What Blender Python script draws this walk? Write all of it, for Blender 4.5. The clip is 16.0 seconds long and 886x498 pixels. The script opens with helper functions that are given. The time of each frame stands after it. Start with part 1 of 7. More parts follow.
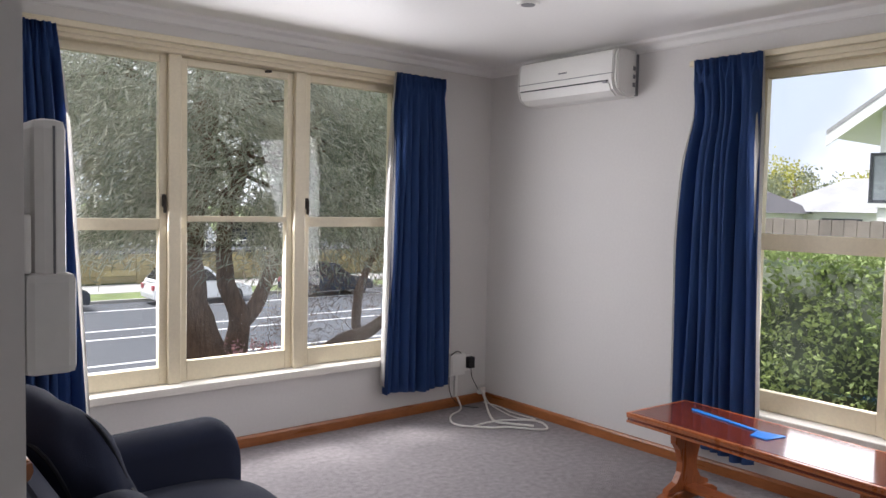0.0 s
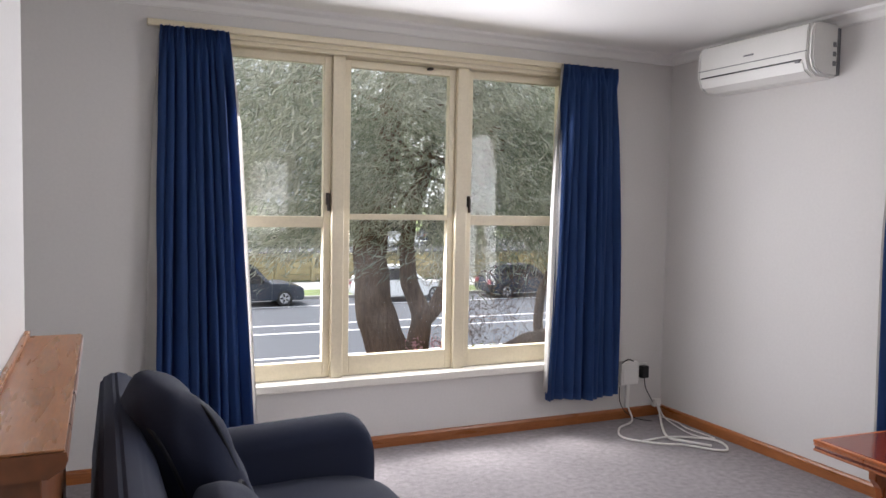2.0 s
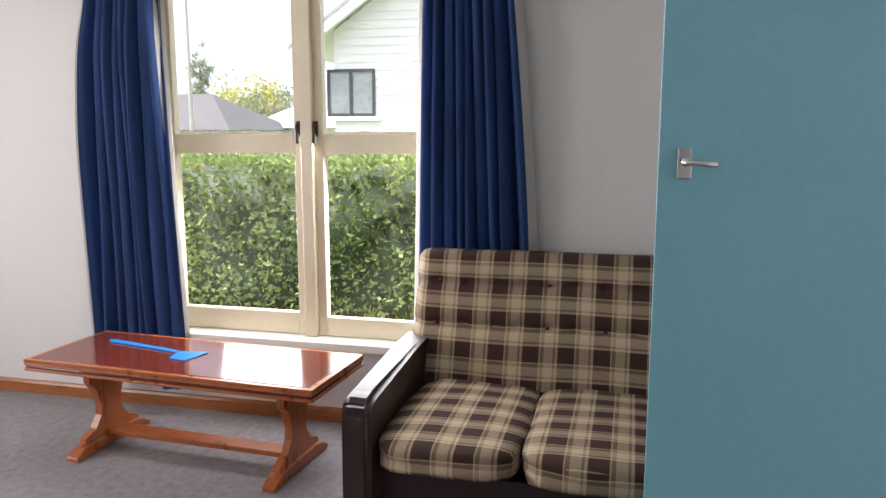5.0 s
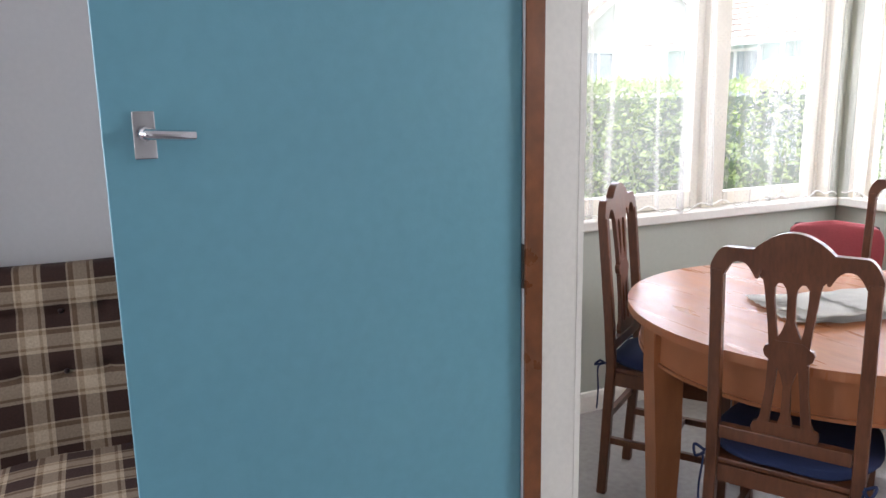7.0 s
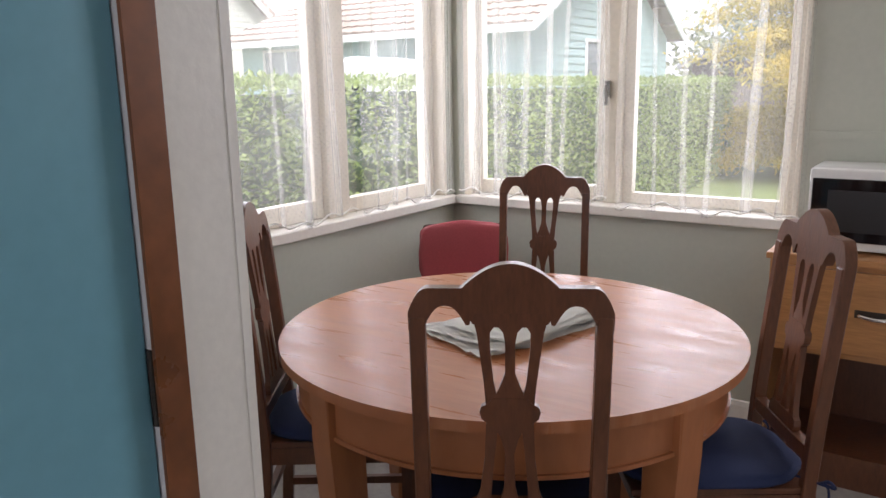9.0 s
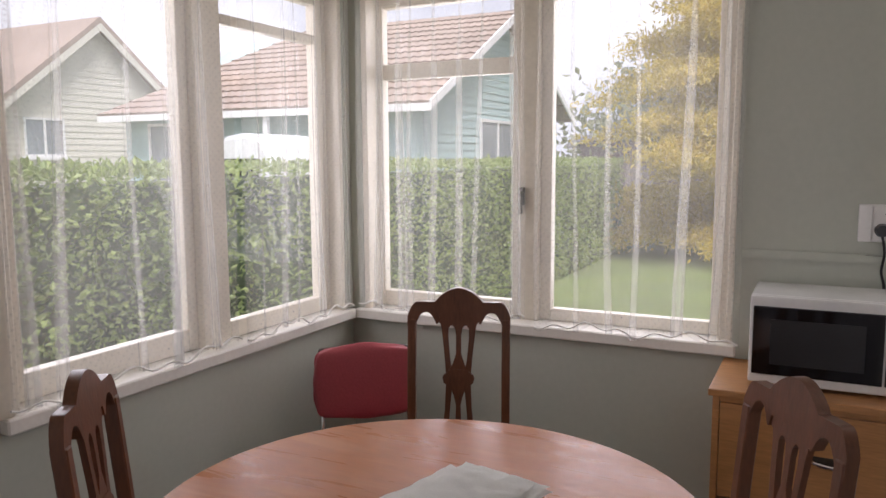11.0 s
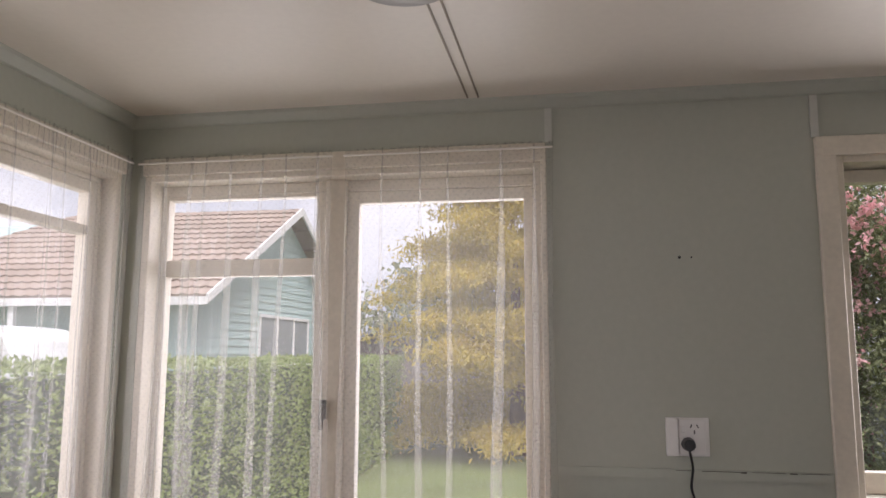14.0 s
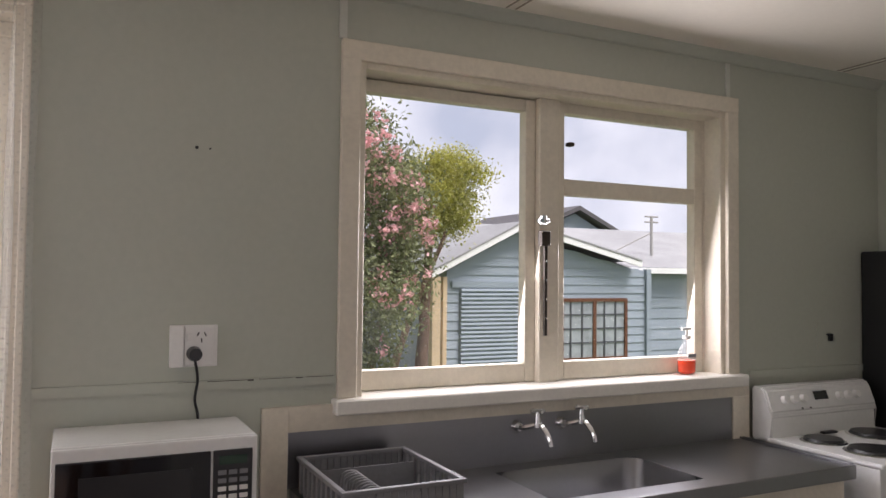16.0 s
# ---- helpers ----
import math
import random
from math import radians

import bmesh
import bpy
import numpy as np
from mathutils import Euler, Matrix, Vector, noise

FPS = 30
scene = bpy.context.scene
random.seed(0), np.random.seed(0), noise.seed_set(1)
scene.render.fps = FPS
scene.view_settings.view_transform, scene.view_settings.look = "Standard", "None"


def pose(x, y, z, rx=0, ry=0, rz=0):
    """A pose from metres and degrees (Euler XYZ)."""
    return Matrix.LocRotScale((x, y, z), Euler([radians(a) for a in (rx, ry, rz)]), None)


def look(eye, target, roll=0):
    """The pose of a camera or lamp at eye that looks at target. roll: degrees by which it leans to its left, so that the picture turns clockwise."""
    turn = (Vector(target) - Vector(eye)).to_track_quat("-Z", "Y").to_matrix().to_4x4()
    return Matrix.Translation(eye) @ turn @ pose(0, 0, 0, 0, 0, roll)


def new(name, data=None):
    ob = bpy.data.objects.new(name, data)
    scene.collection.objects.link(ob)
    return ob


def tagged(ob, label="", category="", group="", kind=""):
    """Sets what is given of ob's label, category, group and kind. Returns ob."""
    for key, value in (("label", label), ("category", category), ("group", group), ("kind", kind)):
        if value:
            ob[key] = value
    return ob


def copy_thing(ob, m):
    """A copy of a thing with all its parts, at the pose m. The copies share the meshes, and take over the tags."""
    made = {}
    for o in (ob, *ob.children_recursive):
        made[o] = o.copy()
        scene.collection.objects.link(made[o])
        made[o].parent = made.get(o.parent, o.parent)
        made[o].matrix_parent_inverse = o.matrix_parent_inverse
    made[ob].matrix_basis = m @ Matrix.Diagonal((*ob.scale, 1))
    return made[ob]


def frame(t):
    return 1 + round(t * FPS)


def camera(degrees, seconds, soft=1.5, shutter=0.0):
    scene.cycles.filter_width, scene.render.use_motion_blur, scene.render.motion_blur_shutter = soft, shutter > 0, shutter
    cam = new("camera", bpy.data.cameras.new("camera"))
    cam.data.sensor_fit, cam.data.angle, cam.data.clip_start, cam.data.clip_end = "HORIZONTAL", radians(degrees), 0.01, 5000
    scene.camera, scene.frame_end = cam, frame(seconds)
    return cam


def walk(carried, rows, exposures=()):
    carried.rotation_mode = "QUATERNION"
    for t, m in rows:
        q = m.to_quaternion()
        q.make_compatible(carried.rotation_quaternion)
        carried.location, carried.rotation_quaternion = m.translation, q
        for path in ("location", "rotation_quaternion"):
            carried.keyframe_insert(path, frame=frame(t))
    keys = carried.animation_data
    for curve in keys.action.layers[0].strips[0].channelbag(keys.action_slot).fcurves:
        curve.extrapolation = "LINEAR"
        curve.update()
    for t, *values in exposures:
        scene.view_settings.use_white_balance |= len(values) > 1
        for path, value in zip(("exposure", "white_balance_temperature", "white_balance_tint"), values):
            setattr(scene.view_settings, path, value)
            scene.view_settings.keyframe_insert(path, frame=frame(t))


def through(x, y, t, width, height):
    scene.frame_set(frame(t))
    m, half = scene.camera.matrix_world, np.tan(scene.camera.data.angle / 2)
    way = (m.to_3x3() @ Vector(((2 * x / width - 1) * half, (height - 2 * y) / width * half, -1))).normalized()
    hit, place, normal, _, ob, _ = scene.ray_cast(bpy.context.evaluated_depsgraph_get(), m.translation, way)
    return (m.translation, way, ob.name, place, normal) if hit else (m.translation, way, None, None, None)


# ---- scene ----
cam = camera(60.5, 16.0)
PATH = [
    (0, (-3.938, -4.258, 1.492), (-2.671, -2.714, 1.378), 1.3),
    (0.5, (-3.84, -4.212, 1.474), (-2.766, -2.528, 1.369), 1.3),
    (1, (-3.736, -4.214, 1.48), (-2.836, -2.431, 1.379), 1.3),
    (1.5, (-3.679, -4.236, 1.47), (-2.876, -2.408, 1.367), 1.2),
    (2, (-3.637, -4.246, 1.472), (-2.818, -2.426, 1.352), 1.1),
    (2.5, (-3.603, -4.254, 1.472), (-2.657, -2.497, 1.332), 0.9),
    (3, (-3.584, -4.27, 1.48), (-2.438, -2.64, 1.309), 0.5),
    (3.5, (-3.544, -4.292, 1.461), (-2.176, -2.847, 1.259), 0.2),
    (4, (-3.502, -4.303, 1.415), (-1.904, -3.12, 1.191), 0.2),
    (4.5, (-3.426, -4.325, 1.409), (-1.637, -3.472, 1.144), 0.0),
    (5, (-3.295, -4.333, 1.389), (-1.377, -3.856, 1.085), 0.0),
    (5.2, (-3.221, -4.326, 1.395), (-1.272, -4.012, 1.07), -0.1),
    (7.3, (-2.554, -4.402, 1.365), (-0.845, -5.36, 0.962), -0.9),
    (7.5, (-2.493, -4.43, 1.364), (-0.837, -5.474, 0.955), -0.8),
    (8, (-2.321, -4.488, 1.358), (-0.808, -5.726, 0.937), -0.8),
    (8.5, (-2.174, -4.555, 1.364), (-0.863, -6.007, 0.945), -1.1),
    (9, (-2.082, -4.667, 1.353), (-0.972, -6.278, 0.937), -1.0),
    (9.2, (-2.05, -4.72, 1.353), (-1.007, -6.377, 0.944), -0.7),
    (11.3, (-1.796, -5.017, 1.494), (-0.927, -6.81, 1.32), -0.1),
    (11.5, (-1.769, -5.006, 1.485), (-0.917, -6.812, 1.361), -0.0),
    (12, (-1.753, -5.007, 1.501), (-0.925, -6.827, 1.482), 0.1),
    (12.5, (-1.737, -5.01, 1.508), (-0.946, -6.845, 1.594), 0.3),
    (13, (-1.71, -5.022, 1.508), (-0.998, -6.883, 1.684), 0.5),
    (13.5, (-1.695, -5.081, 1.51), (-1.126, -6.982, 1.756), 0.5),
    (14, (-1.668, -5.201, 1.537), (-1.326, -7.153, 1.808), 0.2),
    (14.5, (-1.676, -5.314, 1.525), (-1.6, -7.294, 1.796), 0.2),
    (15, (-1.674, -5.377, 1.505), (-1.913, -7.348, 1.742), 0.3),
    (15.5, (-1.682, -5.432, 1.491), (-2.251, -7.342, 1.653), 0.5),
    (16, (-1.691, -5.483, 1.478), (-2.565, -7.28, 1.554), 0.6),
]
SKY = 0.15
NET = 0.105
LAMPS = (25.0, 17.0, 14.0, 15.0, 16.0)    # watts: north, east, kitchen east, kitchen corner, sink
EXPOSURES = [(0.0, 1.0, 6200, 13), (1.5, 1.28, 6200, 13), (3.5, 1.24, 6250, 13), (5.2, 1.66, 6400, 12), (7.3, 1.72, 5800, 14), (7.55, 1.62, 5850, 14), (8.05, 1.18, 6000, 15), (9.2, 1.02, 6100, 17), (11.3, 0.35, 6250, 20), (12.5, 0.29, 6250, 21), (14.5, 0.245, 6350, 21), (15.2, 0.29, 6350, 20), (16.0, 0.48, 6400, 19)]
walk(cam, [(r[0], look(*r[1:])) for r in PATH], EXPOSURES)

# ---- world and sun ----
world = bpy.data.worlds.new("sky")
scene.world = world
world.use_nodes = True
wn, wl = world.node_tree.nodes, world.node_tree.links
bg = wn["Background"]
sky = wn.new("ShaderNodeTexSky")
sky.sky_type, sky.sun_disc = "NISHITA", False
sky.sun_elevation, sky.sun_rotation = radians(59), radians(-38)
sky.air_density, sky.dust_density = 1.0, 2.0
geo = wn.new("ShaderNodeTexCoord")
cloud = wn.new("ShaderNodeTexNoise")
cloud.inputs["Scale"].default_value, cloud.inputs["Detail"].default_value = 3.2, 7
ramp = wn.new("ShaderNodeValToRGB")
ramp.color_ramp.elements[0].position, ramp.color_ramp.elements[1].position = 0.22, 0.44
ramp.color_ramp.elements[0].color, ramp.color_ramp.elements[1].color = (0.80, 0.80, 0.80, 1), (1, 1, 1, 1)
shade = wn.new("ShaderNodeValToRGB")
shade.color_ramp.elements[0].position, shade.color_ramp.elements[1].position = 0.36, 0.60
shade.color_ramp.elements[0].color, shade.color_ramp.elements[1].color = (2.7, 2.95, 3.5, 1), (5.7, 5.8, 6.0, 1)
mix = wn.new("ShaderNodeMix")
mix.data_type = "RGBA"
wl.new(geo.outputs["Generated"], cloud.inputs["Vector"])
wl.new(cloud.outputs["Fac"], ramp.inputs["Fac"])
wl.new(cloud.outputs["Fac"], shade.inputs["Fac"])
wl.new(ramp.outputs["Color"], mix.inputs["Factor"])
wl.new(sky.outputs["Color"], mix.inputs["A"])
wl.new(shade.outputs["Color"], mix.inputs["B"])
wl.new(mix.outputs["Result"], bg.inputs["Color"])
bg.inputs["Strength"].default_value = SKY
sun = new("sun", bpy.data.lights.new("sun", "SUN"))
sun.data.energy, sun.data.angle, sun.data.color = 3.7, radians(24), (1.0, 0.96, 0.9)
sun.matrix_world = look((0, 0, 30), (11, -14, 0))


def sky_lamp(name, at, target, wide, high, watts):
    """Stands in for the sky's light in a window's opening."""
    lp = new(name, bpy.data.lights.new(name, "AREA"))
    lp.data.shape, lp.data.size, lp.data.size_y, lp.data.energy, lp.data.color = "RECTANGLE", wide, high, watts, (1.0, 0.975, 0.985)
    lp.matrix_world = look(at, target)
    return lp


sky_lamp("window_light_north", (-1.99, 0.035, 1.42), (-1.99, -3.0, 0.70), 2.0, 1.6, LAMPS[0])
sky_lamp("window_light_east", (0.035, -2.84, 1.38), (-3.0, -2.84, 0.65), 1.15, 1.6, LAMPS[1])
sky_lamp("window_light_kitchen_east", (0.46, -6.97, 1.56), (-3.0, -6.97, 0.55), 1.50, 1.4, LAMPS[2])
sky_lamp("window_light_kitchen_corner", (-0.81, -8.255, 1.56), (-0.81, -5.0, 0.55), 1.50, 1.4, LAMPS[3])
sky_lamp("window_light_sink", (-3.31, -7.850, 1.64), (-3.31, -5.0, 0.95), 1.45, 0.95, LAMPS[4])


# ---- materials ----
def mat(name, color, rough=0.6, vary=0.12, scale=6.0, fine=90.0, bump=0.15, metal=0.0, spread=0.0, stretch=(1, 1, 1), dist=0.004):
    """A surface with slow and fine variation of tone, roughness and relief, in metres of the object's own space."""
    m = bpy.data.materials.new(name)
    m.use_nodes = True
    n, l = m.node_tree.nodes, m.node_tree.links
    b = n["Principled BSDF"]
    co, mp = n.new("ShaderNodeTexCoord"), n.new("ShaderNodeMapping")
    mp.inputs["Scale"].default_value = stretch
    l.new(co.outputs["Object"], mp.inputs["Vector"])
    big, small = n.new("ShaderNodeTexNoise"), n.new("ShaderNodeTexNoise")
    big.inputs["Scale"].default_value, big.inputs["Detail"].default_value = scale, 5
    small.inputs["Scale"].default_value, small.inputs["Detail"].default_value = fine, 3
    l.new(mp.outputs[0], big.inputs["Vector"])
    l.new(mp.outputs[0], small.inputs["Vector"])
    add = n.new("ShaderNodeMath")
    add.operation = "ADD"
    l.new(big.outputs["Fac"], add.inputs[0])
    l.new(small.outputs["Fac"], add.inputs[1])
    value = n.new("ShaderNodeMapRange")
    value.inputs["From Min"].default_value, value.inputs["From Max"].default_value = 0.65, 1.35
    value.inputs["To Min"].default_value, value.inputs["To Max"].default_value = 1 - vary, 1 + vary
    l.new(add.outputs[0], value.inputs["Value"])
    hsv = n.new("ShaderNodeHueSaturation")
    hsv.inputs["Color"].default_value = (*color, 1)
    if spread:
        info, m2, mul = n.new("ShaderNodeObjectInfo"), n.new("ShaderNodeMapRange"), n.new("ShaderNodeMath")
        m2.inputs["To Min"].default_value, m2.inputs["To Max"].default_value = 1 - spread, 1 + spread
        mul.operation = "MULTIPLY"
        l.new(info.outputs["Random"], m2.inputs["Value"])
        l.new(m2.outputs[0], mul.inputs[0])
        l.new(value.outputs[0], mul.inputs[1])
        l.new(mul.outputs[0], hsv.inputs["Value"])
    else:
        l.new(value.outputs[0], hsv.inputs["Value"])
    l.new(hsv.outputs[0], b.inputs["Base Color"])
    r = n.new("ShaderNodeMapRange")
    r.inputs["To Min"].default_value, r.inputs["To Max"].default_value = max(rough - 0.1, 0.02), min(rough + 0.1, 1)
    l.new(big.outputs["Fac"], r.inputs["Value"])
    l.new(r.outputs[0], b.inputs["Roughness"])
    b.inputs["Metallic"].default_value = metal
    if bump:
        bp = n.new("ShaderNodeBump")
        bp.inputs["Strength"].default_value, bp.inputs["Distance"].default_value = bump, dist
        l.new(small.outputs["Fac"], bp.inputs["Height"])
        l.new(bp.outputs[0], b.inputs["Normal"])
    return m


def leaf_mat(name, dark, light, through=0.35, scale=0.9):
    """Leaves: tone varies by leaf and by clump, and some light comes through."""
    m = bpy.data.materials.new(name)
    m.use_nodes = True
    n, l = m.node_tree.nodes, m.node_tree.links
    b, out = n["Principled BSDF"], n["Material Output"]
    isl, co, big, ramp2, add = n.new("ShaderNodeNewGeometry"), n.new("ShaderNodeTexCoord"), n.new("ShaderNodeTexNoise"), n.new("ShaderNodeMix"), n.new("ShaderNodeMath")
    big.inputs["Scale"].default_value = scale
    l.new(co.outputs["Object"], big.inputs["Vector"])
    add.operation = "MULTIPLY_ADD"
    add.inputs[1].default_value = 0.55
    l.new(isl.outputs["Random Per Island"], add.inputs[0])
    l.new(big.outputs["Fac"], add.inputs[2])
    ramp2.data_type, ramp2.clamp_factor = "RGBA", True
    ramp2.inputs["A"].default_value, ramp2.inputs["B"].default_value = (*dark, 1), (*light, 1)
    sub = n.new("ShaderNodeMath")
    sub.operation = "SUBTRACT"
    sub.inputs[1].default_value = 0.28
    l.new(add.outputs[0], sub.inputs[0])
    l.new(sub.outputs[0], ramp2.inputs["Factor"])
    l.new(ramp2.outputs["Result"], b.inputs["Base Color"])
    b.inputs["Roughness"].default_value = 0.55
    tr, mx = n.new("ShaderNodeBsdfTranslucent"), n.new("ShaderNodeMixShader")
    l.new(ramp2.outputs["Result"], tr.inputs["Color"])
    mx.inputs["Fac"].default_value = through
    l.new(b.outputs[0], mx.inputs[1])
    l.new(tr.outputs[0], mx.inputs[2])
    l.new(mx.outputs[0], out.inputs["Surface"])
    return m


def glass_mat(name, gloss=0.06, dirt=0.05):
    m = bpy.data.materials.new(name)
    m.use_nodes = True
    n, l = m.node_tree.nodes, m.node_tree.links
    out = n["Material Output"]
    n.remove(n["Principled BSDF"])
    clear, shine, dust = n.new("ShaderNodeBsdfTransparent"), n.new("ShaderNodeBsdfGlossy"), n.new("ShaderNodeBsdfTranslucent")
    shine.inputs["Roughness"].default_value = 0.02
    fres, pw, k = n.new("ShaderNodeLayerWeight"), n.new("ShaderNodeMath"), n.new("ShaderNodeMath")
    pw.operation, k.operation = "POWER", "MULTIPLY_ADD"
    pw.inputs[1].default_value = 4.0
    k.inputs[1].default_value, k.inputs[2].default_value = 0.6, gloss * 0.5
    l.new(fres.outputs["Facing"], pw.inputs[0])
    l.new(pw.outputs[0], k.inputs[0])
    a, c = n.new("ShaderNodeMixShader"), n.new("ShaderNodeMixShader")
    l.new(k.outputs[0], a.inputs["Fac"])
    l.new(clear.outputs[0], a.inputs[1])
    l.new(shine.outputs[0], a.inputs[2])
    co, nz, mr = n.new("ShaderNodeTexCoord"), n.new("ShaderNodeTexNoise"), n.new("ShaderNodeMapRange")
    nz.inputs["Scale"].default_value, nz.inputs["Detail"].default_value = 1.6, 6
    mr.inputs["From Min"].default_value, mr.inputs["From Max"].default_value = 0.40, 0.75
    mr.inputs["To Max"].default_value = dirt
    l.new(co.outputs["Object"], nz.inputs["Vector"])
    l.new(nz.outputs["Fac"], mr.inputs["Value"])
    l.new(mr.outputs[0], c.inputs["Fac"])
    l.new(a.outputs[0], c.inputs[1])
    l.new(dust.outputs[0], c.inputs[2])
    l.new(c.outputs[0], out.inputs["Surface"])
    return m


def net_mat():
    """Sheer dotted net: mostly holes, with threads that scatter light and small woven dots in rows."""
    m = bpy.data.materials.new("net")
    m.use_nodes = True
    n, l = m.node_tree.nodes, m.node_tree.links
    out = n["Material Output"]
    b = n["Principled BSDF"]
    b.inputs["Base Color"].default_value = (0.76, 0.73, 0.67, 1)
    b.inputs["Roughness"].default_value = 0.9
    clear, tr, cloth, mx = n.new("ShaderNodeBsdfTransparent"), n.new("ShaderNodeBsdfTranslucent"), n.new("ShaderNodeMixShader"), n.new("ShaderNodeMixShader")
    tr.inputs["Color"].default_value = (0.82, 0.80, 0.75, 1)
    cloth.inputs["Fac"].default_value = 0.68
    l.new(b.outputs[0], cloth.inputs[1])
    l.new(tr.outputs[0], cloth.inputs[2])
    uv, sp = n.new("ShaderNodeUVMap"), n.new("ShaderNodeSeparateXYZ")
    l.new(uv.outputs[0], sp.inputs[0])

    def op(kind, a, v=None, b2=None):
        q = n.new("ShaderNodeMath")
        q.operation = kind
        l.new(a, q.inputs[0])
        if b2 is not None:
            l.new(b2, q.inputs[1])
        elif v is not None:
            q.inputs[1].default_value = v
        return q.outputs[0]
    s, d = op("ADD", sp.outputs[0], None, sp.outputs[1]), op("SUBTRACT", sp.outputs[0], None, sp.outputs[1])
    cs = op("COSINE", op("MULTIPLY", s, 2 * math.pi / 0.027))
    cd = op("COSINE", op("MULTIPLY", d, 2 * math.pi / 0.027))
    dots = op("GREATER_THAN", op("ADD", cs, None, cd), 1.46)
    nz = n.new("ShaderNodeTexNoise")
    nz.inputs["Scale"].default_value = 5
    l.new(uv.outputs[0], nz.inputs["Vector"])
    base = op("ADD", op("MULTIPLY", nz.outputs["Fac"], 0.08), NET)
    l.new(op("ADD", base, None, op("MULTIPLY", dots, 0.14)), mx.inputs["Fac"])
    l.new(clear.outputs[0], mx.inputs[1])
    l.new(cloth.outputs[0], mx.inputs[2])
    l.new(mx.outputs[0], out.inputs["Surface"])
    return m


def plaid_mat():
    """Woven tartan of dark brown, olive brown and cream bands, about thirteen centimetres a repeat."""
    m = bpy.data.materials.new("tartan")
    m.use_nodes = True
    n, l = m.node_tree.nodes, m.node_tree.links
    b = n["Principled BSDF"]
    uv, sp = n.new("ShaderNodeUVMap"), n.new("ShaderNodeSeparateXYZ")
    l.new(uv.outputs[0], sp.inputs[0])

    def band(sock, period, off):
        a, w, r = n.new("ShaderNodeMath"), n.new("ShaderNodeMath"), n.new("ShaderNodeValToRGB")
        a.operation, w.operation = "MULTIPLY_ADD", "FRACT"
        a.inputs[1].default_value, a.inputs[2].default_value = 1 / period, off
        l.new(sock, a.inputs[0])
        l.new(a.outputs[0], w.inputs[0])
        cr = r.color_ramp
        cr.interpolation = "CONSTANT"
        dark, mid, pale = (0.040, 0.017, 0.011, 1), (0.22, 0.145, 0.08, 1), (0.47, 0.37, 0.255, 1)
        stops = ((0.0, dark), (0.47, pale), (0.54, mid), (0.60, pale), (0.86, mid), (0.96, pale))
        cr.elements[0].position, cr.elements[0].color = stops[0]
        cr.elements[1].position, cr.elements[1].color = stops[1]
        for p, c in stops[2:]:
            cr.elements.new(p).color = c
        l.new(w.outputs[0], r.inputs["Fac"])
        return r.outputs["Color"]
    mx = n.new("ShaderNodeMix")
    mx.data_type = "RGBA"
    mx.inputs["Factor"].default_value = 0.5
    l.new(band(sp.outputs[0], 0.142, 0.1), mx.inputs["A"])
    l.new(band(sp.outputs[1], 0.128, 0.35), mx.inputs["B"])
    nz, hsv, mr = n.new("ShaderNodeTexNoise"), n.new("ShaderNodeHueSaturation"), n.new("ShaderNodeMapRange")
    nz.inputs["Scale"].default_value, nz.inputs["Detail"].default_value = 160, 3
    l.new(uv.outputs[0], nz.inputs["Vector"])
    mr.inputs["To Min"].default_value, mr.inputs["To Max"].default_value = 0.65, 1.35
    l.new(nz.outputs["Fac"], mr.inputs["Value"])
    l.new(mr.outputs[0], hsv.inputs["Value"])
    l.new(mx.outputs["Result"], hsv.inputs["Color"])
    l.new(hsv.outputs[0], b.inputs["Base Color"])
    b.inputs["Roughness"].default_value = 0.95
    bp = n.new("ShaderNodeBump")
    bp.inputs["Strength"].default_value, bp.inputs["Distance"].default_value = 0.4, 0.003
    l.new(nz.outputs["Fac"], bp.inputs["Height"])
    l.new(bp.outputs[0], b.inputs["Normal"])
    return m


WALL = mat("wall paint", (0.67, 0.65, 0.63), 0.7, 0.03, 1.6, 60, 0.08)
CEIL = mat("ceiling paint", (0.82, 0.805, 0.785), 0.42, 0.02, 1.2, 50, 0.05)
KWALL = mat("pale green wall paint", (0.455, 0.475, 0.405), 0.5, 0.035, 1.4, 45, 0.1)
KCEIL = mat("cream ceiling paint", (0.74, 0.69, 0.60), 0.4, 0.03, 1.2, 40, 0.05)
CREAM = mat("cream gloss paint", (0.74, 0.66, 0.49), 0.38, 0.06, 5, 70, 0.12)
KCREAM = mat("worn cream paint", (0.70, 0.64, 0.53), 0.42, 0.08, 5, 60, 0.16)
SILLW = mat("white sill paint", (0.80, 0.77, 0.70), 0.4, 0.05, 6, 70, 0.1)
CARPET = mat("grey carpet", (0.275, 0.25, 0.258), 0.98, 0.32, 28, 170, 1.0, dist=0.008)
LINO = mat("grey lino", (0.34, 0.32, 0.30), 0.5, 0.16, 5, 40, 0.1)
RIMU = mat("varnished skirting wood", (0.33, 0.115, 0.035), 0.3, 0.25, 3, 26, 0.1, stretch=(1, 1, 8))
MAHOG = mat("red mahogany varnish", (0.115, 0.022, 0.012), 0.12, 0.35, 4, 30, 0.04, stretch=(6, 1, 6))
TABLEG = mat("orange brown wood", (0.36, 0.105, 0.03), 0.3, 0.25, 4, 22, 0.1, stretch=(4, 4, 1))
OAK = mat("warm table wood", (0.36, 0.138, 0.056), 0.34, 0.12, 2.0, 14, 0.06, stretch=(1, 4, 1))
OAKD = mat("dark chair wood", (0.115, 0.042, 0.018), 0.33, 0.3, 6, 30, 0.12, stretch=(4, 4, 1))
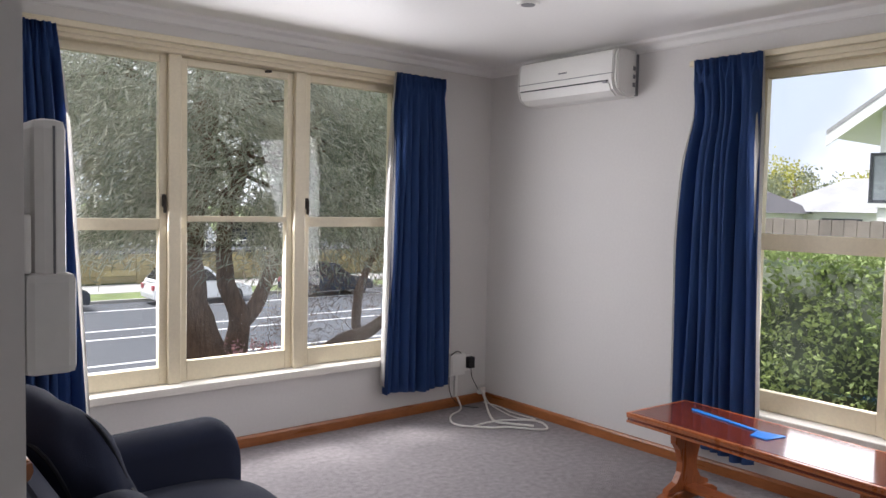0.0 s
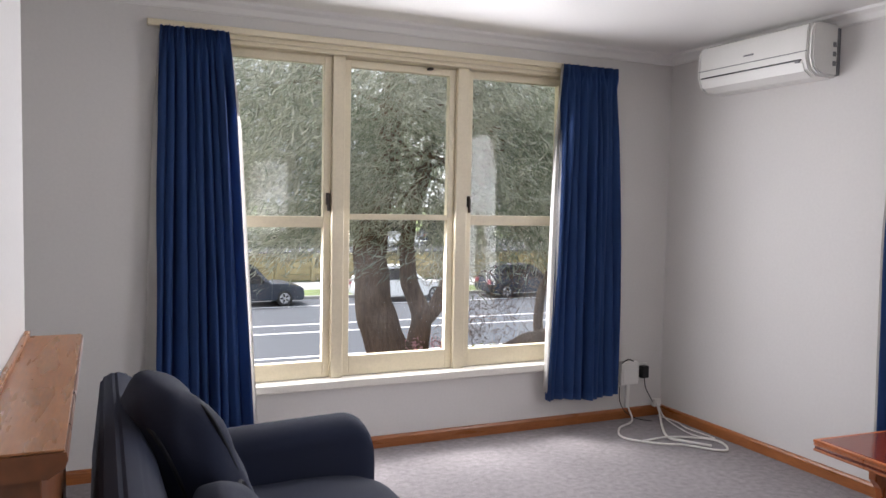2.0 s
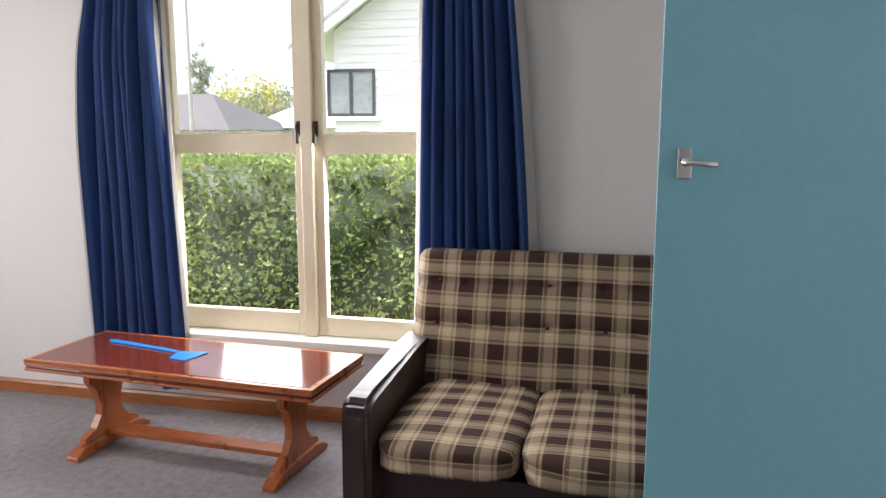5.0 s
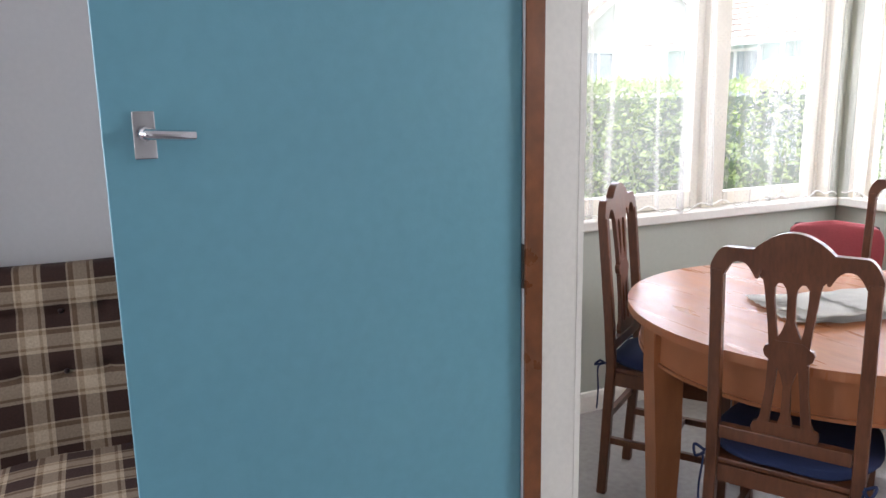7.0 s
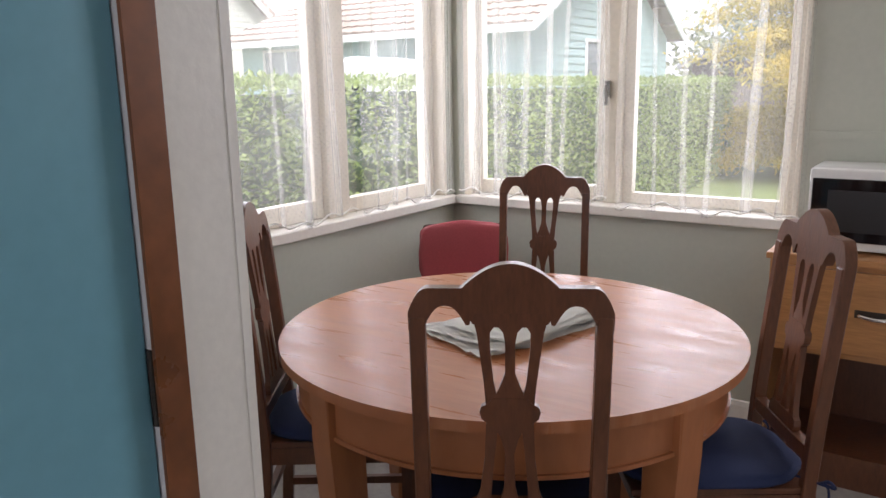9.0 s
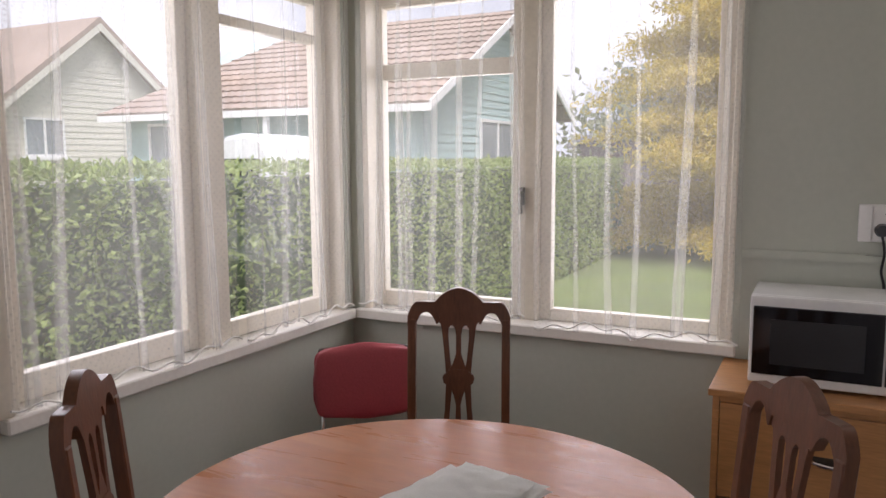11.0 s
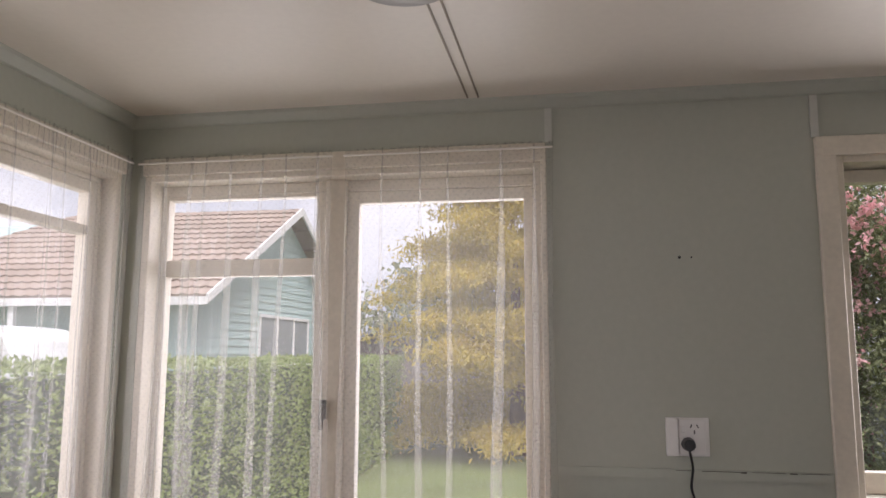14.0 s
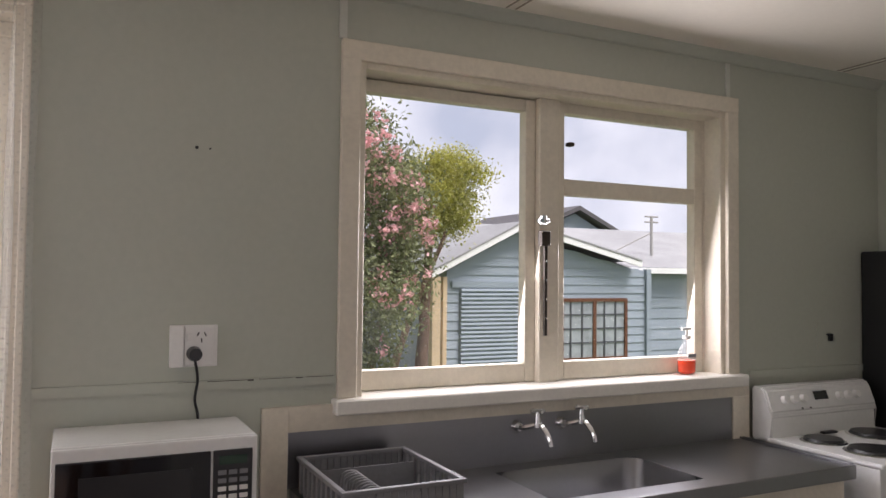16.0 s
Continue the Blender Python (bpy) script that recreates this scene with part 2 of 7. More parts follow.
DRESS = mat("honey veneer", (0.42, 0.20, 0.07), 0.38, 0.2, 3, 20, 0.08, stretch=(1, 4, 9))
MANT = mat("mantel wood", (0.44, 0.20, 0.085), 0.28, 0.2, 4, 24, 0.06, stretch=(8, 1, 8))
MANTD = mat("dark mantel edge", (0.19, 0.065, 0.022), 0.3, 0.3, 6, 30, 0.1)
BLUEC = mat("blue curtain cloth", (0.034, 0.086, 0.262), 0.75, 0.15, 4, 300, 0.3)
LINING = mat("curtain lining", (0.75, 0.73, 0.70), 0.9, 0.05, 4, 200, 0.2)
NAVY = mat("navy sofa cloth", (0.008, 0.0125, 0.033), 0.92, 0.25, 4, 350, 0.5)
SEAM = mat("dark seam", (0.004, 0.005, 0.010), 0.9, 0.1)
CUSH = mat("blue seat pad cloth", (0.012, 0.022, 0.075), 0.9, 0.2, 5, 300, 0.4)
VINYL = mat("dark brown vinyl", (0.030, 0.012, 0.012), 0.35, 0.2, 6, 200, 0.25)
TARTAN = plaid_mat()
REDV = mat("red vinyl", (0.36, 0.060, 0.075), 0.45, 0.1, 6, 120, 0.2)
DOORB = mat("teal door paint", (0.17, 0.39, 0.47), 0.38, 0.05, 1.5, 40, 0.12)
CHROME = mat("chrome", (0.75, 0.75, 0.76), 0.15, 0.05, 8, 60, 0.0, 1.0)
STEEL = mat("stainless steel", (0.30, 0.30, 0.31), 0.32, 0.03, 2.5, 60, 0.02, 1.0)
BRASSD = mat("dark aged metal", (0.05, 0.04, 0.032), 0.45, 0.25, 30, 160, 0.2, 0.7)
WHITEP = mat("white plastic", (0.78, 0.77, 0.74), 0.35, 0.03, 6, 100, 0.04)
WHITEE = mat("white enamel", (0.76, 0.76, 0.74), 0.22, 0.04, 5, 60, 0.04)
BLACKP = mat("black plastic", (0.012, 0.012, 0.013), 0.35, 0.15, 8, 120, 0.05)
BLACKG = mat("black glass", (0.006, 0.006, 0.007), 0.06, 0.1, 5, 50, 0.0)
GREYP = mat("grey plastic", (0.20, 0.20, 0.21), 0.45, 0.1, 8, 120, 0.08)
SWAT = mat("bright blue plastic", (0.015, 0.22, 0.72), 0.4, 0.06, 8, 120, 0.05)
CLOTHW = mat("white tablecloth", (0.86, 0.85, 0.80), 0.9, 0.06, 8, 250, 0.4)
SOAP = mat("orange red soap", (0.85, 0.07, 0.02), 0.2, 0.05, 8, 50, 0.0)
GLASS = glass_mat("window glass", 0.05, 0.008)
GLASSD = glass_mat("dusty window glass", 0.05, 0.014)
NETM = net_mat()
for m in (OAK, CEIL):
    m.node_tree.nodes["Principled BSDF"].inputs["Specular IOR Level"].default_value = 0.32
CABLE = mat("white cable", (0.72, 0.70, 0.66), 0.5, 0.05)
# outdoors
GRASS = mat("grass", (0.135, 0.175, 0.06), 0.95, 0.35, 0.7, 40, 0.6, dist=0.03)
SOIL = mat("garden soil", (0.09, 0.065, 0.045), 0.95, 0.35, 1.2, 30, 0.6, dist=0.03)
ASPH = mat("asphalt", (0.065, 0.07, 0.08), 0.85, 0.15, 0.5, 60, 0.4)
LINEW = mat("road paint", (0.75, 0.75, 0.74), 0.7, 0.1)
CONC = mat("concrete", (0.36, 0.35, 0.33), 0.9, 0.15, 1, 40, 0.3)
FENCE = mat("weathered fence wood", (0.30, 0.25, 0.12), 0.85, 0.25, 2, 20, 0.3, spread=0.2)
FENCEG = mat("grey fence wood", (0.22, 0.19, 0.17), 0.9, 0.25, 2, 20, 0.3, spread=0.15)
BARK = mat("stringy bark", (0.20, 0.125, 0.085), 0.95, 0.45, 5, 26, 1.0, stretch=(6, 6, 0.7), dist=0.05)
WBOARD = mat("white weatherboard paint", (0.80, 0.80, 0.80), 0.6, 0.04, 1, 20, 0.08, spread=0.02)
TEAL = mat("pale teal weatherboard paint", (0.42, 0.56, 0.55), 0.6, 0.06, 1, 20, 0.1, spread=0.03)
CREAMB = mat("cream weatherboard paint", (0.64, 0.62, 0.54), 0.6, 0.06, 1, 20, 0.1, spread=0.03)
GARB = mat("grey blue weatherboard paint", (0.27, 0.32, 0.37), 0.6, 0.08, 1, 20, 0.1, spread=0.04)
TILEB = mat("brown roof tile", (0.33, 0.26, 0.215), 0.85, 0.2, 0.8, 14, 0.3, spread=0.08)
TINR = mat("pale iron roof", (0.30, 0.30, 0.305), 0.6, 0.3, 0.8, 14, 0.1)
DARKR = mat("dark roof", (0.085, 0.08, 0.085), 0.7, 0.2, 0.8, 12, 0.2)
FRAMEG = mat("dark window frame", (0.05, 0.055, 0.065), 0.5, 0.1)
HOUSEG = mat("house window glass", (0.30, 0.33, 0.35), 0.1, 0.25, 1.2, 10, 0.0)
TIMB = mat("raw timber post", (0.52, 0.40, 0.26), 0.8, 0.2, 2, 20, 0.2)
L_HEDGE = leaf_mat("hedge leaves", (0.11, 0.175, 0.05), (0.50, 0.60, 0.22))
L_TREE = leaf_mat("feathery tree leaves", (0.12, 0.165, 0.10), (0.76, 0.74, 0.64), 0.5, 1.0)
L_YELL = leaf_mat("golden conifer leaves", (0.34, 0.29, 0.06), (0.86, 0.68, 0.15), 0.5, 0.6)
L_LIME = leaf_mat("yellow green leaves", (0.22, 0.24, 0.04), (0.62, 0.58, 0.13), 0.4, 0.8)
# near-black green: the shade inside the hedge is put into this colour
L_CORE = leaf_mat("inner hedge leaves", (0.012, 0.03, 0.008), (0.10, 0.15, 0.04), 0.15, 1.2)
L_CAM = leaf_mat("camellia leaves", (0.065, 0.085, 0.035), (0.36, 0.39, 0.19), 0.3, 1.2)
L_PINK = leaf_mat("pink petals", (0.72, 0.33, 0.36), (0.90, 0.60, 0.60), 0.35, 2.0)
L_FAR = leaf_mat("far tree leaves", (0.12, 0.15, 0.09), (0.40, 0.42, 0.25), 0.3, 0.3)

# ---- builders ----
BASE = {}


def thing(name, at, label, category, group=""):
    ob = new(name)
    ob.location, ob.empty_display_size = at, 0.1
    BASE[ob] = Vector(at)
    return tagged(ob, label, category, group)


def mesh(name, bm, material):
    bmesh.ops.recalc_face_normals(bm, faces=bm.faces)
    me = bpy.data.meshes.new(name)
    bm.to_mesh(me)
    bm.free()
    me.materials.append(material)
    return me


def smooth(ob, angle=40):
    for p in ob.data.polygons:
        p.use_smooth = True
    ob.data.set_sharp_from_angle(angle=radians(angle))
    return ob


def part(name, bm, material, parent=None, label=""):
    """Links a bmesh, in world metres, as one mesh object under a thing or a part."""
    if parent is not None:
        bmesh.ops.translate(bm, verts=bm.verts, vec=-BASE[parent])
    ob = new(name, mesh(name, bm, material))
    if parent is not None:
        ob.parent = parent
        BASE[ob] = BASE[parent]
    else:
        BASE[ob] = Vector((0, 0, 0))
    return tagged(ob, label)


def setting(name, bm, material, label=""):
    return tagged(part(name, bm, material), label, "", "", "structure")


def box(bm, x0, x1, y0, y1, z0, z1, bevel=0.0):
    b = bmesh.ops.create_cube(bm, size=1)
    for v in b["verts"]:
        v.co = Vector(((x0 + x1) / 2 + v.co.x * (x1 - x0), (y0 + y1) / 2 + v.co.y * (y1 - y0), (z0 + z1) / 2 + v.co.z * (z1 - z0)))
    if bevel:
        bmesh.ops.bevel(bm, geom=list({e for v in b["verts"] for e in v.link_edges}), offset=bevel, segments=2, affect="EDGES", profile=0.6)
    return bm


def B(*a, **k):
    return box(bmesh.new(), *a, **k)


def boxes(*rows):
    bm = bmesh.new()
    for r in rows:
        box(bm, *r)
    return bm


def prism(bm, pts, put, a, b):
    """A polygon extruded from a to b; put(p, q, d) gives the place of its corner (p, q) at depth d."""
    lo, hi = [bm.verts.new(put(p, q, a)) for p, q in pts], [bm.verts.new(put(p, q, b)) for p, q in pts]
    bm.faces.new(lo)
    bm.faces.new(hi)
    n = len(pts)
    for i in range(n):
        bm.faces.new((lo[i], lo[(i + 1) % n], hi[(i + 1) % n], hi[i]))
    return bm


def tube(bm, pts, r, sides=8):
    """A round rod along points; r is one radius or one for each point."""
    pts = [Vector(p) for p in pts]
    rs = r if isinstance(r, (list, tuple)) else [r] * len(pts)
    rings, ref = [], None
    for i, p in enumerate(pts):
        d = (pts[min(i + 1, len(pts) - 1)] - pts[max(i - 1, 0)]).normalized()
        if ref is None:
            ref = d.orthogonal().normalized()
        ref = (ref - d * ref.dot(d)).normalized()
        o = d.cross(ref)
        rings.append([bm.verts.new(p + rs[i] * (ref * math.cos(2 * math.pi * k / sides) + o * math.sin(2 * math.pi * k / sides))) for k in range(sides)])
    for a, b in zip(rings, rings[1:]):
        for k in range(sides):
            bm.faces.new((a[k], a[(k + 1) % sides], b[(k + 1) % sides], b[k]))
    bm.faces.new(rings[0])
    bm.faces.new(rings[-1])
    return bm


def T(pts, r, sides=8):
    return tube(bmesh.new(), pts, r, sides)


def curve_pts(pts, n=8):
    """A smooth run of points through the given ones."""
    p = [Vector(q) for q in pts]
    p = [2 * p[0] - p[1]] + p + [2 * p[-1] - p[-2]]
    out = []
    for i in range(1, len(p) - 2):
        for k in range(n):
            t = k / n
            out.append(0.5 * (2 * p[i] + (p[i + 1] - p[i - 1]) * t + (2 * p[i - 1] - 5 * p[i] + 4 * p[i + 1] - p[i + 2]) * t * t + (3 * p[i] - p[i - 1] - 3 * p[i + 1] + p[i + 2]) * t ** 3))
    return out + [p[-2]]


def disc(bm, c, r, z0, z1, n=40, r1=None):
    lo = [bm.verts.new((c[0] + r * math.cos(2 * math.pi * k / n), c[1] + r * math.sin(2 * math.pi * k / n), z0)) for k in range(n)]
    q = r if r1 is None else r1
    hi = [bm.verts.new((c[0] + q * math.cos(2 * math.pi * k / n), c[1] + q * math.sin(2 * math.pi * k / n), z1)) for k in range(n)]
    bm.faces.new(lo)
    bm.faces.new(hi)
    for k in range(n):
        bm.faces.new((lo[k], lo[(k + 1) % n], hi[(k + 1) % n], hi[k]))
    return bm


def sheet(rows, thick=0.0, uv=None):
    """A grid of points as a cloth; rows of places. thick: a second skin, offset along the normal."""
    bm = bmesh.new()
    g = [[bm.verts.new(p) for p in r] for r in rows]
    lay = bm.loops.layers.uv.new("UVMap") if uv else None
    for i in range(len(g) - 1):
        for j in range(len(g[0]) - 1):
            f = bm.faces.new((g[i][j], g[i][j + 1], g[i + 1][j + 1], g[i + 1][j]))
            f.smooth = True
            if uv:
                for lp, (a, b) in zip(f.loops, ((i, j), (i, j + 1), (i + 1, j + 1), (i + 1, j))):
                    lp[lay].uv = uv[a][b]
    if thick:
        bmesh.ops.solidify(bm, geom=bm.faces[:], thickness=thick)
    return bm


def puff(bm, c, half, bulge=0.25, n=10, uvs=None, seed=0, power=4.0):
    """A soft cushion: a rounded box about c, with swollen faces and slight creases."""
    start = len(bm.verts)
    b = bmesh.ops.create_cube(bm, size=2)
    bmesh.ops.subdivide_edges(bm, edges=list({e for v in b["verts"] for e in v.link_edges}), cuts=n, use_grid_fill=True)
    bm.verts.ensure_lookup_table()
    for v in bm.verts[start:]:
        p = v.co.copy()
        m = (abs(p.x) ** power + abs(p.y) ** power + abs(p.z) ** power) ** (1 / power)
        q = p / m * max(abs(p.x), abs(p.y), abs(p.z))
        fx, fy, fz = 1 - q.x ** 2, 1 - q.y ** 2, 1 - q.z ** 2
        q = Vector((q.x * (1 + bulge * max(fy * fz, 0) * 0.4), q.y * (1 + bulge * max(fx * fz, 0) * 0.4), q.z * (1 + bulge * max(fx * fy, 0))))
        w = noise.noise(Vector((p.x * 1.7 + seed, p.y * 1.7, p.z * 1.7))) * 0.05
        v.co = Vector((c[0] + half[0] * q.x * (1 + w), c[1] + half[1] * q.y * (1 + w), c[2] + half[2] * q.z * (1 + w)))
    return bm


def box_uv(ob, k=1.0):
    """Lays cloth or boards on a mesh by the main direction of each face, in metres."""
    me = ob.data
    lay = me.uv_layers.new(name="UVMap") if not me.uv_layers else me.uv_layers[0]
    for p in me.polygons:
        n = p.normal
        ax = max(range(3), key=lambda i: abs(n[i]))
        for li in p.loop_indices:
            c = me.vertices[me.loops[li].vertex_index].co
            lay.data[li].uv = ((c.y, c.z), (c.x, c.z), (c.y, c.x))[ax]
    return ob


def scatter(name, place, normal, length, width, material, parent=None, flat=0.5, seed=0, label="", droop=0.0):
    """Leaves as small bent blades: one mesh of many, each its own island."""
    g = np.random.default_rng(seed)
    n = len(place)
    d = g.normal(size=(n, 3)) * flat + normal
    d[:, 2] -= droop
    d /= np.linalg.norm(d, axis=1)[:, None] + 1e-9
    s = np.cross(d, g.normal(size=(n, 3)))
    s /= np.linalg.norm(s, axis=1)[:, None] + 1e-9
    up = np.cross(s, d)
    ln, wd = length * g.uniform(0.6, 1.3, (n, 1)), width * g.uniform(0.6, 1.3, (n, 1))
    a, tip = place, place + d * ln
    mid = place + d * ln * 0.5 + up * ln * 0.12
    v = np.stack([a, mid + s * wd / 2, tip, mid - s * wd / 2], 1).reshape(-1, 3)
    if parent is not None:
        v = v - np.array(BASE[parent])
    me = bpy.data.meshes.new(name)
    k = np.arange(n) * 4
    me.from_pydata(v.tolist(), [], np.stack([k, k + 1, k + 2, k + 3], 1).tolist())
    me.materials.append(material)
    ob = new(name, me)
    if parent is not None:
        ob.parent = parent
    return tagged(ob, label, "", "", "stuff")


# ---- the plan ----
CZ, KZ, KF = 2.52, 2.425, -0.03          # ceilings of living room and kitchen, kitchen floor
SY, SYK = -5.14, -5.26                   # faces of the wall between living room and kitchen
KY = -7.795                              # kitchen south wall
WX = -3.835                              # face of the fireplace wall
DX0, DX1 = -2.17, -1.372                  # kitchen doorway


def wall(name, span, z0, z1, depth, holes, put, material, label):
    """A wall with real openings: span along it, depth through it."""
    us = sorted({span[0], span[1], *[h[0] for h in holes], *[h[1] for h in holes]})
    bm = bmesh.new()
    for u0, u1 in zip(us, us[1:]):
        cut = sorted((h[2], h[3]) for h in holes if h[0] <= u0 and h[1] >= u1)
        z = z0
        for a, b in cut + [(z1, z1)]:
            if a > z:
                prism(bm, [(u0, z), (u1, z), (u1, a), (u0, a)], put, *depth)
            z = b
    return setting(name, bm, material, label)


north = lambda u, z, w: (u, w, z)
east = lambda u, z, w: (w, u, z)
south = lambda u, z, w: (u, KY - w, z)

N_HOLE, E_HOLE = (-3.19, -0.80, 0.43, 2.33), (-3.63, -2.06, 0.40, 2.295)
KE_HOLE, KS_HOLE, KK_HOLE = (-7.74, -6.20, 0.83, 2.20), (-1.56, -0.06, 0.83, 2.20), (-4.115, -2.505, 1.09, 2.18)
wall("wall_north", (-5.4, 0.0), -0.9, 2.75, (0.0, 0.14), [N_HOLE], north, WALL, "off-white painted plaster wall under a wide window")
wall("wall_east", (SY, 0.14), -0.9, 2.75, (0.0, 0.14), [E_HOLE], east, WALL, "off-white painted plaster wall beside the heat pump")
wall("wall_east_kitchen", (KY - 0.14, SY), -0.9, 2.75, (0.0, 0.14), [KE_HOLE], east, KWALL, "pale green painted kitchen wall")
wall("wall_south_kitchen", (-5.2, 0.0), -0.9, 2.75, (0.0, 0.14), [KS_HOLE, KK_HOLE], south, KWALL, "pale green painted kitchen wall with a dado strip")
setting("wall_south", boxes((-5.4, DX0, SYK, SY, -0.1, 2.75), (DX1, -0.002, SYK, SY, -0.1, 2.75), (DX0, DX1, SYK, SY, 2.06, 2.75)), WALL, "off-white painted wall with a doorway")
setting("wall_west", boxes((-4.4, WX, -3.70, -1.85, -0.1, 2.75), (-4.5, -4.4, -3.70, 0.0, -0.1, 2.75), (-4.4, WX, SY, -4.75, -0.1, 2.75), (-4.4, WX, -4.75, -3.70, 2.06, 2.75)), WALL, "off-white painted wall with the chimney breast")
setting("wall_hall", boxes((-5.4, -5.3, SY, 0, -0.1, 2.75), (-5.3, -4.5, -3.6, -3.5, -0.1, 2.75)), WALL, "plain painted hall wall")
setting("wall_west_kitchen", B(-5.2, -5.09, KY, SYK, -0.1, 2.75), KWALL, "pale green painted kitchen wall")
setting("floor", B(-5.4, 0.0, SY + 0.001, 0.0, -0.08, 0.0), CARPET, "grey flecked carpet")
setting("floor_kitchen", B(-5.2, 0.0, KY, SY, -0.12, KF), LINO, "grey vinyl kitchen floor")
setting("ceiling", B(-5.4, 0.0, SY, 0.0, CZ, CZ + 0.1), CEIL, "smooth white ceiling")
setting("ceiling_kitchen", B(-5.2, 0.0, KY, SYK, KZ, KZ + 0.1), KCEIL, "cream painted board ceiling")
setting("roof", boxes((-5.9, 0.55, KY - 0.75, 0.6, 2.76, 2.85)), CONC, "plain roof over the house")
bm = bmesh.new()
for k in range(3):
    x = -1.30 - k * 1.72
    for s in (0.008, 0.046):
        box(bm, x - s - 0.003, x - s + 0.003, KY + 0.05, SYK, KZ - 0.003, KZ + 0.002)
setting("trim_ceiling_battens", bm, mat("batten shadow paint", (0.30, 0.26, 0.20), 0.6, 0.1), "thin joint strips on the ceiling")
# cornices
bm = bmesh.new()
cor = [(0, 0), (0.065, 0), (0.058, -0.014), (0.03, -0.03), (0.014, -0.058), (0, -0.065)]
prism(bm, cor, lambda p, q, d: (d, -p, CZ + q), -5.3, 0.0)
prism(bm, cor, lambda p, q, d: (-p, d, CZ + q), SY, 0.0)
prism(bm, cor, lambda p, q, d: (d, SY + p, CZ + q), -5.3, 0.0)
setting("trim_cornice", bm, CEIL, "moulded white cornice")
bm = bmesh.new()
kc = [(0, 0), (0.04, 0), (0.036, -0.012), (0.012, -0.036), (0, -0.04)]
prism(bm, kc, lambda p, q, d: (d, KY + p, KZ + q), -5.09, 0.0)
prism(bm, kc, lambda p, q, d: (-p, d, KZ + q), KY, SYK)
setting("trim_cornice_kitchen", bm, KWALL, "small painted ceiling moulding")
# skirtings
sk = [(0, 0), (0.018, 0), (0.018, 0.055), (0.012, 0.068), (0, 0.07)]
bm = bmesh.new()
prism(bm, sk, lambda p, q, d: (d, -p, q), -4.4, 0.0)
setting("baseboard_north", bm, RIMU, "varnished orange-brown skirting board")
bm = bmesh.new()
prism(bm, sk, lambda p, q, d: (-p, d, q), SY, -0.018)
setting("baseboard_east", bm, RIMU, "varnished orange-brown skirting board")
bm = bmesh.new()
prism(bm, sk, lambda p, q, d: (-p, d, KF + q * 1.3), KY, SYK)
prism(bm, sk, lambda p, q, d: (d, KY + p, KF + q * 1.3), -1.6, -0.018)
setting("baseboard_kitchen", bm, SILLW, "white painted skirting board")


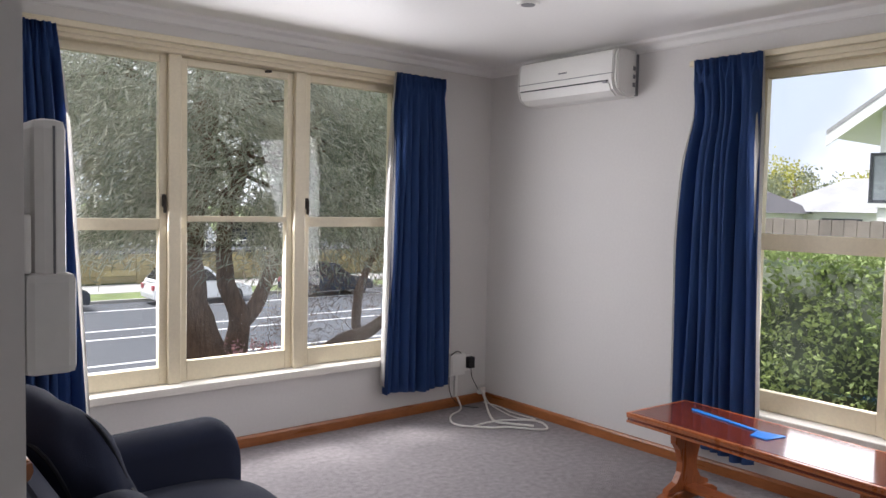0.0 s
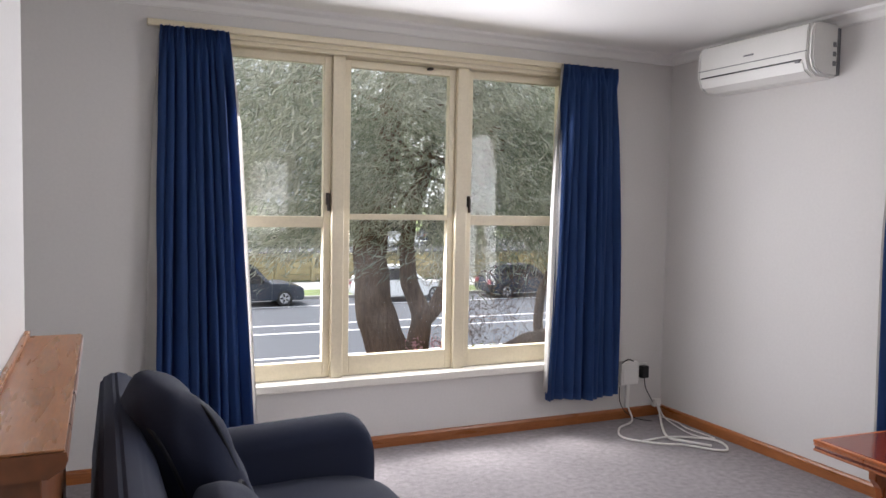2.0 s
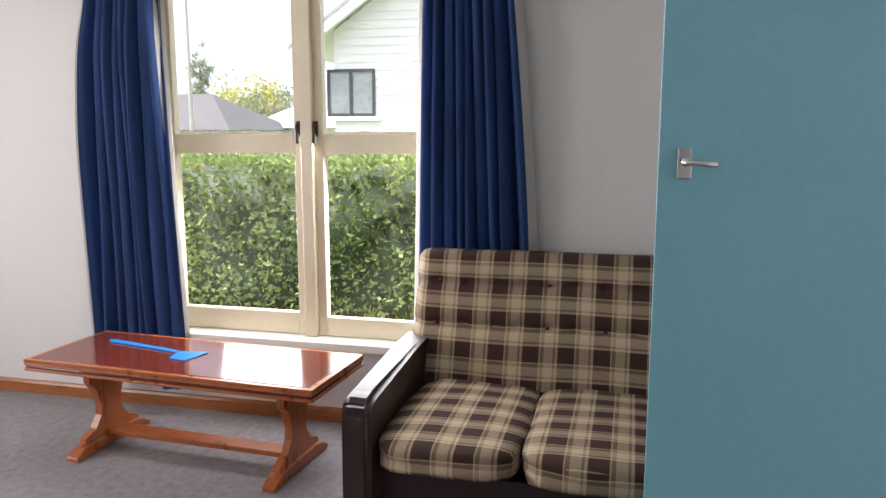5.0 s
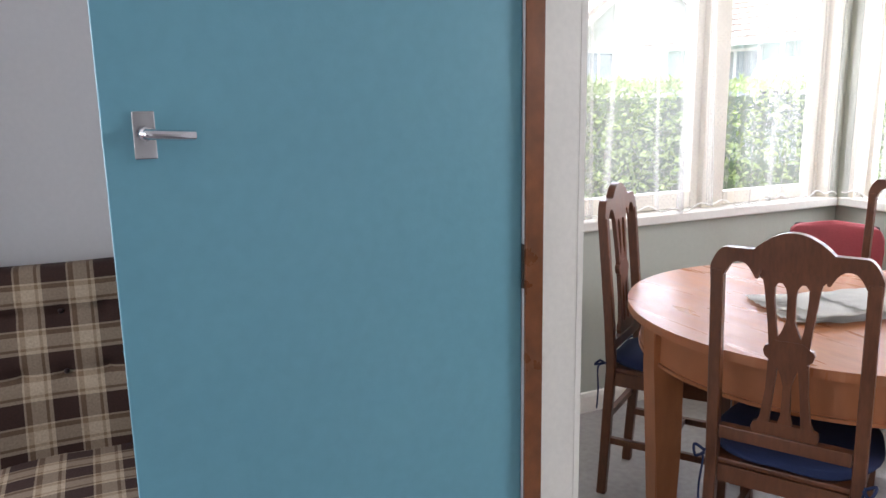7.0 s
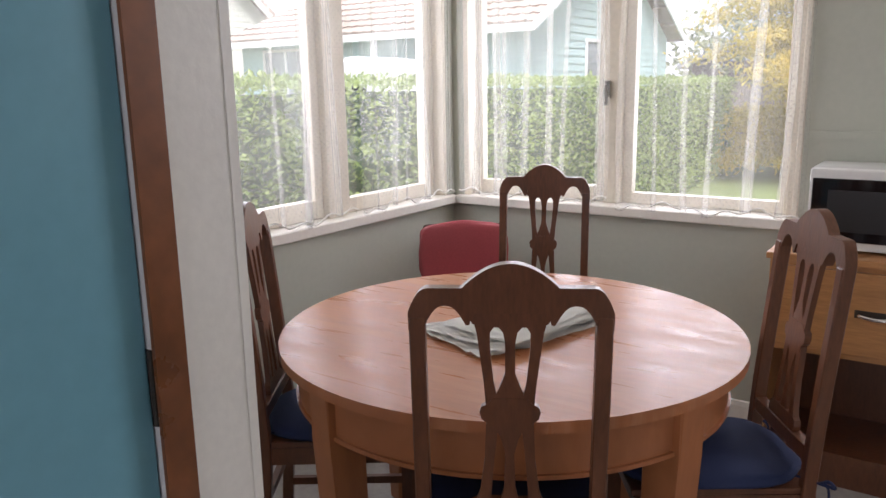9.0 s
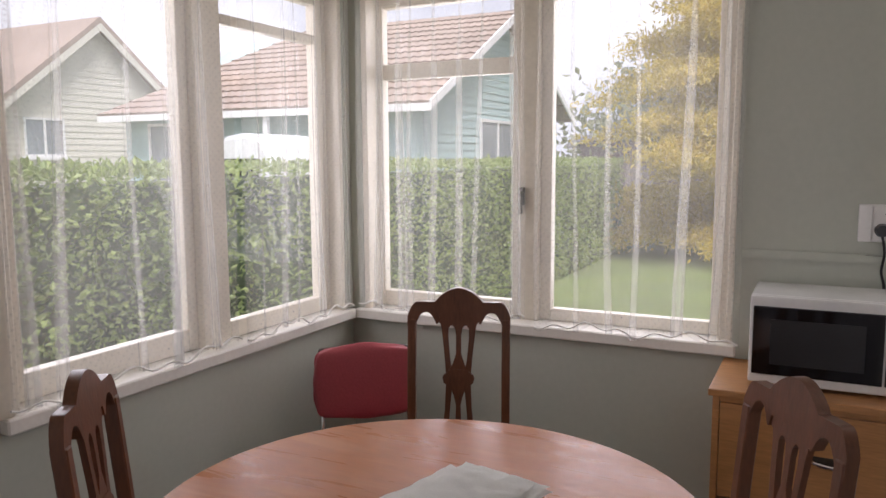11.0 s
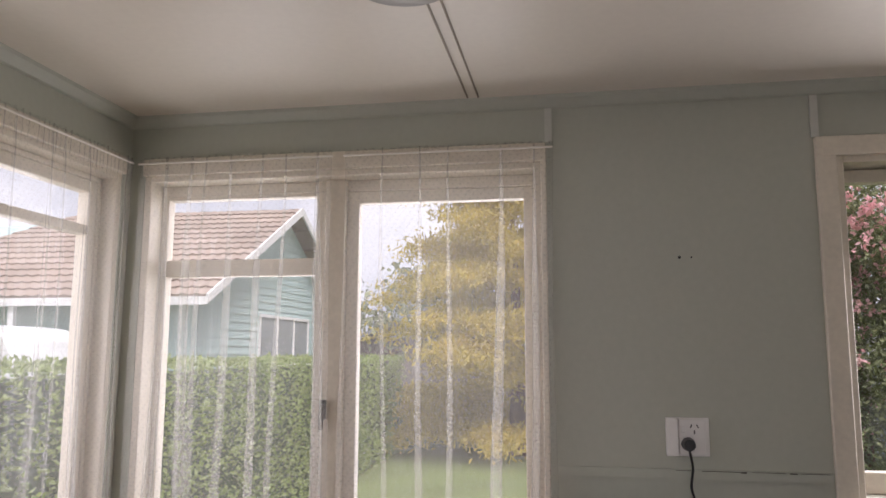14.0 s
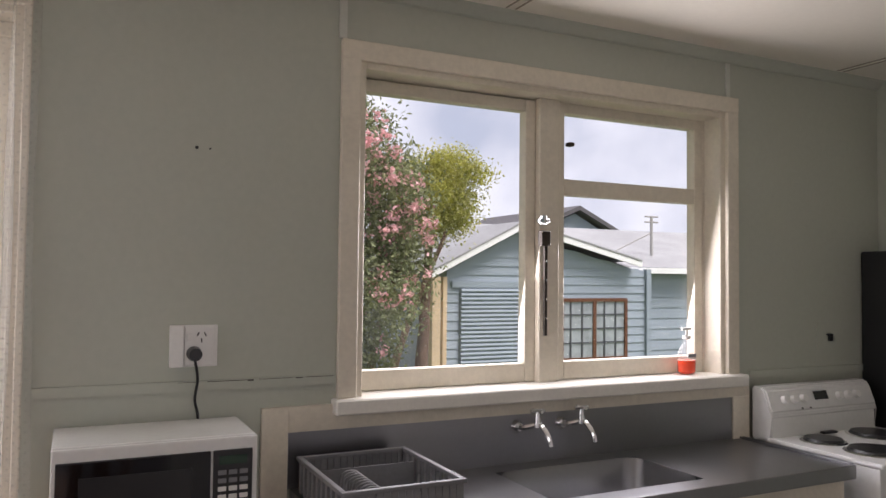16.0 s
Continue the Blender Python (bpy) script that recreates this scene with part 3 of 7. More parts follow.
# ---- windows ----
def window(name, put, hole, panes, bars, sill, head, paint, label, glass, trim=(0.06, 0.06), depth=0.14, gw=0.085):
    """A timber window in its opening. panes: (u0, u1, z0, z1) of glass; bars: transoms (u0, u1, z0, z1); each group of panes in a sash."""
    u0, u1, z0, z1 = hole
    w = thing(name, put((u0 + u1) / 2, z0, 0.07), label, "window")
    w["kind"] = "structure"

    def bx(n, a, b, c, d, w0, w1, m=None, parent=None, bev=0.003, lab=""):
        bm = prism(bmesh.new(), [(a, c), (b, c), (b, d), (a, d)], put, w0, w1)
        if bev:
            bmesh.ops.bevel(bm, geom=bm.edges[:], offset=bev, segments=1, affect="EDGES")
        return part(n, bm, m or paint, parent or w, lab)
    bx("jamb", u0, u0 + 0.028, z0, z1, 0.0, depth)
    bx("jamb", u1 - 0.028, u1, z0, z1, 0.0, depth)
    bx("head", u0 + 0.028, u1 - 0.028, z1 - 0.025, z1, 0.0, depth)
    bx("window_sill", u0 - sill[2], u1 + sill[2], z0 - sill[1] + 0.003, z0 + 0.006, -sill[0], depth + 0.05, SILLW, None, 0.005, "white painted sill")
    tl, tr = trim
    if tl:
        bx("architrave", u0 - tl, u0 + 0.004, z0 + 0.006, z1 + head, -0.018, 0.002)
    if tr:
        bx("architrave", u1 - 0.004, u1 + tr, z0 + 0.006, z1 + head, -0.018, 0.002)
    bx("architrave", u0 - tl + 0.001, u1 + tr - 0.001, z1 - 0.004, z1 + head, -0.020, 0.001)
    edges = sorted(panes)
    for k, (a, b, c, d, nb) in enumerate(edges):
        s = 0.044
        f = bx("sash", a - s, a, z0 + 0.008, d + s, gw - 0.026, gw + 0.022)
        bx("stile", b, b + s, z0 + 0.008, d + s, gw - 0.026, gw + 0.022, None, f)
        bx("top_rail", a, b, d, d + s, gw - 0.025, gw + 0.021, None, f)
        bx("bottom_rail", a, b, z0 + 0.008, c, gw - 0.025, gw + 0.021, None, f)
        zs = [c] + [q for bar in nb for q in bar] + [d]
        for bar in nb:
            bx("transom", a, b, bar[0], bar[1], gw - 0.024, gw + 0.02, None, f)
        for e, (p, q) in enumerate(zip(zs[::2], zs[1::2])):
            g = bx("pane", a - 0.004, b + 0.004, p - 0.004, q + 0.004, gw - 0.002, gw + 0.002, glass, f, 0)
            g.visible_shadow = False
        if k:
            m0, m1 = edges[k - 1][1] + s, a - s
            if m1 - m0 > 0.01:
                bx("mullion", m0, m1, z0 + 0.006, z1 - 0.025, gw - 0.055, gw + 0.04)
    lo, hi = edges[0][0] - 0.044, edges[-1][1] + 0.044
    if lo - u0 > 0.032:
        bx("jamb_liner", u0 + 0.028, lo, z0 + 0.006, z1 - 0.025, gw - 0.03, gw + 0.03)
    if u1 - hi > 0.032:
        bx("jamb_liner", hi, u1 - 0.028, z0 + 0.006, z1 - 0.025, gw - 0.03, gw + 0.03)
    if z1 - 0.025 - (edges[0][3] + 0.044) > 0.004:
        bx("head_liner", u0 + 0.028, u1 - 0.028, edges[0][3] + 0.0445, z1 - 0.0255, gw - 0.03, gw + 0.03)
    return w, bx


def catch(w, bx, u, z):
    c = bx("catch_plate", u - 0.011, u + 0.011, z - 0.05, z + 0.02, 0.045, 0.060, BRASSD, None, 0.002, "dark metal window catch")
    bx("catch_lever", u - 0.007, u + 0.008, z - 0.085, z + 0.005, 0.030, 0.046, BRASSD, c, 0.003)


w, bx = window("window_1", north, N_HOLE, [(-3.10, -2.465, 0.535, 2.255, [(1.318, 1.383)]), (-2.305, -1.675, 0.555, 2.252, [(1.366, 1.400)]), (-1.512, -0.888, 0.55, 2.255, [(1.336, 1.400)])],
               None, (0.045, 0.045, 0.06), 0.05, CREAM, "cream timber window of three tall divided sashes", GLASSD)
catch(w, bx, -2.440, 1.50)
catch(w, bx, -1.534, 1.50)
bx("fanlight_catch", -1.83, -1.80, 2.275, 2.288, 0.02, 0.06, BRASSD)
w, bx = window("window_2", east, E_HOLE, [(-3.555, -2.920, 0.50, 2.215, [(1.289, 1.380)]), (-2.773, -2.137, 0.515, 2.22, [(1.289, 1.380)])],
               None, (0.05, 0.04, 0.06), 0.05, CREAM, "cream timber window of two divided sashes", GLASS)
catch(w, bx, -2.80, 1.42)
catch(w, bx, -2.885, 1.42)
w, bx = window("window_3", east, KE_HOLE, [(-7.648, -7.09, 0.90, 2.11, [(1.955, 1.99)]), (-6.885, -6.29, 0.915, 2.095, [])],
               None, (0.035, 0.04, 0.03), 0.06, KCREAM, "cream timber corner window behind net curtain", GLASS, (0.0, 0.05), gw=0.09)
w, bx = window("window_4", south, KS_HOLE, [(-1.490, -0.880, 0.885, 2.088, []), (-0.715, -0.112, 0.905, 2.12, [(1.822, 1.886)])],
               None, (0.035, 0.04, 0.03), 0.06, KCREAM, "cream timber corner window with a fanlight", GLASS, (0.016, 0.0), gw=0.118)
catch(w, bx, -0.77, 1.35)
w, bx = window("window_5", south, KK_HOLE, [(-4.035, -3.375, 1.165, 2.115, [(1.80, 1.862)]), (-3.200, -2.55, 1.165, 2.105, [])],
               None, (0.055, 0.045, 0.075), 0.06, KCREAM, "cream timber kitchen window over the sink", GLASS, (0.06, 0.06), gw=0.118)
st = bx("stay", -3.262, -3.250, 1.27, 1.60, 0.035, 0.047, BRASSD, None, 0.001, "dark perforated window stay")
for k in range(4):
    bx("peg", -3.258, -3.253, 1.33 + k * 0.07, 1.337 + k * 0.07, 0.030, 0.036, CHROME, st, 0)
bx("stay_bracket", -3.272, -3.235, 1.60, 1.655, 0.03, 0.06, BRASSD, st, 0.003)
bx("latch", -3.27, -3.225, 1.685, 1.70, 0.03, 0.055, CHROME, None, 0.003)
part("latch_knob", disc(bmesh.new(), (-3.245, KY - 0.04), 0.014, 1.68, 1.71, 16), CHROME, w)
bx("fanlight_catch", -3.40, -3.375, 1.985, 2.0, 0.06, 0.09, BRASSD)


# ---- kitchen trims ----
setting("trim_dado", boxes((-2.44, -1.60, KY, KY + 0.012, 1.143, 1.172), (-5.09, -4.24, KY, KY + 0.012, 1.075, 1.104)), KWALL, "painted dado strip, cracked along its top")
bm = bmesh.new()
for a, w, h in ((-2.43, 0.085, 0.0014), (-2.335, 0.022, 0.003), (-2.30, 0.10, 0.0012), (-2.185, 0.018, 0.0042), (-2.166, 0.115, 0.0016), (-2.03, 0.06, 0.001)):
    box(bm, a, a + w, KY + 0.0121, KY + 0.0132, 1.1695 - h, 1.1695)
setting("trim_crack", bm, BRASSD, "dark crack along the dado strip")
setting("trim_wall_strips", boxes((-1.597, -1.572, KY, KY + 0.009, 2.262, KZ - 0.04), (-2.462, -2.438, KY, KY + 0.009, 2.242, KZ - 0.04), (-4.135, -4.115, KY, KY + 0.009, 2.242, KZ - 0.04)), mat("pale strip paint", (0.58, 0.59, 0.53), 0.45, 0.05, 4, 50, 0.1), "thin cover strips on the wall")


# ---- living room things ----
def curtain(name, put, top, bottom, zt, zb, w0, folds, label, seed, kink=0.0, toward=1):
    """A pleated curtain: gathered heading, soft uneven folds, pale lining behind."""
    c = thing(name, put((bottom[0] + bottom[1]) / 2, zb, w0), label, "curtain", "blue curtains")
    g = random.Random(seed)
    ph, am = [g.uniform(0, 6.28) for _ in range(6)], [g.uniform(0.6, 1.3) for _ in range(folds * 2 + 3)]
    nu, nz = folds * 14, 34

    def place(i, j, off, grow=0.0):
        s, t = i / nu, j / nz
        z = zt + (zb - zt) * t
        e = min(1, t * 5)
        lo, hi = top[0] + (bottom[0] - top[0]) * t ** 0.8, top[1] + (bottom[1] - top[1]) * t ** 0.8
        u = lo + (hi - lo) * s - kink * (math.exp(-((t - 0.14) / 0.09) ** 2) * s - 0.25 * math.exp(-((t - 0.45) / 0.14) ** 2) * s * s)
        k = s * folds * 2 * math.pi + 1.3 * math.sin(s * 9 + ph[0]) + 0.7 * math.sin(s * 21 + ph[4]) + (0.5 + 4 * abs(kink)) * math.sin(t * 3 + s * 4 + ph[1])
        a = 0.030 * am[int(s * folds * 2)] * (0.55 + 0.45 * e) * (1 + 0.35 * math.sin(t * 4 + s * 13 + ph[5]))
        if t < 0.045:
            k, a = k * 2 + 1, 0.014
        wv = a * math.sin(k) + 0.012 * math.sin(k * 0.37 + t * 5 + ph[2])
        zz = z + (0.012 * math.sin(s * 7 + ph[3]) if j == nz else 0.0)
        u += grow * (2 * s - 1) ** 9
        return put(u + 0.010 * math.cos(k + 0.6) * e, zz, w0 + wv + off)
    part("cloth", sheet([[place(i, j, 0) for i in range(nu + 1)] for j in range(nz + 1)], 0.003), BLUEC, c)
    part("lining", sheet([[place(i, j, 0.012, 0.022 * min(1, j / 8)) for i in range(nu + 1)] for j in range(nz)], 0.002), LINING, c, "pale lining behind the blue cloth")
    return c


curtain("curtain", north, (-3.36, -3.02), (-3.42, -2.89), 2.35, 0.10, -0.085, 9, "long navy blue curtain drawn open beside the sofa", 1)
curtain("curtain", north, (-0.945, -0.525), (-1.01, -0.435), 2.375, 0.195, -0.085, 9, "long navy blue curtain drawn open near the corner", 2)
curtain("curtain", east, (-2.175, -1.765), (-2.225, -1.735), 2.345, 0.14, -0.085, 8, "navy blue curtain, heading sagging, behind the coffee table", 3, 0.045)
curtain("curtain", east, (-3.80, -3.48), (-3.97, -3.42), 2.33, 0.12, -0.085, 9, "navy blue curtain drawn open behind the tartan sofa", 4)
for nm, put, a, b, z in (("trim_curtain_track", north, -3.42, -0.50, 2.372), ("trim_curtain_track_east", east, -3.92, -1.72, 2.342)):
    bm = prism(bmesh.new(), [(a, z - 0.022), (b, z - 0.022), (b, z + 0.012), (a, z + 0.012)], put, -0.055, -0.021)
    bmesh.ops.bevel(bm, geom=bm.edges[:], offset=0.004, segments=1, affect="EDGES")
    setting(nm, bm, CREAM, "cream curtain track along the window head")


def heat_pump():
    h = thing("heat_pump", (0, -0.91, 2.19), "white wall-mounted heat pump unit above the bare wall", "heat pump")
    y0, y1 = -1.325, -0.47
    body = [(0.0, 2.475), (-0.165, 2.475), (-0.195, 2.462), (-0.208, 2.43), (-0.214, 2.285), (-0.19, 2.225), (-0.14, 2.195), (0.0, 2.19)]
    bm = prism(bmesh.new(), body, lambda p, q, d: (p, d, q), y0 + 0.03, y1 - 0.03)
    bmesh.ops.bevel(bm, geom=[e for e in bm.edges if abs(e.verts[0].co.y - e.verts[1].co.y) < 1e-5], offset=0.006, segments=2, affect="EDGES")
    smooth(part("body", bm, WHITEP, h), 30)
    for a, b in ((y0, y0 + 0.029), (y1 - 0.029, y1)):
        bm = prism(bmesh.new(), [(p * 0.96, q * 0.985 + 0.035) for p, q in body], lambda p, q, d: (p, d, q), a, b)
        bmesh.ops.bevel(bm, geom=bm.edges[:], offset=0.010, segments=2, affect="EDGES")
        smooth(part("end_cap", bm, WHITEP, h), 30)
    bm = prism(bmesh.new(), [(-0.2165, 2.272), (-0.2175, 2.276), (-0.2165, 2.280), (-0.212, 2.280), (-0.212, 2.272)], lambda p, q, d: (p, d, q), y0 + 0.06, y1 - 0.05)
    part("air_slot", bm, BLACKP, h, "dark air slot")
    bm = prism(bmesh.new(), [(-0.2155, 2.318), (-0.2165, 2.320), (-0.2155, 2.322), (-0.21, 2.322), (-0.21, 2.318)], lambda p, q, d: (p, d, q), y0 + 0.03, y1 - 0.03)
    part("panel_seam", bm, GREYP, h)
    bm = prism(bmesh.new(), [(-0.207, 2.262), (-0.186, 2.222), (-0.140, 2.193), (-0.138, 2.188), (-0.192, 2.217), (-0.212, 2.262)], lambda p, q, d: (p, d, q), y0 + 0.055, y1 - 0.055)
    part("louvre", bm, WHITEP, h)
    part("name_bar", B(-0.2155, -0.2105, -0.93, -0.86, 2.358, 2.366), GREYP, h)
    part("status_light", B(-0.2185, -0.212, y0 + 0.07, y0 + 0.10, 2.262, 2.276, bevel=0.002), GREYP, h)
    for k in range(3):
        part("side_clip", B(-0.05, -0.028, y0 - 0.004, y0 + 0.004, 2.25 + 0.05 * k, 2.275 + 0.05 * k, bevel=0.001), GREYP, h)
    part("mount_plate", B(-0.02, -0.001, y0 - 0.006, y1 - 0.01, 2.20, 2.45), GREYP, h)


heat_pump()
lamp = thing("downlight", (-1.163, -1.507, CZ), "small white round recessed ceiling downlight", "downlight")
part("rim", disc(bmesh.new(), (-1.163, -1.507), 0.05, CZ - 0.010, CZ - 0.001, 32, 0.058), WHITEP, lamp)
part("lens", disc(bmesh.new(), (-1.163, -1.507), 0.036, CZ - 0.0125, CZ - 0.0095, 32), GREYP, lamp)

ob = thing("wall_socket", (-0.30, 0, 0.3), "white surface box with conduit on the wall by the corner", "socket")
part("box", B(-0.375, -0.232, -0.036, -0.001, 0.238, 0.40, bevel=0.006), WHITEP, ob)
part("cover", B(-0.36, -0.247, -0.040, -0.0355, 0.255, 0.385, bevel=0.002), WHITEP, ob)
part("conduit", B(-0.315, -0.288, -0.020, -0.001, 0.075, 0.2375, bevel=0.003), WHITEP, ob)
ob = thing("power_adaptor", (-0.165, 0, 0.34), "small black plug-in power adaptor", "adaptor")
part("plate", B(-0.223, -0.138, -0.010, -0.001, 0.255, 0.38, bevel=0.003), WHITEP, ob, "white socket plate")
part("body", B(-0.208, -0.153, -0.055, -0.011, 0.28, 0.365, bevel=0.006), BLACKP, ob)
part("lead", T(curve_pts([(-0.18, -0.04, 0.28), (-0.17, -0.045, 0.21), (-0.13, -0.05, 0.14), (-0.10, -0.06, 0.085)]), 0.003), BLACKP, ob)


def cable(name, pts, r, label, material=None):
    o = part(name, T(curve_pts(pts, 10), r), material or CABLE)
    smooth(o)
    return tagged(o, label, "cable", "loose cables in the corner")


cable("cable", [(-0.30, -0.03, 0.075), (-0.34, -0.12, 0.012), (-0.52, -0.22, 0.008), (-0.62, -0.40, 0.008), (-0.48, -0.58, 0.008), (-0.36, -0.66, 0.010), (-0.25, -0.80, 0.010), (-0.17, -0.82, 0.008), (-0.10, -0.70, 0.008), (-0.14, -0.60, 0.008), (-0.34, -0.50, 0.012), (-0.55, -0.50, 0.010)], 0.007, "thick white cable coiled loosely on the carpet")
cable("cable", [(-0.08, -0.05, 0.12), (-0.12, -0.14, 0.05), (-0.26, -0.34, 0.012), (-0.35, -0.50, 0.010), (-0.33, -0.60, 0.016), (-0.22, -0.74, 0.014)], 0.008, "white cable lying across the carpet")
cable("cable", [(-0.07, -0.06, 0.10), (-0.10, -0.16, 0.03), (-0.13, -0.34, 0.008), (-0.16, -0.52, 0.010), (-0.08, -0.62, 0.010), (-0.10, -0.40, 0.012), (-0.06, -0.25, 0.010), (-0.12, -0.12, 0.03)], 0.004, "thin white cable looped on the carpet")
cable("cable", [(-0.40, -0.05, 0.24), (-0.40, -0.06, 0.14), (-0.35, -0.06, 0.06), (-0.27, -0.08, 0.012), (-0.20, -0.16, 0.008)], 0.003, "thin black cable hanging to the carpet", BLACKP)
cable("cable", [(-0.38, -0.04, 0.395), (-0.34, -0.06, 0.425), (-0.28, -0.04, 0.405)], 0.004, "short black lead over the socket box", BLACKP)
ob = part("cable_plug", B(-0.115, -0.055, -0.075, -0.045, 0.075, 0.13, bevel=0.006), CABLE)
tagged(ob, "small white cable plug by the skirting", "plug")


def coffee_table():
    """A refectory coffee table: thick ridged top, two shaped end frames on sledge feet, low stretcher."""
    m = Matrix.Translation((-0.50, -2.545, 0)) @ Matrix.Rotation(radians(-3.2), 4, "Z")
    t = thing("coffee_table", (-0.50, -2.545, 0), "low glossy red-brown wooden coffee table with ridged edge", "coffee table")
    hw, hl, zt = 0.245, 0.675, 0.441

    def p(n, bm, mt, lab="", par=None):
        bm.transform(m)
        return part(n, bm, mt, par or t, lab)
    p("tabletop", B(-hw + 0.02, hw - 0.02, -hl + 0.02, hl - 0.02, zt - 0.012, zt, bevel=0.002), MAHOG, "glossy dark red inlaid top")
    rim = p("ridged_edge", boxes((-hw, hw, -hl, -hl + 0.0195, zt - 0.014, zt - 0.002), (-hw, hw, hl - 0.0195, hl, zt - 0.014, zt - 0.002), (-hw, -hw + 0.0195, -hl + 0.02, hl - 0.02, zt - 0.014, zt - 0.002), (hw - 0.0195, hw, -hl + 0.02, hl - 0.02, zt - 0.014, zt - 0.002)), TABLEG)
    for k in range(3):
        s = 0.004 * (k % 2)
        p("edge_reed", B(-hw + s, hw - s, -hl + s, hl - s, zt - 0.0285 - 0.0125 * k, zt - 0.0165 - 0.0125 * k, bevel=0.004), TABLEG if k % 2 == 0 else MAHOG, "", rim)
    prof = [(-0.17, 0.055), (-0.165, 0.075), (-0.10, 0.10), (-0.065, 0.15), (-0.06, 0.20), (-0.085, 0.27), (-0.12, 0.31), (-0.125, 0.40), (-0.075, 0.40), (-0.055, 0.375), (0.0, 0.352), (0.055, 0.375), (0.075, 0.40), (0.125, 0.40), (0.12, 0.31), (0.085, 0.27), (0.06, 0.20), (0.065, 0.15), (0.10, 0.10), (0.165, 0.075), (0.17, 0.055)]
    foot = [(-0.235, 0.0), (-0.235, 0.018), (-0.19, 0.042), (-0.12, 0.056), (0.12, 0.056), (0.19, 0.042), (0.235, 0.018), (0.235, 0.0), (0.15, 0.0), (0.13, 0.012), (-0.13, 0.012), (-0.15, 0.0)]
    for y in (-0.47, 0.47):
        bm = prism(bmesh.new(), prof, lambda a, b, d: (a, y + d, b), -0.017, 0.017)
        leg = p("end_frame", bm, TABLEG)
        bm = prism(bmesh.new(), foot, lambda a, b, d: (a, y + d, b), -0.03, 0.03)
        bmesh.ops.bevel(bm, geom=bm.edges[:], offset=0.003, segments=1, affect="EDGES")
        p("foot", bm, TABLEG, "", leg)
    p("stretcher", B(-0.045, 0.045, -0.45, 0.45, 0.056, 0.078, bevel=0.004), TABLEG)


coffee_table()
ob = thing("fly_swatter", (-0.45, -2.3, 0.4415), "bright blue plastic fly swatter lying on the coffee table", "fly swatter")
bm = prism(bmesh.new(), [(-0.378, -2.03), (-0.398, -2.045), (-0.480, -2.44), (-0.462, -2.445), (-0.372, -2.06)], lambda a, b, d: (a, b, d), 0.4425, 0.449)
part("handle", bm, SWAT, ob)
bm = prism(bmesh.new(), [(-0.462, -2.445), (-0.445, -2.575), (-0.575, -2.545), (-0.565, -2.46)], lambda a, b, d: (a, b, d), 0.4425, 0.446)
part("paddle", bm, SWAT, ob)
for k in range(4):
    part("paddle_rib", B(-0.565 + 0.03 * k, -0.560 + 0.03 * k, -2.55, -2.46, 0.4462, 0.448), SWAT, ob)


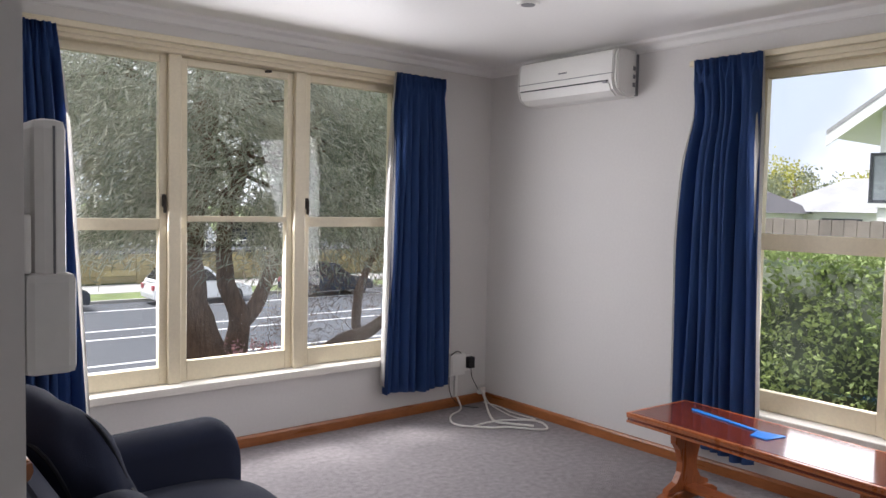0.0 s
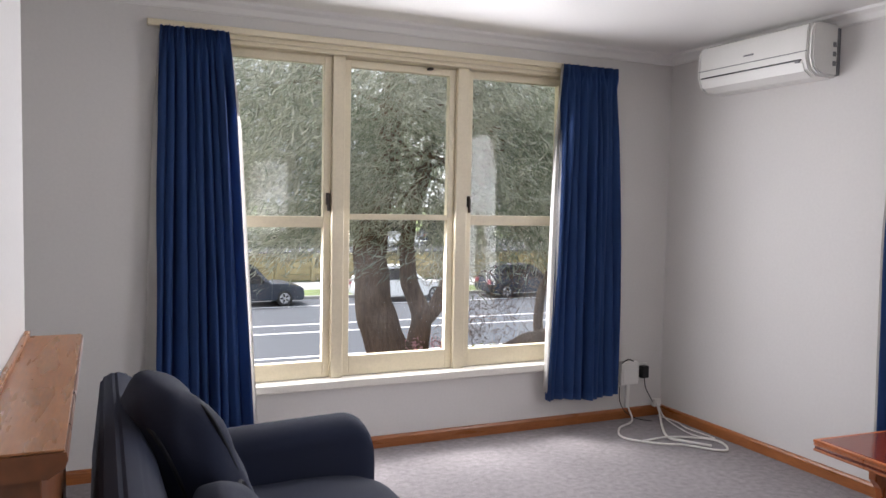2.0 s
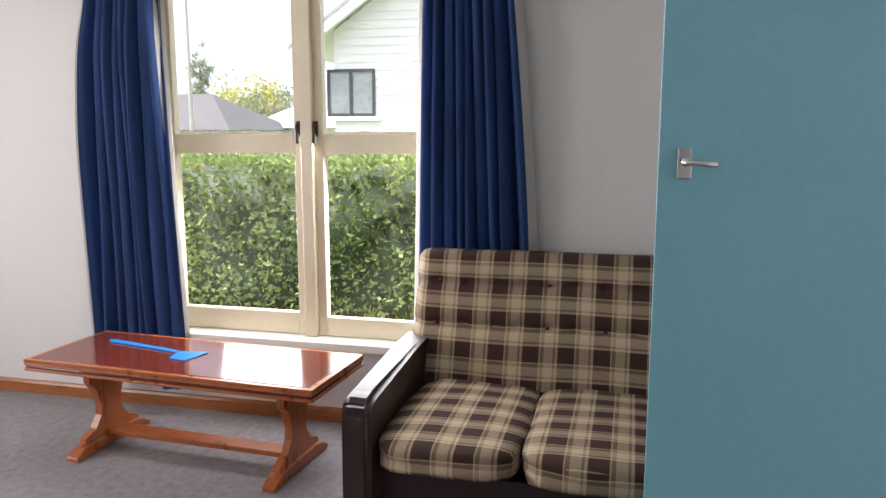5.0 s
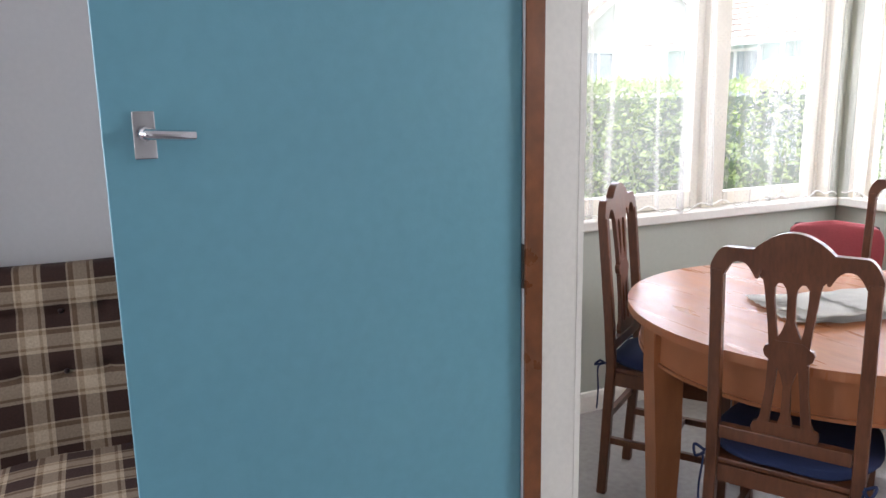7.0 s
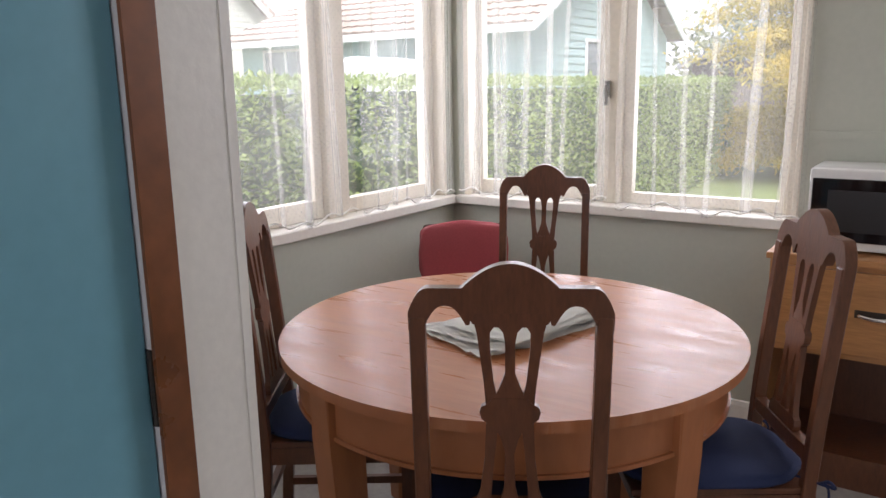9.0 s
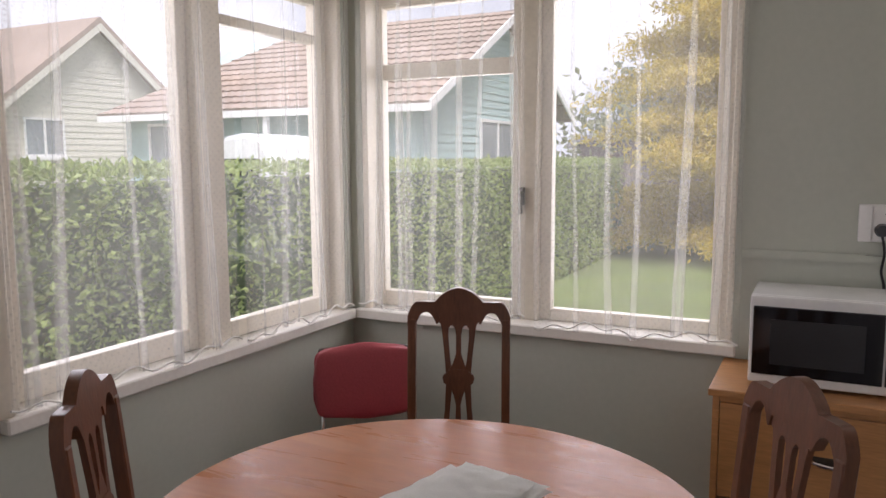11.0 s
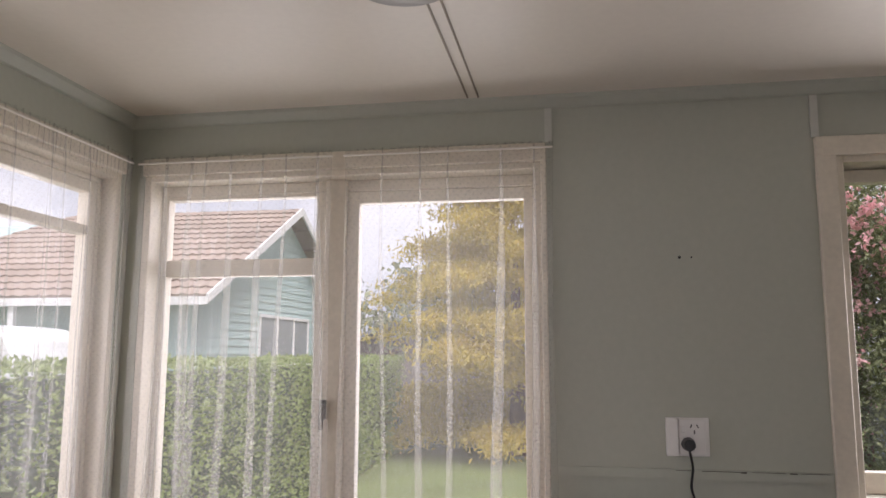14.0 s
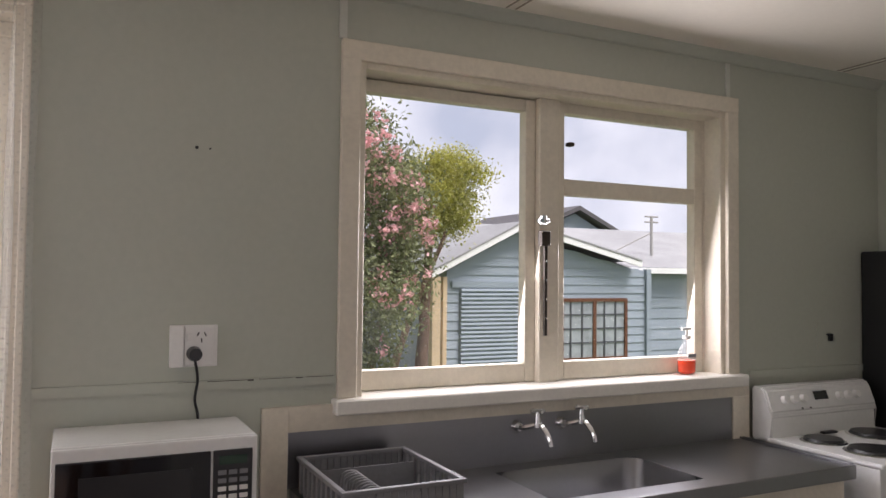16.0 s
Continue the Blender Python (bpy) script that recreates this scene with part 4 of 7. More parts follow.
def tartan_sofa():
    """Two-seat sofa with slab arms of dark vinyl and a high tufted tartan back."""
    s = thing("tartan_sofa", (-0.62, -4.0, 0), "brown tartan two-seat sofa with dark vinyl arms", "sofa")
    y0, y1 = -4.62, -3.415
    bm = B(-0.93, -0.14, y0 + 0.09, y1 - 0.09, 0.05, 0.24, bevel=0.02)
    smooth(part("base", bm, VINYL, s))
    for k, (a, b) in enumerate(((y0, y0 + 0.105), (y1 - 0.105, y1))):
        prof = [(-1.02, 0.05), (-1.04, 0.12), (-1.035, 0.46), (-1.015, 0.505), (-0.95, 0.52), (-0.40, 0.535), (-0.22, 0.535), (-0.16, 0.53), (-0.14, 0.05)]
        bm = prism(bmesh.new(), prof, lambda p, q, d: (p, d, q), a, b)
        bmesh.ops.bevel(bm, geom=bm.edges[:], offset=0.022, segments=3, affect="EDGES")
        arm = smooth(part("arm", bm, VINYL, s, "padded dark brown vinyl arm"))
        bm = T(curve_pts([(-1.035, (a + b) / 2 - 0.035, 0.50), (-1.045, (a + b) / 2, 0.507), (-1.035, (a + b) / 2 + 0.035, 0.50)]), 0.004)
        part("piping", bm, SEAM, arm)
    for k, (a, b) in enumerate(((y0 + 0.11, -4.016), (-4.010, y1 - 0.11))):
        bm = puff(bmesh.new(), (-0.665, (a + b) / 2, 0.318), (0.375, (b - a) / 2, 0.062), 0.14, 9, None, k * 3.1, 6)
        c = smooth(part("seat_cushion", bm, TARTAN, s, "loose tartan seat cushion"), 70)
        box_uv(c)
    # the back: a thick panel that leans, with rows of shallow tufted dips
    ny, nz = 60, 40
    rows = []
    for j in range(nz + 1):
        t = j / nz
        row = []
        for i in range(ny + 1):
            q = i / ny
            y = y1 - 0.02 - q * (y1 - y0 - 0.04)
            e = min(q, 1 - q) / 0.06
            round_ = 0.07 * (1 - min(1, e)) ** 2
            x = -0.36 + 0.20 * t + 0.010 * math.sin(q * 11 + t * 3) + round_ * 0.9
            dip = sum(math.exp(-((t - zb) / 0.035) ** 2) for zb in (0.42, 0.72)) * (0.012 + 0.018 * math.cos(q * 5 * 2 * math.pi) ** 8)
            top = max(0, (t - 0.90) / 0.10)
            z = 0.36 + 0.52 * min(t, 0.93) / 0.93 - round_ * 0.5 * t + (0.0 if top == 0 else 0.012 * math.sin(top * 3.14))
            row.append((x + dip + top ** 2 * 0.12, y, z))
        rows.append(row)
    uv = [[(r[1], r[2]) for r in row] for row in rows]
    smooth(part("backrest", sheet(rows, 0, uv), TARTAN, s, "high buttoned tartan back"), 80)
    bm = prism(bmesh.new(), [(-0.31, 0.30), (-0.06, 0.30), (-0.06, 0.82), (-0.09, 0.868), (-0.13, 0.868)], lambda p, q, d: (p, d, q), y0 + 0.03, y1 - 0.03)
    bmesh.ops.bevel(bm, geom=bm.edges[:], offset=0.015, segments=2, affect="EDGES")
    box_uv(smooth(part("back_shell", bm, TARTAN, s)))
    # no real buttons: small dark balls added for the shade in the dips
    for k in range(10):
        bm = bmesh.new()
        q = (k % 5 + 0.5) / 5
        bmesh.ops.create_icosphere(bm, subdivisions=2, radius=0.008)
        t = 0.42 if k < 5 else 0.72
        bmesh.ops.translate(bm, verts=bm.verts, vec=(-0.36 + 0.20 * t + 0.018, y1 - 0.02 - q * (y1 - y0 - 0.04), 0.36 + 0.52 * t / 0.93))
        smooth(part("button", bm, VINYL, s))
    for x in (-0.9, -0.2):
        for y in (y0 + 0.05, y1 - 0.05):
            part("foot", B(x - 0.025, x + 0.025, y - 0.025, y + 0.025, 0.0, 0.055), BLACKP, s)


tartan_sofa()


def navy_sofa():
    """A navy cloth sofa with rounded arms along the fireplace wall."""
    s = thing("navy_sofa", (-3.2, -2.1, 0), "dark navy fabric sofa with padded rounded arms", "sofa")
    for a, b in ((-1.50, -1.28), (-3.02, -2.80)):
        rows, c0, hw = [], (a + b) / 2, (b - a) / 2
        ends = [(-3.62, 0.600), (-3.3, 0.612), (-3.0, 0.626)] + [(-2.772 + 0.10 * math.cos(q * math.pi / 16), 0.533 + 0.10 * math.sin(q * math.pi / 16)) for q in range(8, -1, -1)]
        for x, zt in ends:
            k = 1 - 0.10 * max(0, (x + 2.73) / 0.06) ** 2
            ring = [(x, c0 - hw * k * 0.97, 0.06), (x, c0 - hw * k, 0.25)]
            ring += [(x, c0 - hw * k * math.cos(q * math.pi / 10), zt - 0.075 + 0.075 * math.sin(q * math.pi / 10) ** 0.8) for q in range(11)]
            rows.append(ring + [(x, c0 + hw * k, 0.25), (x, c0 + hw * k * 0.97, 0.06)])
        bm = sheet(rows, 0)
        bm.faces.new([v for v in bm.verts if v.co.x > -2.6725])
        arm = smooth(part("arm", bm, NAVY, s), 60)
        for d in (a + 0.024, b - 0.024):
            part("piping", T(curve_pts([(-2.673, d, 0.10), (-2.672, d, 0.46)]), 0.004), SEAM, arm)
    smooth(part("base", B(-3.55, -2.74, -2.80, -1.50, 0.06, 0.28, bevel=0.02), NAVY, s))
    for k, (a, b) in enumerate(((-2.80, -2.155), (-2.145, -1.50))):
        bm = puff(bmesh.new(), (-3.06, (a + b) / 2, 0.36), (0.37, (b - a) / 2, 0.095), 0.25, 9, None, k * 2.3, 5)
        smooth(part("seat_cushion", bm, NAVY, s), 70)
    prof = [(-3.66, 0.06), (-3.40, 0.06), (-3.44, 0.52), (-3.51, 0.78), (-3.55, 0.84), (-3.60, 0.855), (-3.645, 0.83), (-3.675, 0.55)]
    bm = prism(bmesh.new(), prof, lambda p, q, d: (p, d, q), -3.0, -1.33)
    bmesh.ops.bevel(bm, geom=bm.edges[:], offset=0.010, segments=2, affect="EDGES")
    smooth(part("backrest", bm, NAVY, s), 40)
    for x in (-3.55, -2.78):
        for y in (-2.95, -1.35):
            part("foot", B(x - 0.03, x + 0.03, y - 0.03, y + 0.03, 0, 0.07), BLACKP, s)


navy_sofa()


def cushion(at, turn, tilt, half, label, seed):
    """A plump boxed cushion with welted seams and creases."""
    c = thing("cushion", at, label, "cushion", "navy sofa cushions")
    m = Matrix.Translation(at) @ Matrix.Rotation(radians(turn), 4, "Z") @ Matrix.Rotation(radians(tilt), 4, "Y")
    bm = puff(bmesh.new(), (0, 0, 0), half, 0.30, 12, None, seed, 3.4)
    for v in bm.verts:
        v.co += Vector((1, 0, 0)) * 0.012 * noise.noise(v.co * 9 + Vector((seed, 0, 0)))
    bm.transform(m)
    pad = smooth(part("pad", bm, NAVY, c), 80)
    for s in (-0.62, 0.62):
        ring = []
        for k in range(48):
            a = 2 * math.pi * k / 48
            ca, sa = math.cos(a), math.sin(a)
            r = (abs(ca) ** 5 + abs(sa) ** 5) ** -0.2
            ring.append(m @ Vector((half[0] * s * 1.02, half[1] * ca * r * 0.955, half[2] * sa * r * 0.975)))
        part("welt", T(ring + [ring[0]], 0.006, 6), SEAM, pad)


cushion((-3.40, -1.87, 0.640), 12, -22, (0.115, 0.28, 0.255), "plump navy back cushion leaning on the sofa", 1.0)
cushion((-3.28, -2.38, 0.50), -6, -28, (0.10, 0.27, 0.22), "slumped navy back cushion with a creased cover", 5.0)

ob = thing("mantelpiece", (WX, -2.65, 0), "low wooden mantelpiece with a light polished shelf", "mantelpiece")
MZ = 1.08
part("shelf", B(WX + 0.001, -3.692, -2.95, -1.86, MZ - 0.004, MZ, bevel=0.0015), MANT, ob, "smooth light brown shelf top")
bm = prism(bmesh.new(), [(WX, MZ - 0.0045), (-3.689, MZ - 0.0045), (-3.687, MZ - 0.018), (-3.692, MZ - 0.03), (-3.715, MZ - 0.045), (WX, MZ - 0.045)], lambda p, q, d: (p, d, q), -2.955, -1.855)
part("moulding", bm, MANTD, ob, "dark stained moulded shelf edge")
part("upstand", B(WX + 0.001, WX + 0.014, -2.95, -1.86, MZ + 0.0005, MZ + 0.016, bevel=0.003), MANT, ob)
part("fascia", B(WX, -3.725, -2.93, -1.88, 0.78, MZ - 0.0455, bevel=0.003), MANTD, ob)
for a, b in ((-2.93, -2.77), (-2.04, -1.88)):
    part("pilaster", B(WX, -3.735, a, b, 0.0, 0.779, bevel=0.004), MANTD, ob)
part("fire_surround", B(WX, -3.80, -2.769, -2.041, 0.0, 0.779), CONC, ob)

ob = thing("remote_holder", (WX, -3.66, 1.37), "white wall cradle holding a heat pump remote", "remote control")
part("cradle", B(WX + 0.001, WX + 0.034, -3.695, -3.635, 1.370, 1.440, bevel=0.006), WHITEP, ob)
part("cradle_back", B(WX + 0.0005, WX + 0.006, -3.692, -3.638, 1.440, 1.48, bevel=0.002), WHITEP, ob)
rm = part("remote", B(WX + 0.007, WX + 0.029, -3.690, -3.640, 1.380, 1.545, bevel=0.007), WHITEP, ob)
part("remote_seam", B(WX + 0.0195, WX + 0.021, -3.6905, -3.6395, 1.435, 1.540), GREYP, rm)
part("remote_screen", B(WX + 0.0285, WX + 0.0295, -3.683, -3.647, 1.49, 1.53), GREYP, rm)

# ---- the door to the kitchen ----
dr = thing("door_1", (-1.356, -5.138, 0), "flush teal painted door standing open", "door")
dr["kind"] = "structure"
HM = Matrix.Translation((-1.356, -5.138, 0)) @ Matrix.Rotation(radians(90.8), 4, "Z")
bm = B(0.0, 0.745, -0.036, 0.0, 0.012, 2.035, bevel=0.002)
bm.transform(HM)
leaf = part("leaf", bm, DOORB, dr)
for y0, y1 in ((0.0005, 0.0045), (-0.0405, -0.0365)):
    bm = B(0.668, 0.702, y0, y1 + 0.004, 1.278, 1.352, bevel=0.002)
    bm.transform(HM)
    pl = part("handle_plate", bm, CHROME, leaf, "chrome lever plate")
    s = 1 if y0 > 0 else -1
    bm = T(curve_pts([(0.685, s * 0.005, 1.318), (0.685, s * 0.040, 1.318), (0.675, s * 0.048, 1.317), (0.640, s * 0.050, 1.315), (0.615, s * 0.046, 1.314)]), [0.011] * 9 + [0.008] * 24, 10)
    bm.transform(HM)
    smooth(part("lever", bm, CHROME, pl))
for z in (0.25, 1.03, 1.80):
    bm = tube(bmesh.new(), [(-0.004, 0.004, z - 0.045), (-0.004, 0.004, z + 0.045)], 0.006)
    box(bm, -0.032, 0.0, -0.010, 0.001, z - 0.045, z + 0.045)
    bm.transform(HM)
    part("hinge", bm, BRASSD, dr, "dark metal butt hinge")
dj = setting("door_frame", boxes((DX1 - 0.0005, DX1 + 0.002, SYK - 0.012, SY - 0.036, 0, 2.06), (DX0 - 0.002, DX0 + 0.0015, SYK - 0.012, SY, 0, 2.06), (DX0, DX1, SYK - 0.012, SY, 2.057, 2.061)), SILLW, "off-white painted door lining")
setting("door_rebate", boxes((DX1 - 0.004, DX1 + 0.002, SY - 0.036, SY + 0.004, 0, 2.06)), MANTD, "stained brown door rebate")
setting("door_casing", boxes((DX1 - 0.002, DX1 + 0.07, SYK - 0.014, SYK, KF, 2.13), (DX0 - 0.07, DX0 + 0.002, SYK - 0.014, SYK, KF, 2.13), (DX0 - 0.07, DX1 + 0.07, SYK - 0.015, SYK, 2.06, 2.13)), SILLW, "off-white painted door casing")


# ---- kitchen things ----
def net(name, put, u0, u1, z0, z1, w0, pleats, label, seed):
    """A sheer on a wire: smooth cloth broken by a few pleats where it doubles back, a ruched heading, a loose hem."""
    g = random.Random(seed)
    width = u1 - u0
    spots = sorted(0.03 + 0.94 * (k + g.uniform(0.05, 0.95)) / pleats for k in range(pleats))
    line = []                                  # (place along, share of the pleat's fold, phase) in order along the cloth
    for p in spots:
        wide, lean = g.uniform(0.006, 0.018), g.uniform(-0.035, 0.035)
        line += [(p, q * wide, lean, d) for q, d in ((-0.5, 0.0), (0.2, 0.007), (0.5, 0.012), (0.1, 0.015), (-0.5, 0.006), (-0.1, -0.007), (0.5, 0.0))]
    stations = [(0.0, 0.0, 0.0, 0.0)]
    for q in line + [(1.0, 0.0, 0.0, 0.0)]:
        last = stations[-1]
        if q[0] - last[0] > 0.02:
            n = int((q[0] - last[0]) / 0.012)
            stations += [(last[0] + (q[0] - last[0]) * k / n, 0.0, last[2] + (q[2] - last[2]) * k / n, 0.004 * math.sin(40 * (last[0] + (q[0] - last[0]) * k / n))) for k in range(1, n)]
        stations.append(q)
    nz, rows, uv = 26, [], []
    ph = [g.uniform(0, 6.28) for _ in range(4)]
    for j in range(nz + 1):
        t = j / nz
        open_ = 0.35 + 0.65 * min(1, t * 3)
        r, q, run = [], [], 0.0
        for i, (p, off, lean, deep) in enumerate(stations):
            u = u0 + width * p + off * (1.0 + 0.8 * t) * open_ * 1.5 + lean * t * t + 0.006 * math.sin(5 * t + p * 17 + ph[0])
            w = w0 - deep * open_ + 0.007 * math.sin(p * 21 + ph[1]) * t
            if j <= 1:
                w += 0.006 * math.sin(p * 190 + ph[2])
            z = z1 + (z0 - z1) * t + (0.012 * math.sin(p * 13 + ph[3]) + 0.010 * math.sin(p * 37) if j == nz else 0)
            if j == 0:
                z += 0.006 * math.sin(p * 150)
            if i:
                run += abs(u - r[-1][3])
            r.append((*put(u, z, w), u))
            q.append((run, z))
        rows.append([c[:3] for c in r])
        uv.append(q)
    c = thing(name, put((u0 + u1) / 2, z0, w0), label, "net curtain", "net curtains")
    part("net", sheet(rows, 0, uv), NETM, c)
    part("heading", T([put(u0, z1 - 0.02, w0 - 0.004), put(u1, z1 - 0.02, w0 - 0.004)], 0.004), SILLW, c)
    hem = [put(u0 + width * k / 40, z0 + 0.012 + 0.012 * math.sin(k / 40 * 13 + ph[3]) + 0.010 * math.sin(k / 40 * 37), w0 - 0.003) for k in range(41)]
    part("hem", T(hem, 0.0035, 5), CLOTHW, c)


net("net_curtain", east, -7.73, -7.05, 0.85, 2.255, -0.045, 5, "sheer white dotted net curtain over the corner window", 1)
net("net_curtain", east, -7.02, -6.17, 0.85, 2.255, -0.045, 6, "sheer white dotted net curtain over the corner window", 2)
net("net_curtain", south, -0.82, -0.06, 0.85, 2.255, -0.045, 7, "sheer white net curtain hanging over the sill", 3)
net("net_curtain", south, -1.60, -0.86, 0.84, 2.255, -0.045, 5, "sheer white net curtain hanging over the sill", 4)


def worn_varnish():
    """The table's satin top: long grain, paler rubbed streaks and uneven gloss."""
    m = OAK.copy()
    m.name = "rubbed table varnish"
    n, l = m.node_tree.nodes, m.node_tree.links
    b = n["Principled BSDF"]
    co, mp, nz, rg, mx, gl = n.new("ShaderNodeTexCoord"), n.new("ShaderNodeMapping"), n.new("ShaderNodeTexNoise"), n.new("ShaderNodeMapRange"), n.new("ShaderNodeMix"), n.new("ShaderNodeMapRange")
    mp.inputs["Scale"].default_value, mp.inputs["Rotation"].default_value = (2.2, 16, 1), (0, 0, 0.5)
    nz.inputs["Scale"].default_value, nz.inputs["Detail"].default_value, nz.inputs["Distortion"].default_value = 1.5, 7, 0.6
    rg.inputs["From Min"].default_value, rg.inputs["From Max"].default_value = 0.50, 0.72
    rg.inputs["To Max"].default_value = 0.55
    gl.inputs["From Min"].default_value, gl.inputs["From Max"].default_value = 0.3, 0.7
    gl.inputs["To Min"].default_value, gl.inputs["To Max"].default_value = 0.22, 0.46
    mx.data_type = "RGBA"
    mx.inputs["B"].default_value = (0.50, 0.27, 0.15, 1)
    old = b.inputs["Base Color"].links[0].from_socket
    l.new(co.outputs["Object"], mp.inputs["Vector"])
    l.new(mp.outputs[0], nz.inputs["Vector"])
    l.new(nz.outputs["Fac"], rg.inputs["Value"])
    l.new(nz.outputs["Fac"], gl.inputs["Value"])
    l.new(old, mx.inputs["A"])
    l.new(rg.outputs[0], mx.inputs["Factor"])
    l.new(mx.outputs["Result"], b.inputs["Base Color"])
    l.new(gl.outputs[0], b.inputs["Roughness"])
    return m


def dining_table():
    c, r, z = (-1.10, -6.40), 0.615, 0.715
    t = thing("dining_table", (c[0], c[1], KF), "round polished wooden dining table with deep apron", "dining table")
    bm = disc(bmesh.new(), c, r, z - 0.026, z, 72)
    bmesh.ops.bevel(bm, geom=[e for e in bm.edges if abs(e.verts[0].co.z - e.verts[1].co.z) < 1e-5], offset=0.007, segments=3, affect="EDGES")
    smooth(part("tabletop", bm, worn_varnish(), t, "worn satin orange-brown top"), 50)
    bm = bmesh.new()
    n = 72
    for q0, q1, a, b in ((r - 0.065, r - 0.045, z - 0.135, z - 0.0265), (r - 0.065, r - 0.038, z - 0.145, z - 0.1355)):
        ring = [[bm.verts.new((c[0] + q * math.cos(2 * math.pi * k / n), c[1] + q * math.sin(2 * math.pi * k / n), h)) for k in range(n)] for q, h in ((q0, a), (q1, a), (q1, b), (q0, b))]
        for i in range(4):
            for k in range(n):
                bm.faces.new((ring[i][k], ring[i][(k + 1) % n], ring[(i + 1) % 4][(k + 1) % n], ring[(i + 1) % 4][k]))
    smooth(part("apron", bm, OAK, t), 40)
    for a in (35, 125, 215, 305):
        m = Matrix.Translation((c[0], c[1], 0)) @ Matrix.Rotation(radians(a + 37), 4, "Z")
        bm = prism(bmesh.new(), [(r - 0.125, z - 0.027), (r - 0.025, z - 0.027), (r - 0.030, z - 0.165), (r - 0.045, 0.30), (r - 0.06, KF), (r - 0.115, KF), (r - 0.125, 0.30)], lambda p, q, d: (p, d, q), -0.043, 0.043)
        bmesh.ops.bevel(bm, geom=bm.edges[:], offset=0.005, segments=1, affect="EDGES")
        bm.transform(m)
        part("leg", bm, OAK, t)


dining_table()
ob = thing("tablecloth", (-1.2, -6.4, 0.716), "white tablecloth folded flat on the dining table", "tablecloth")
for k, (dx, dy, a, hx, hy) in enumerate(((0.030, 0.015, 70, 0.225, 0.150), (0.018, 0.0, 79, 0.222, 0.135), (0.0, -0.01, 75, 0.215, 0.128), (-0.012, -0.012, 78, 0.205, 0.120), (-0.030, -0.06, 82, 0.135, 0.095))):
    m = Matrix.Translation((-1.145 + dx, -6.405 + dy, 0.7165 + 0.0085 * k)) @ Matrix.Rotation(radians(a), 4, "Z")
    rows = []
    for j in range(17):
        v, row = -1 + 2 * j / 16, []
        for i in range(25):
            u = -1 + 2 * i / 24
            wob = 0.010 * noise.noise(Vector((i * 0.35, k * 3.0, 1))) * v + 0.012 * noise.noise(Vector((j * 0.4, k * 5.0, 7))) * u
            edge = max(abs(u), abs(v)) ** 10
            lift = 0.005 * noise.noise(Vector((i * 0.3, j * 0.35, k * 2))) + (0.014 * max(0, u - 0.55) * (1 + noise.noise(Vector((j * 0.9, k, 3)))) if k < 2 else 0)
            row.append((hx * u + wob, hy * v + wob, 0.006 - 0.004 * edge + lift))
        rows.append(row)
    bm = sheet(rows, 0.0075)
    bm.transform(m)
    smooth(part("fold", bm, CLOTHW, ob), 60)


def ribbon(bm, rows, y0, y1, lean=None):
    """An upright shaped slat: rows of (z, left, right), between depths y0 and y1."""
    f = lean or (lambda z: 0.0)
    lo = [[bm.verts.new((x, y + f(z), z)) for x in (a, b) for y in (y0, y1)] for z, a, b in rows]
    for p, q in zip(lo, lo[1:]):
        for i, j in ((0, 1), (1, 3), (3, 2), (2, 0)):
            bm.faces.new((p[i], p[j], q[j], q[i]))
    bm.faces.new((lo[0][0], lo[0][1], lo[0][3], lo[0][2]))
    bm.faces.new((lo[-1][0], lo[-1][1], lo[-1][3], lo[-1][2]))
    return bm


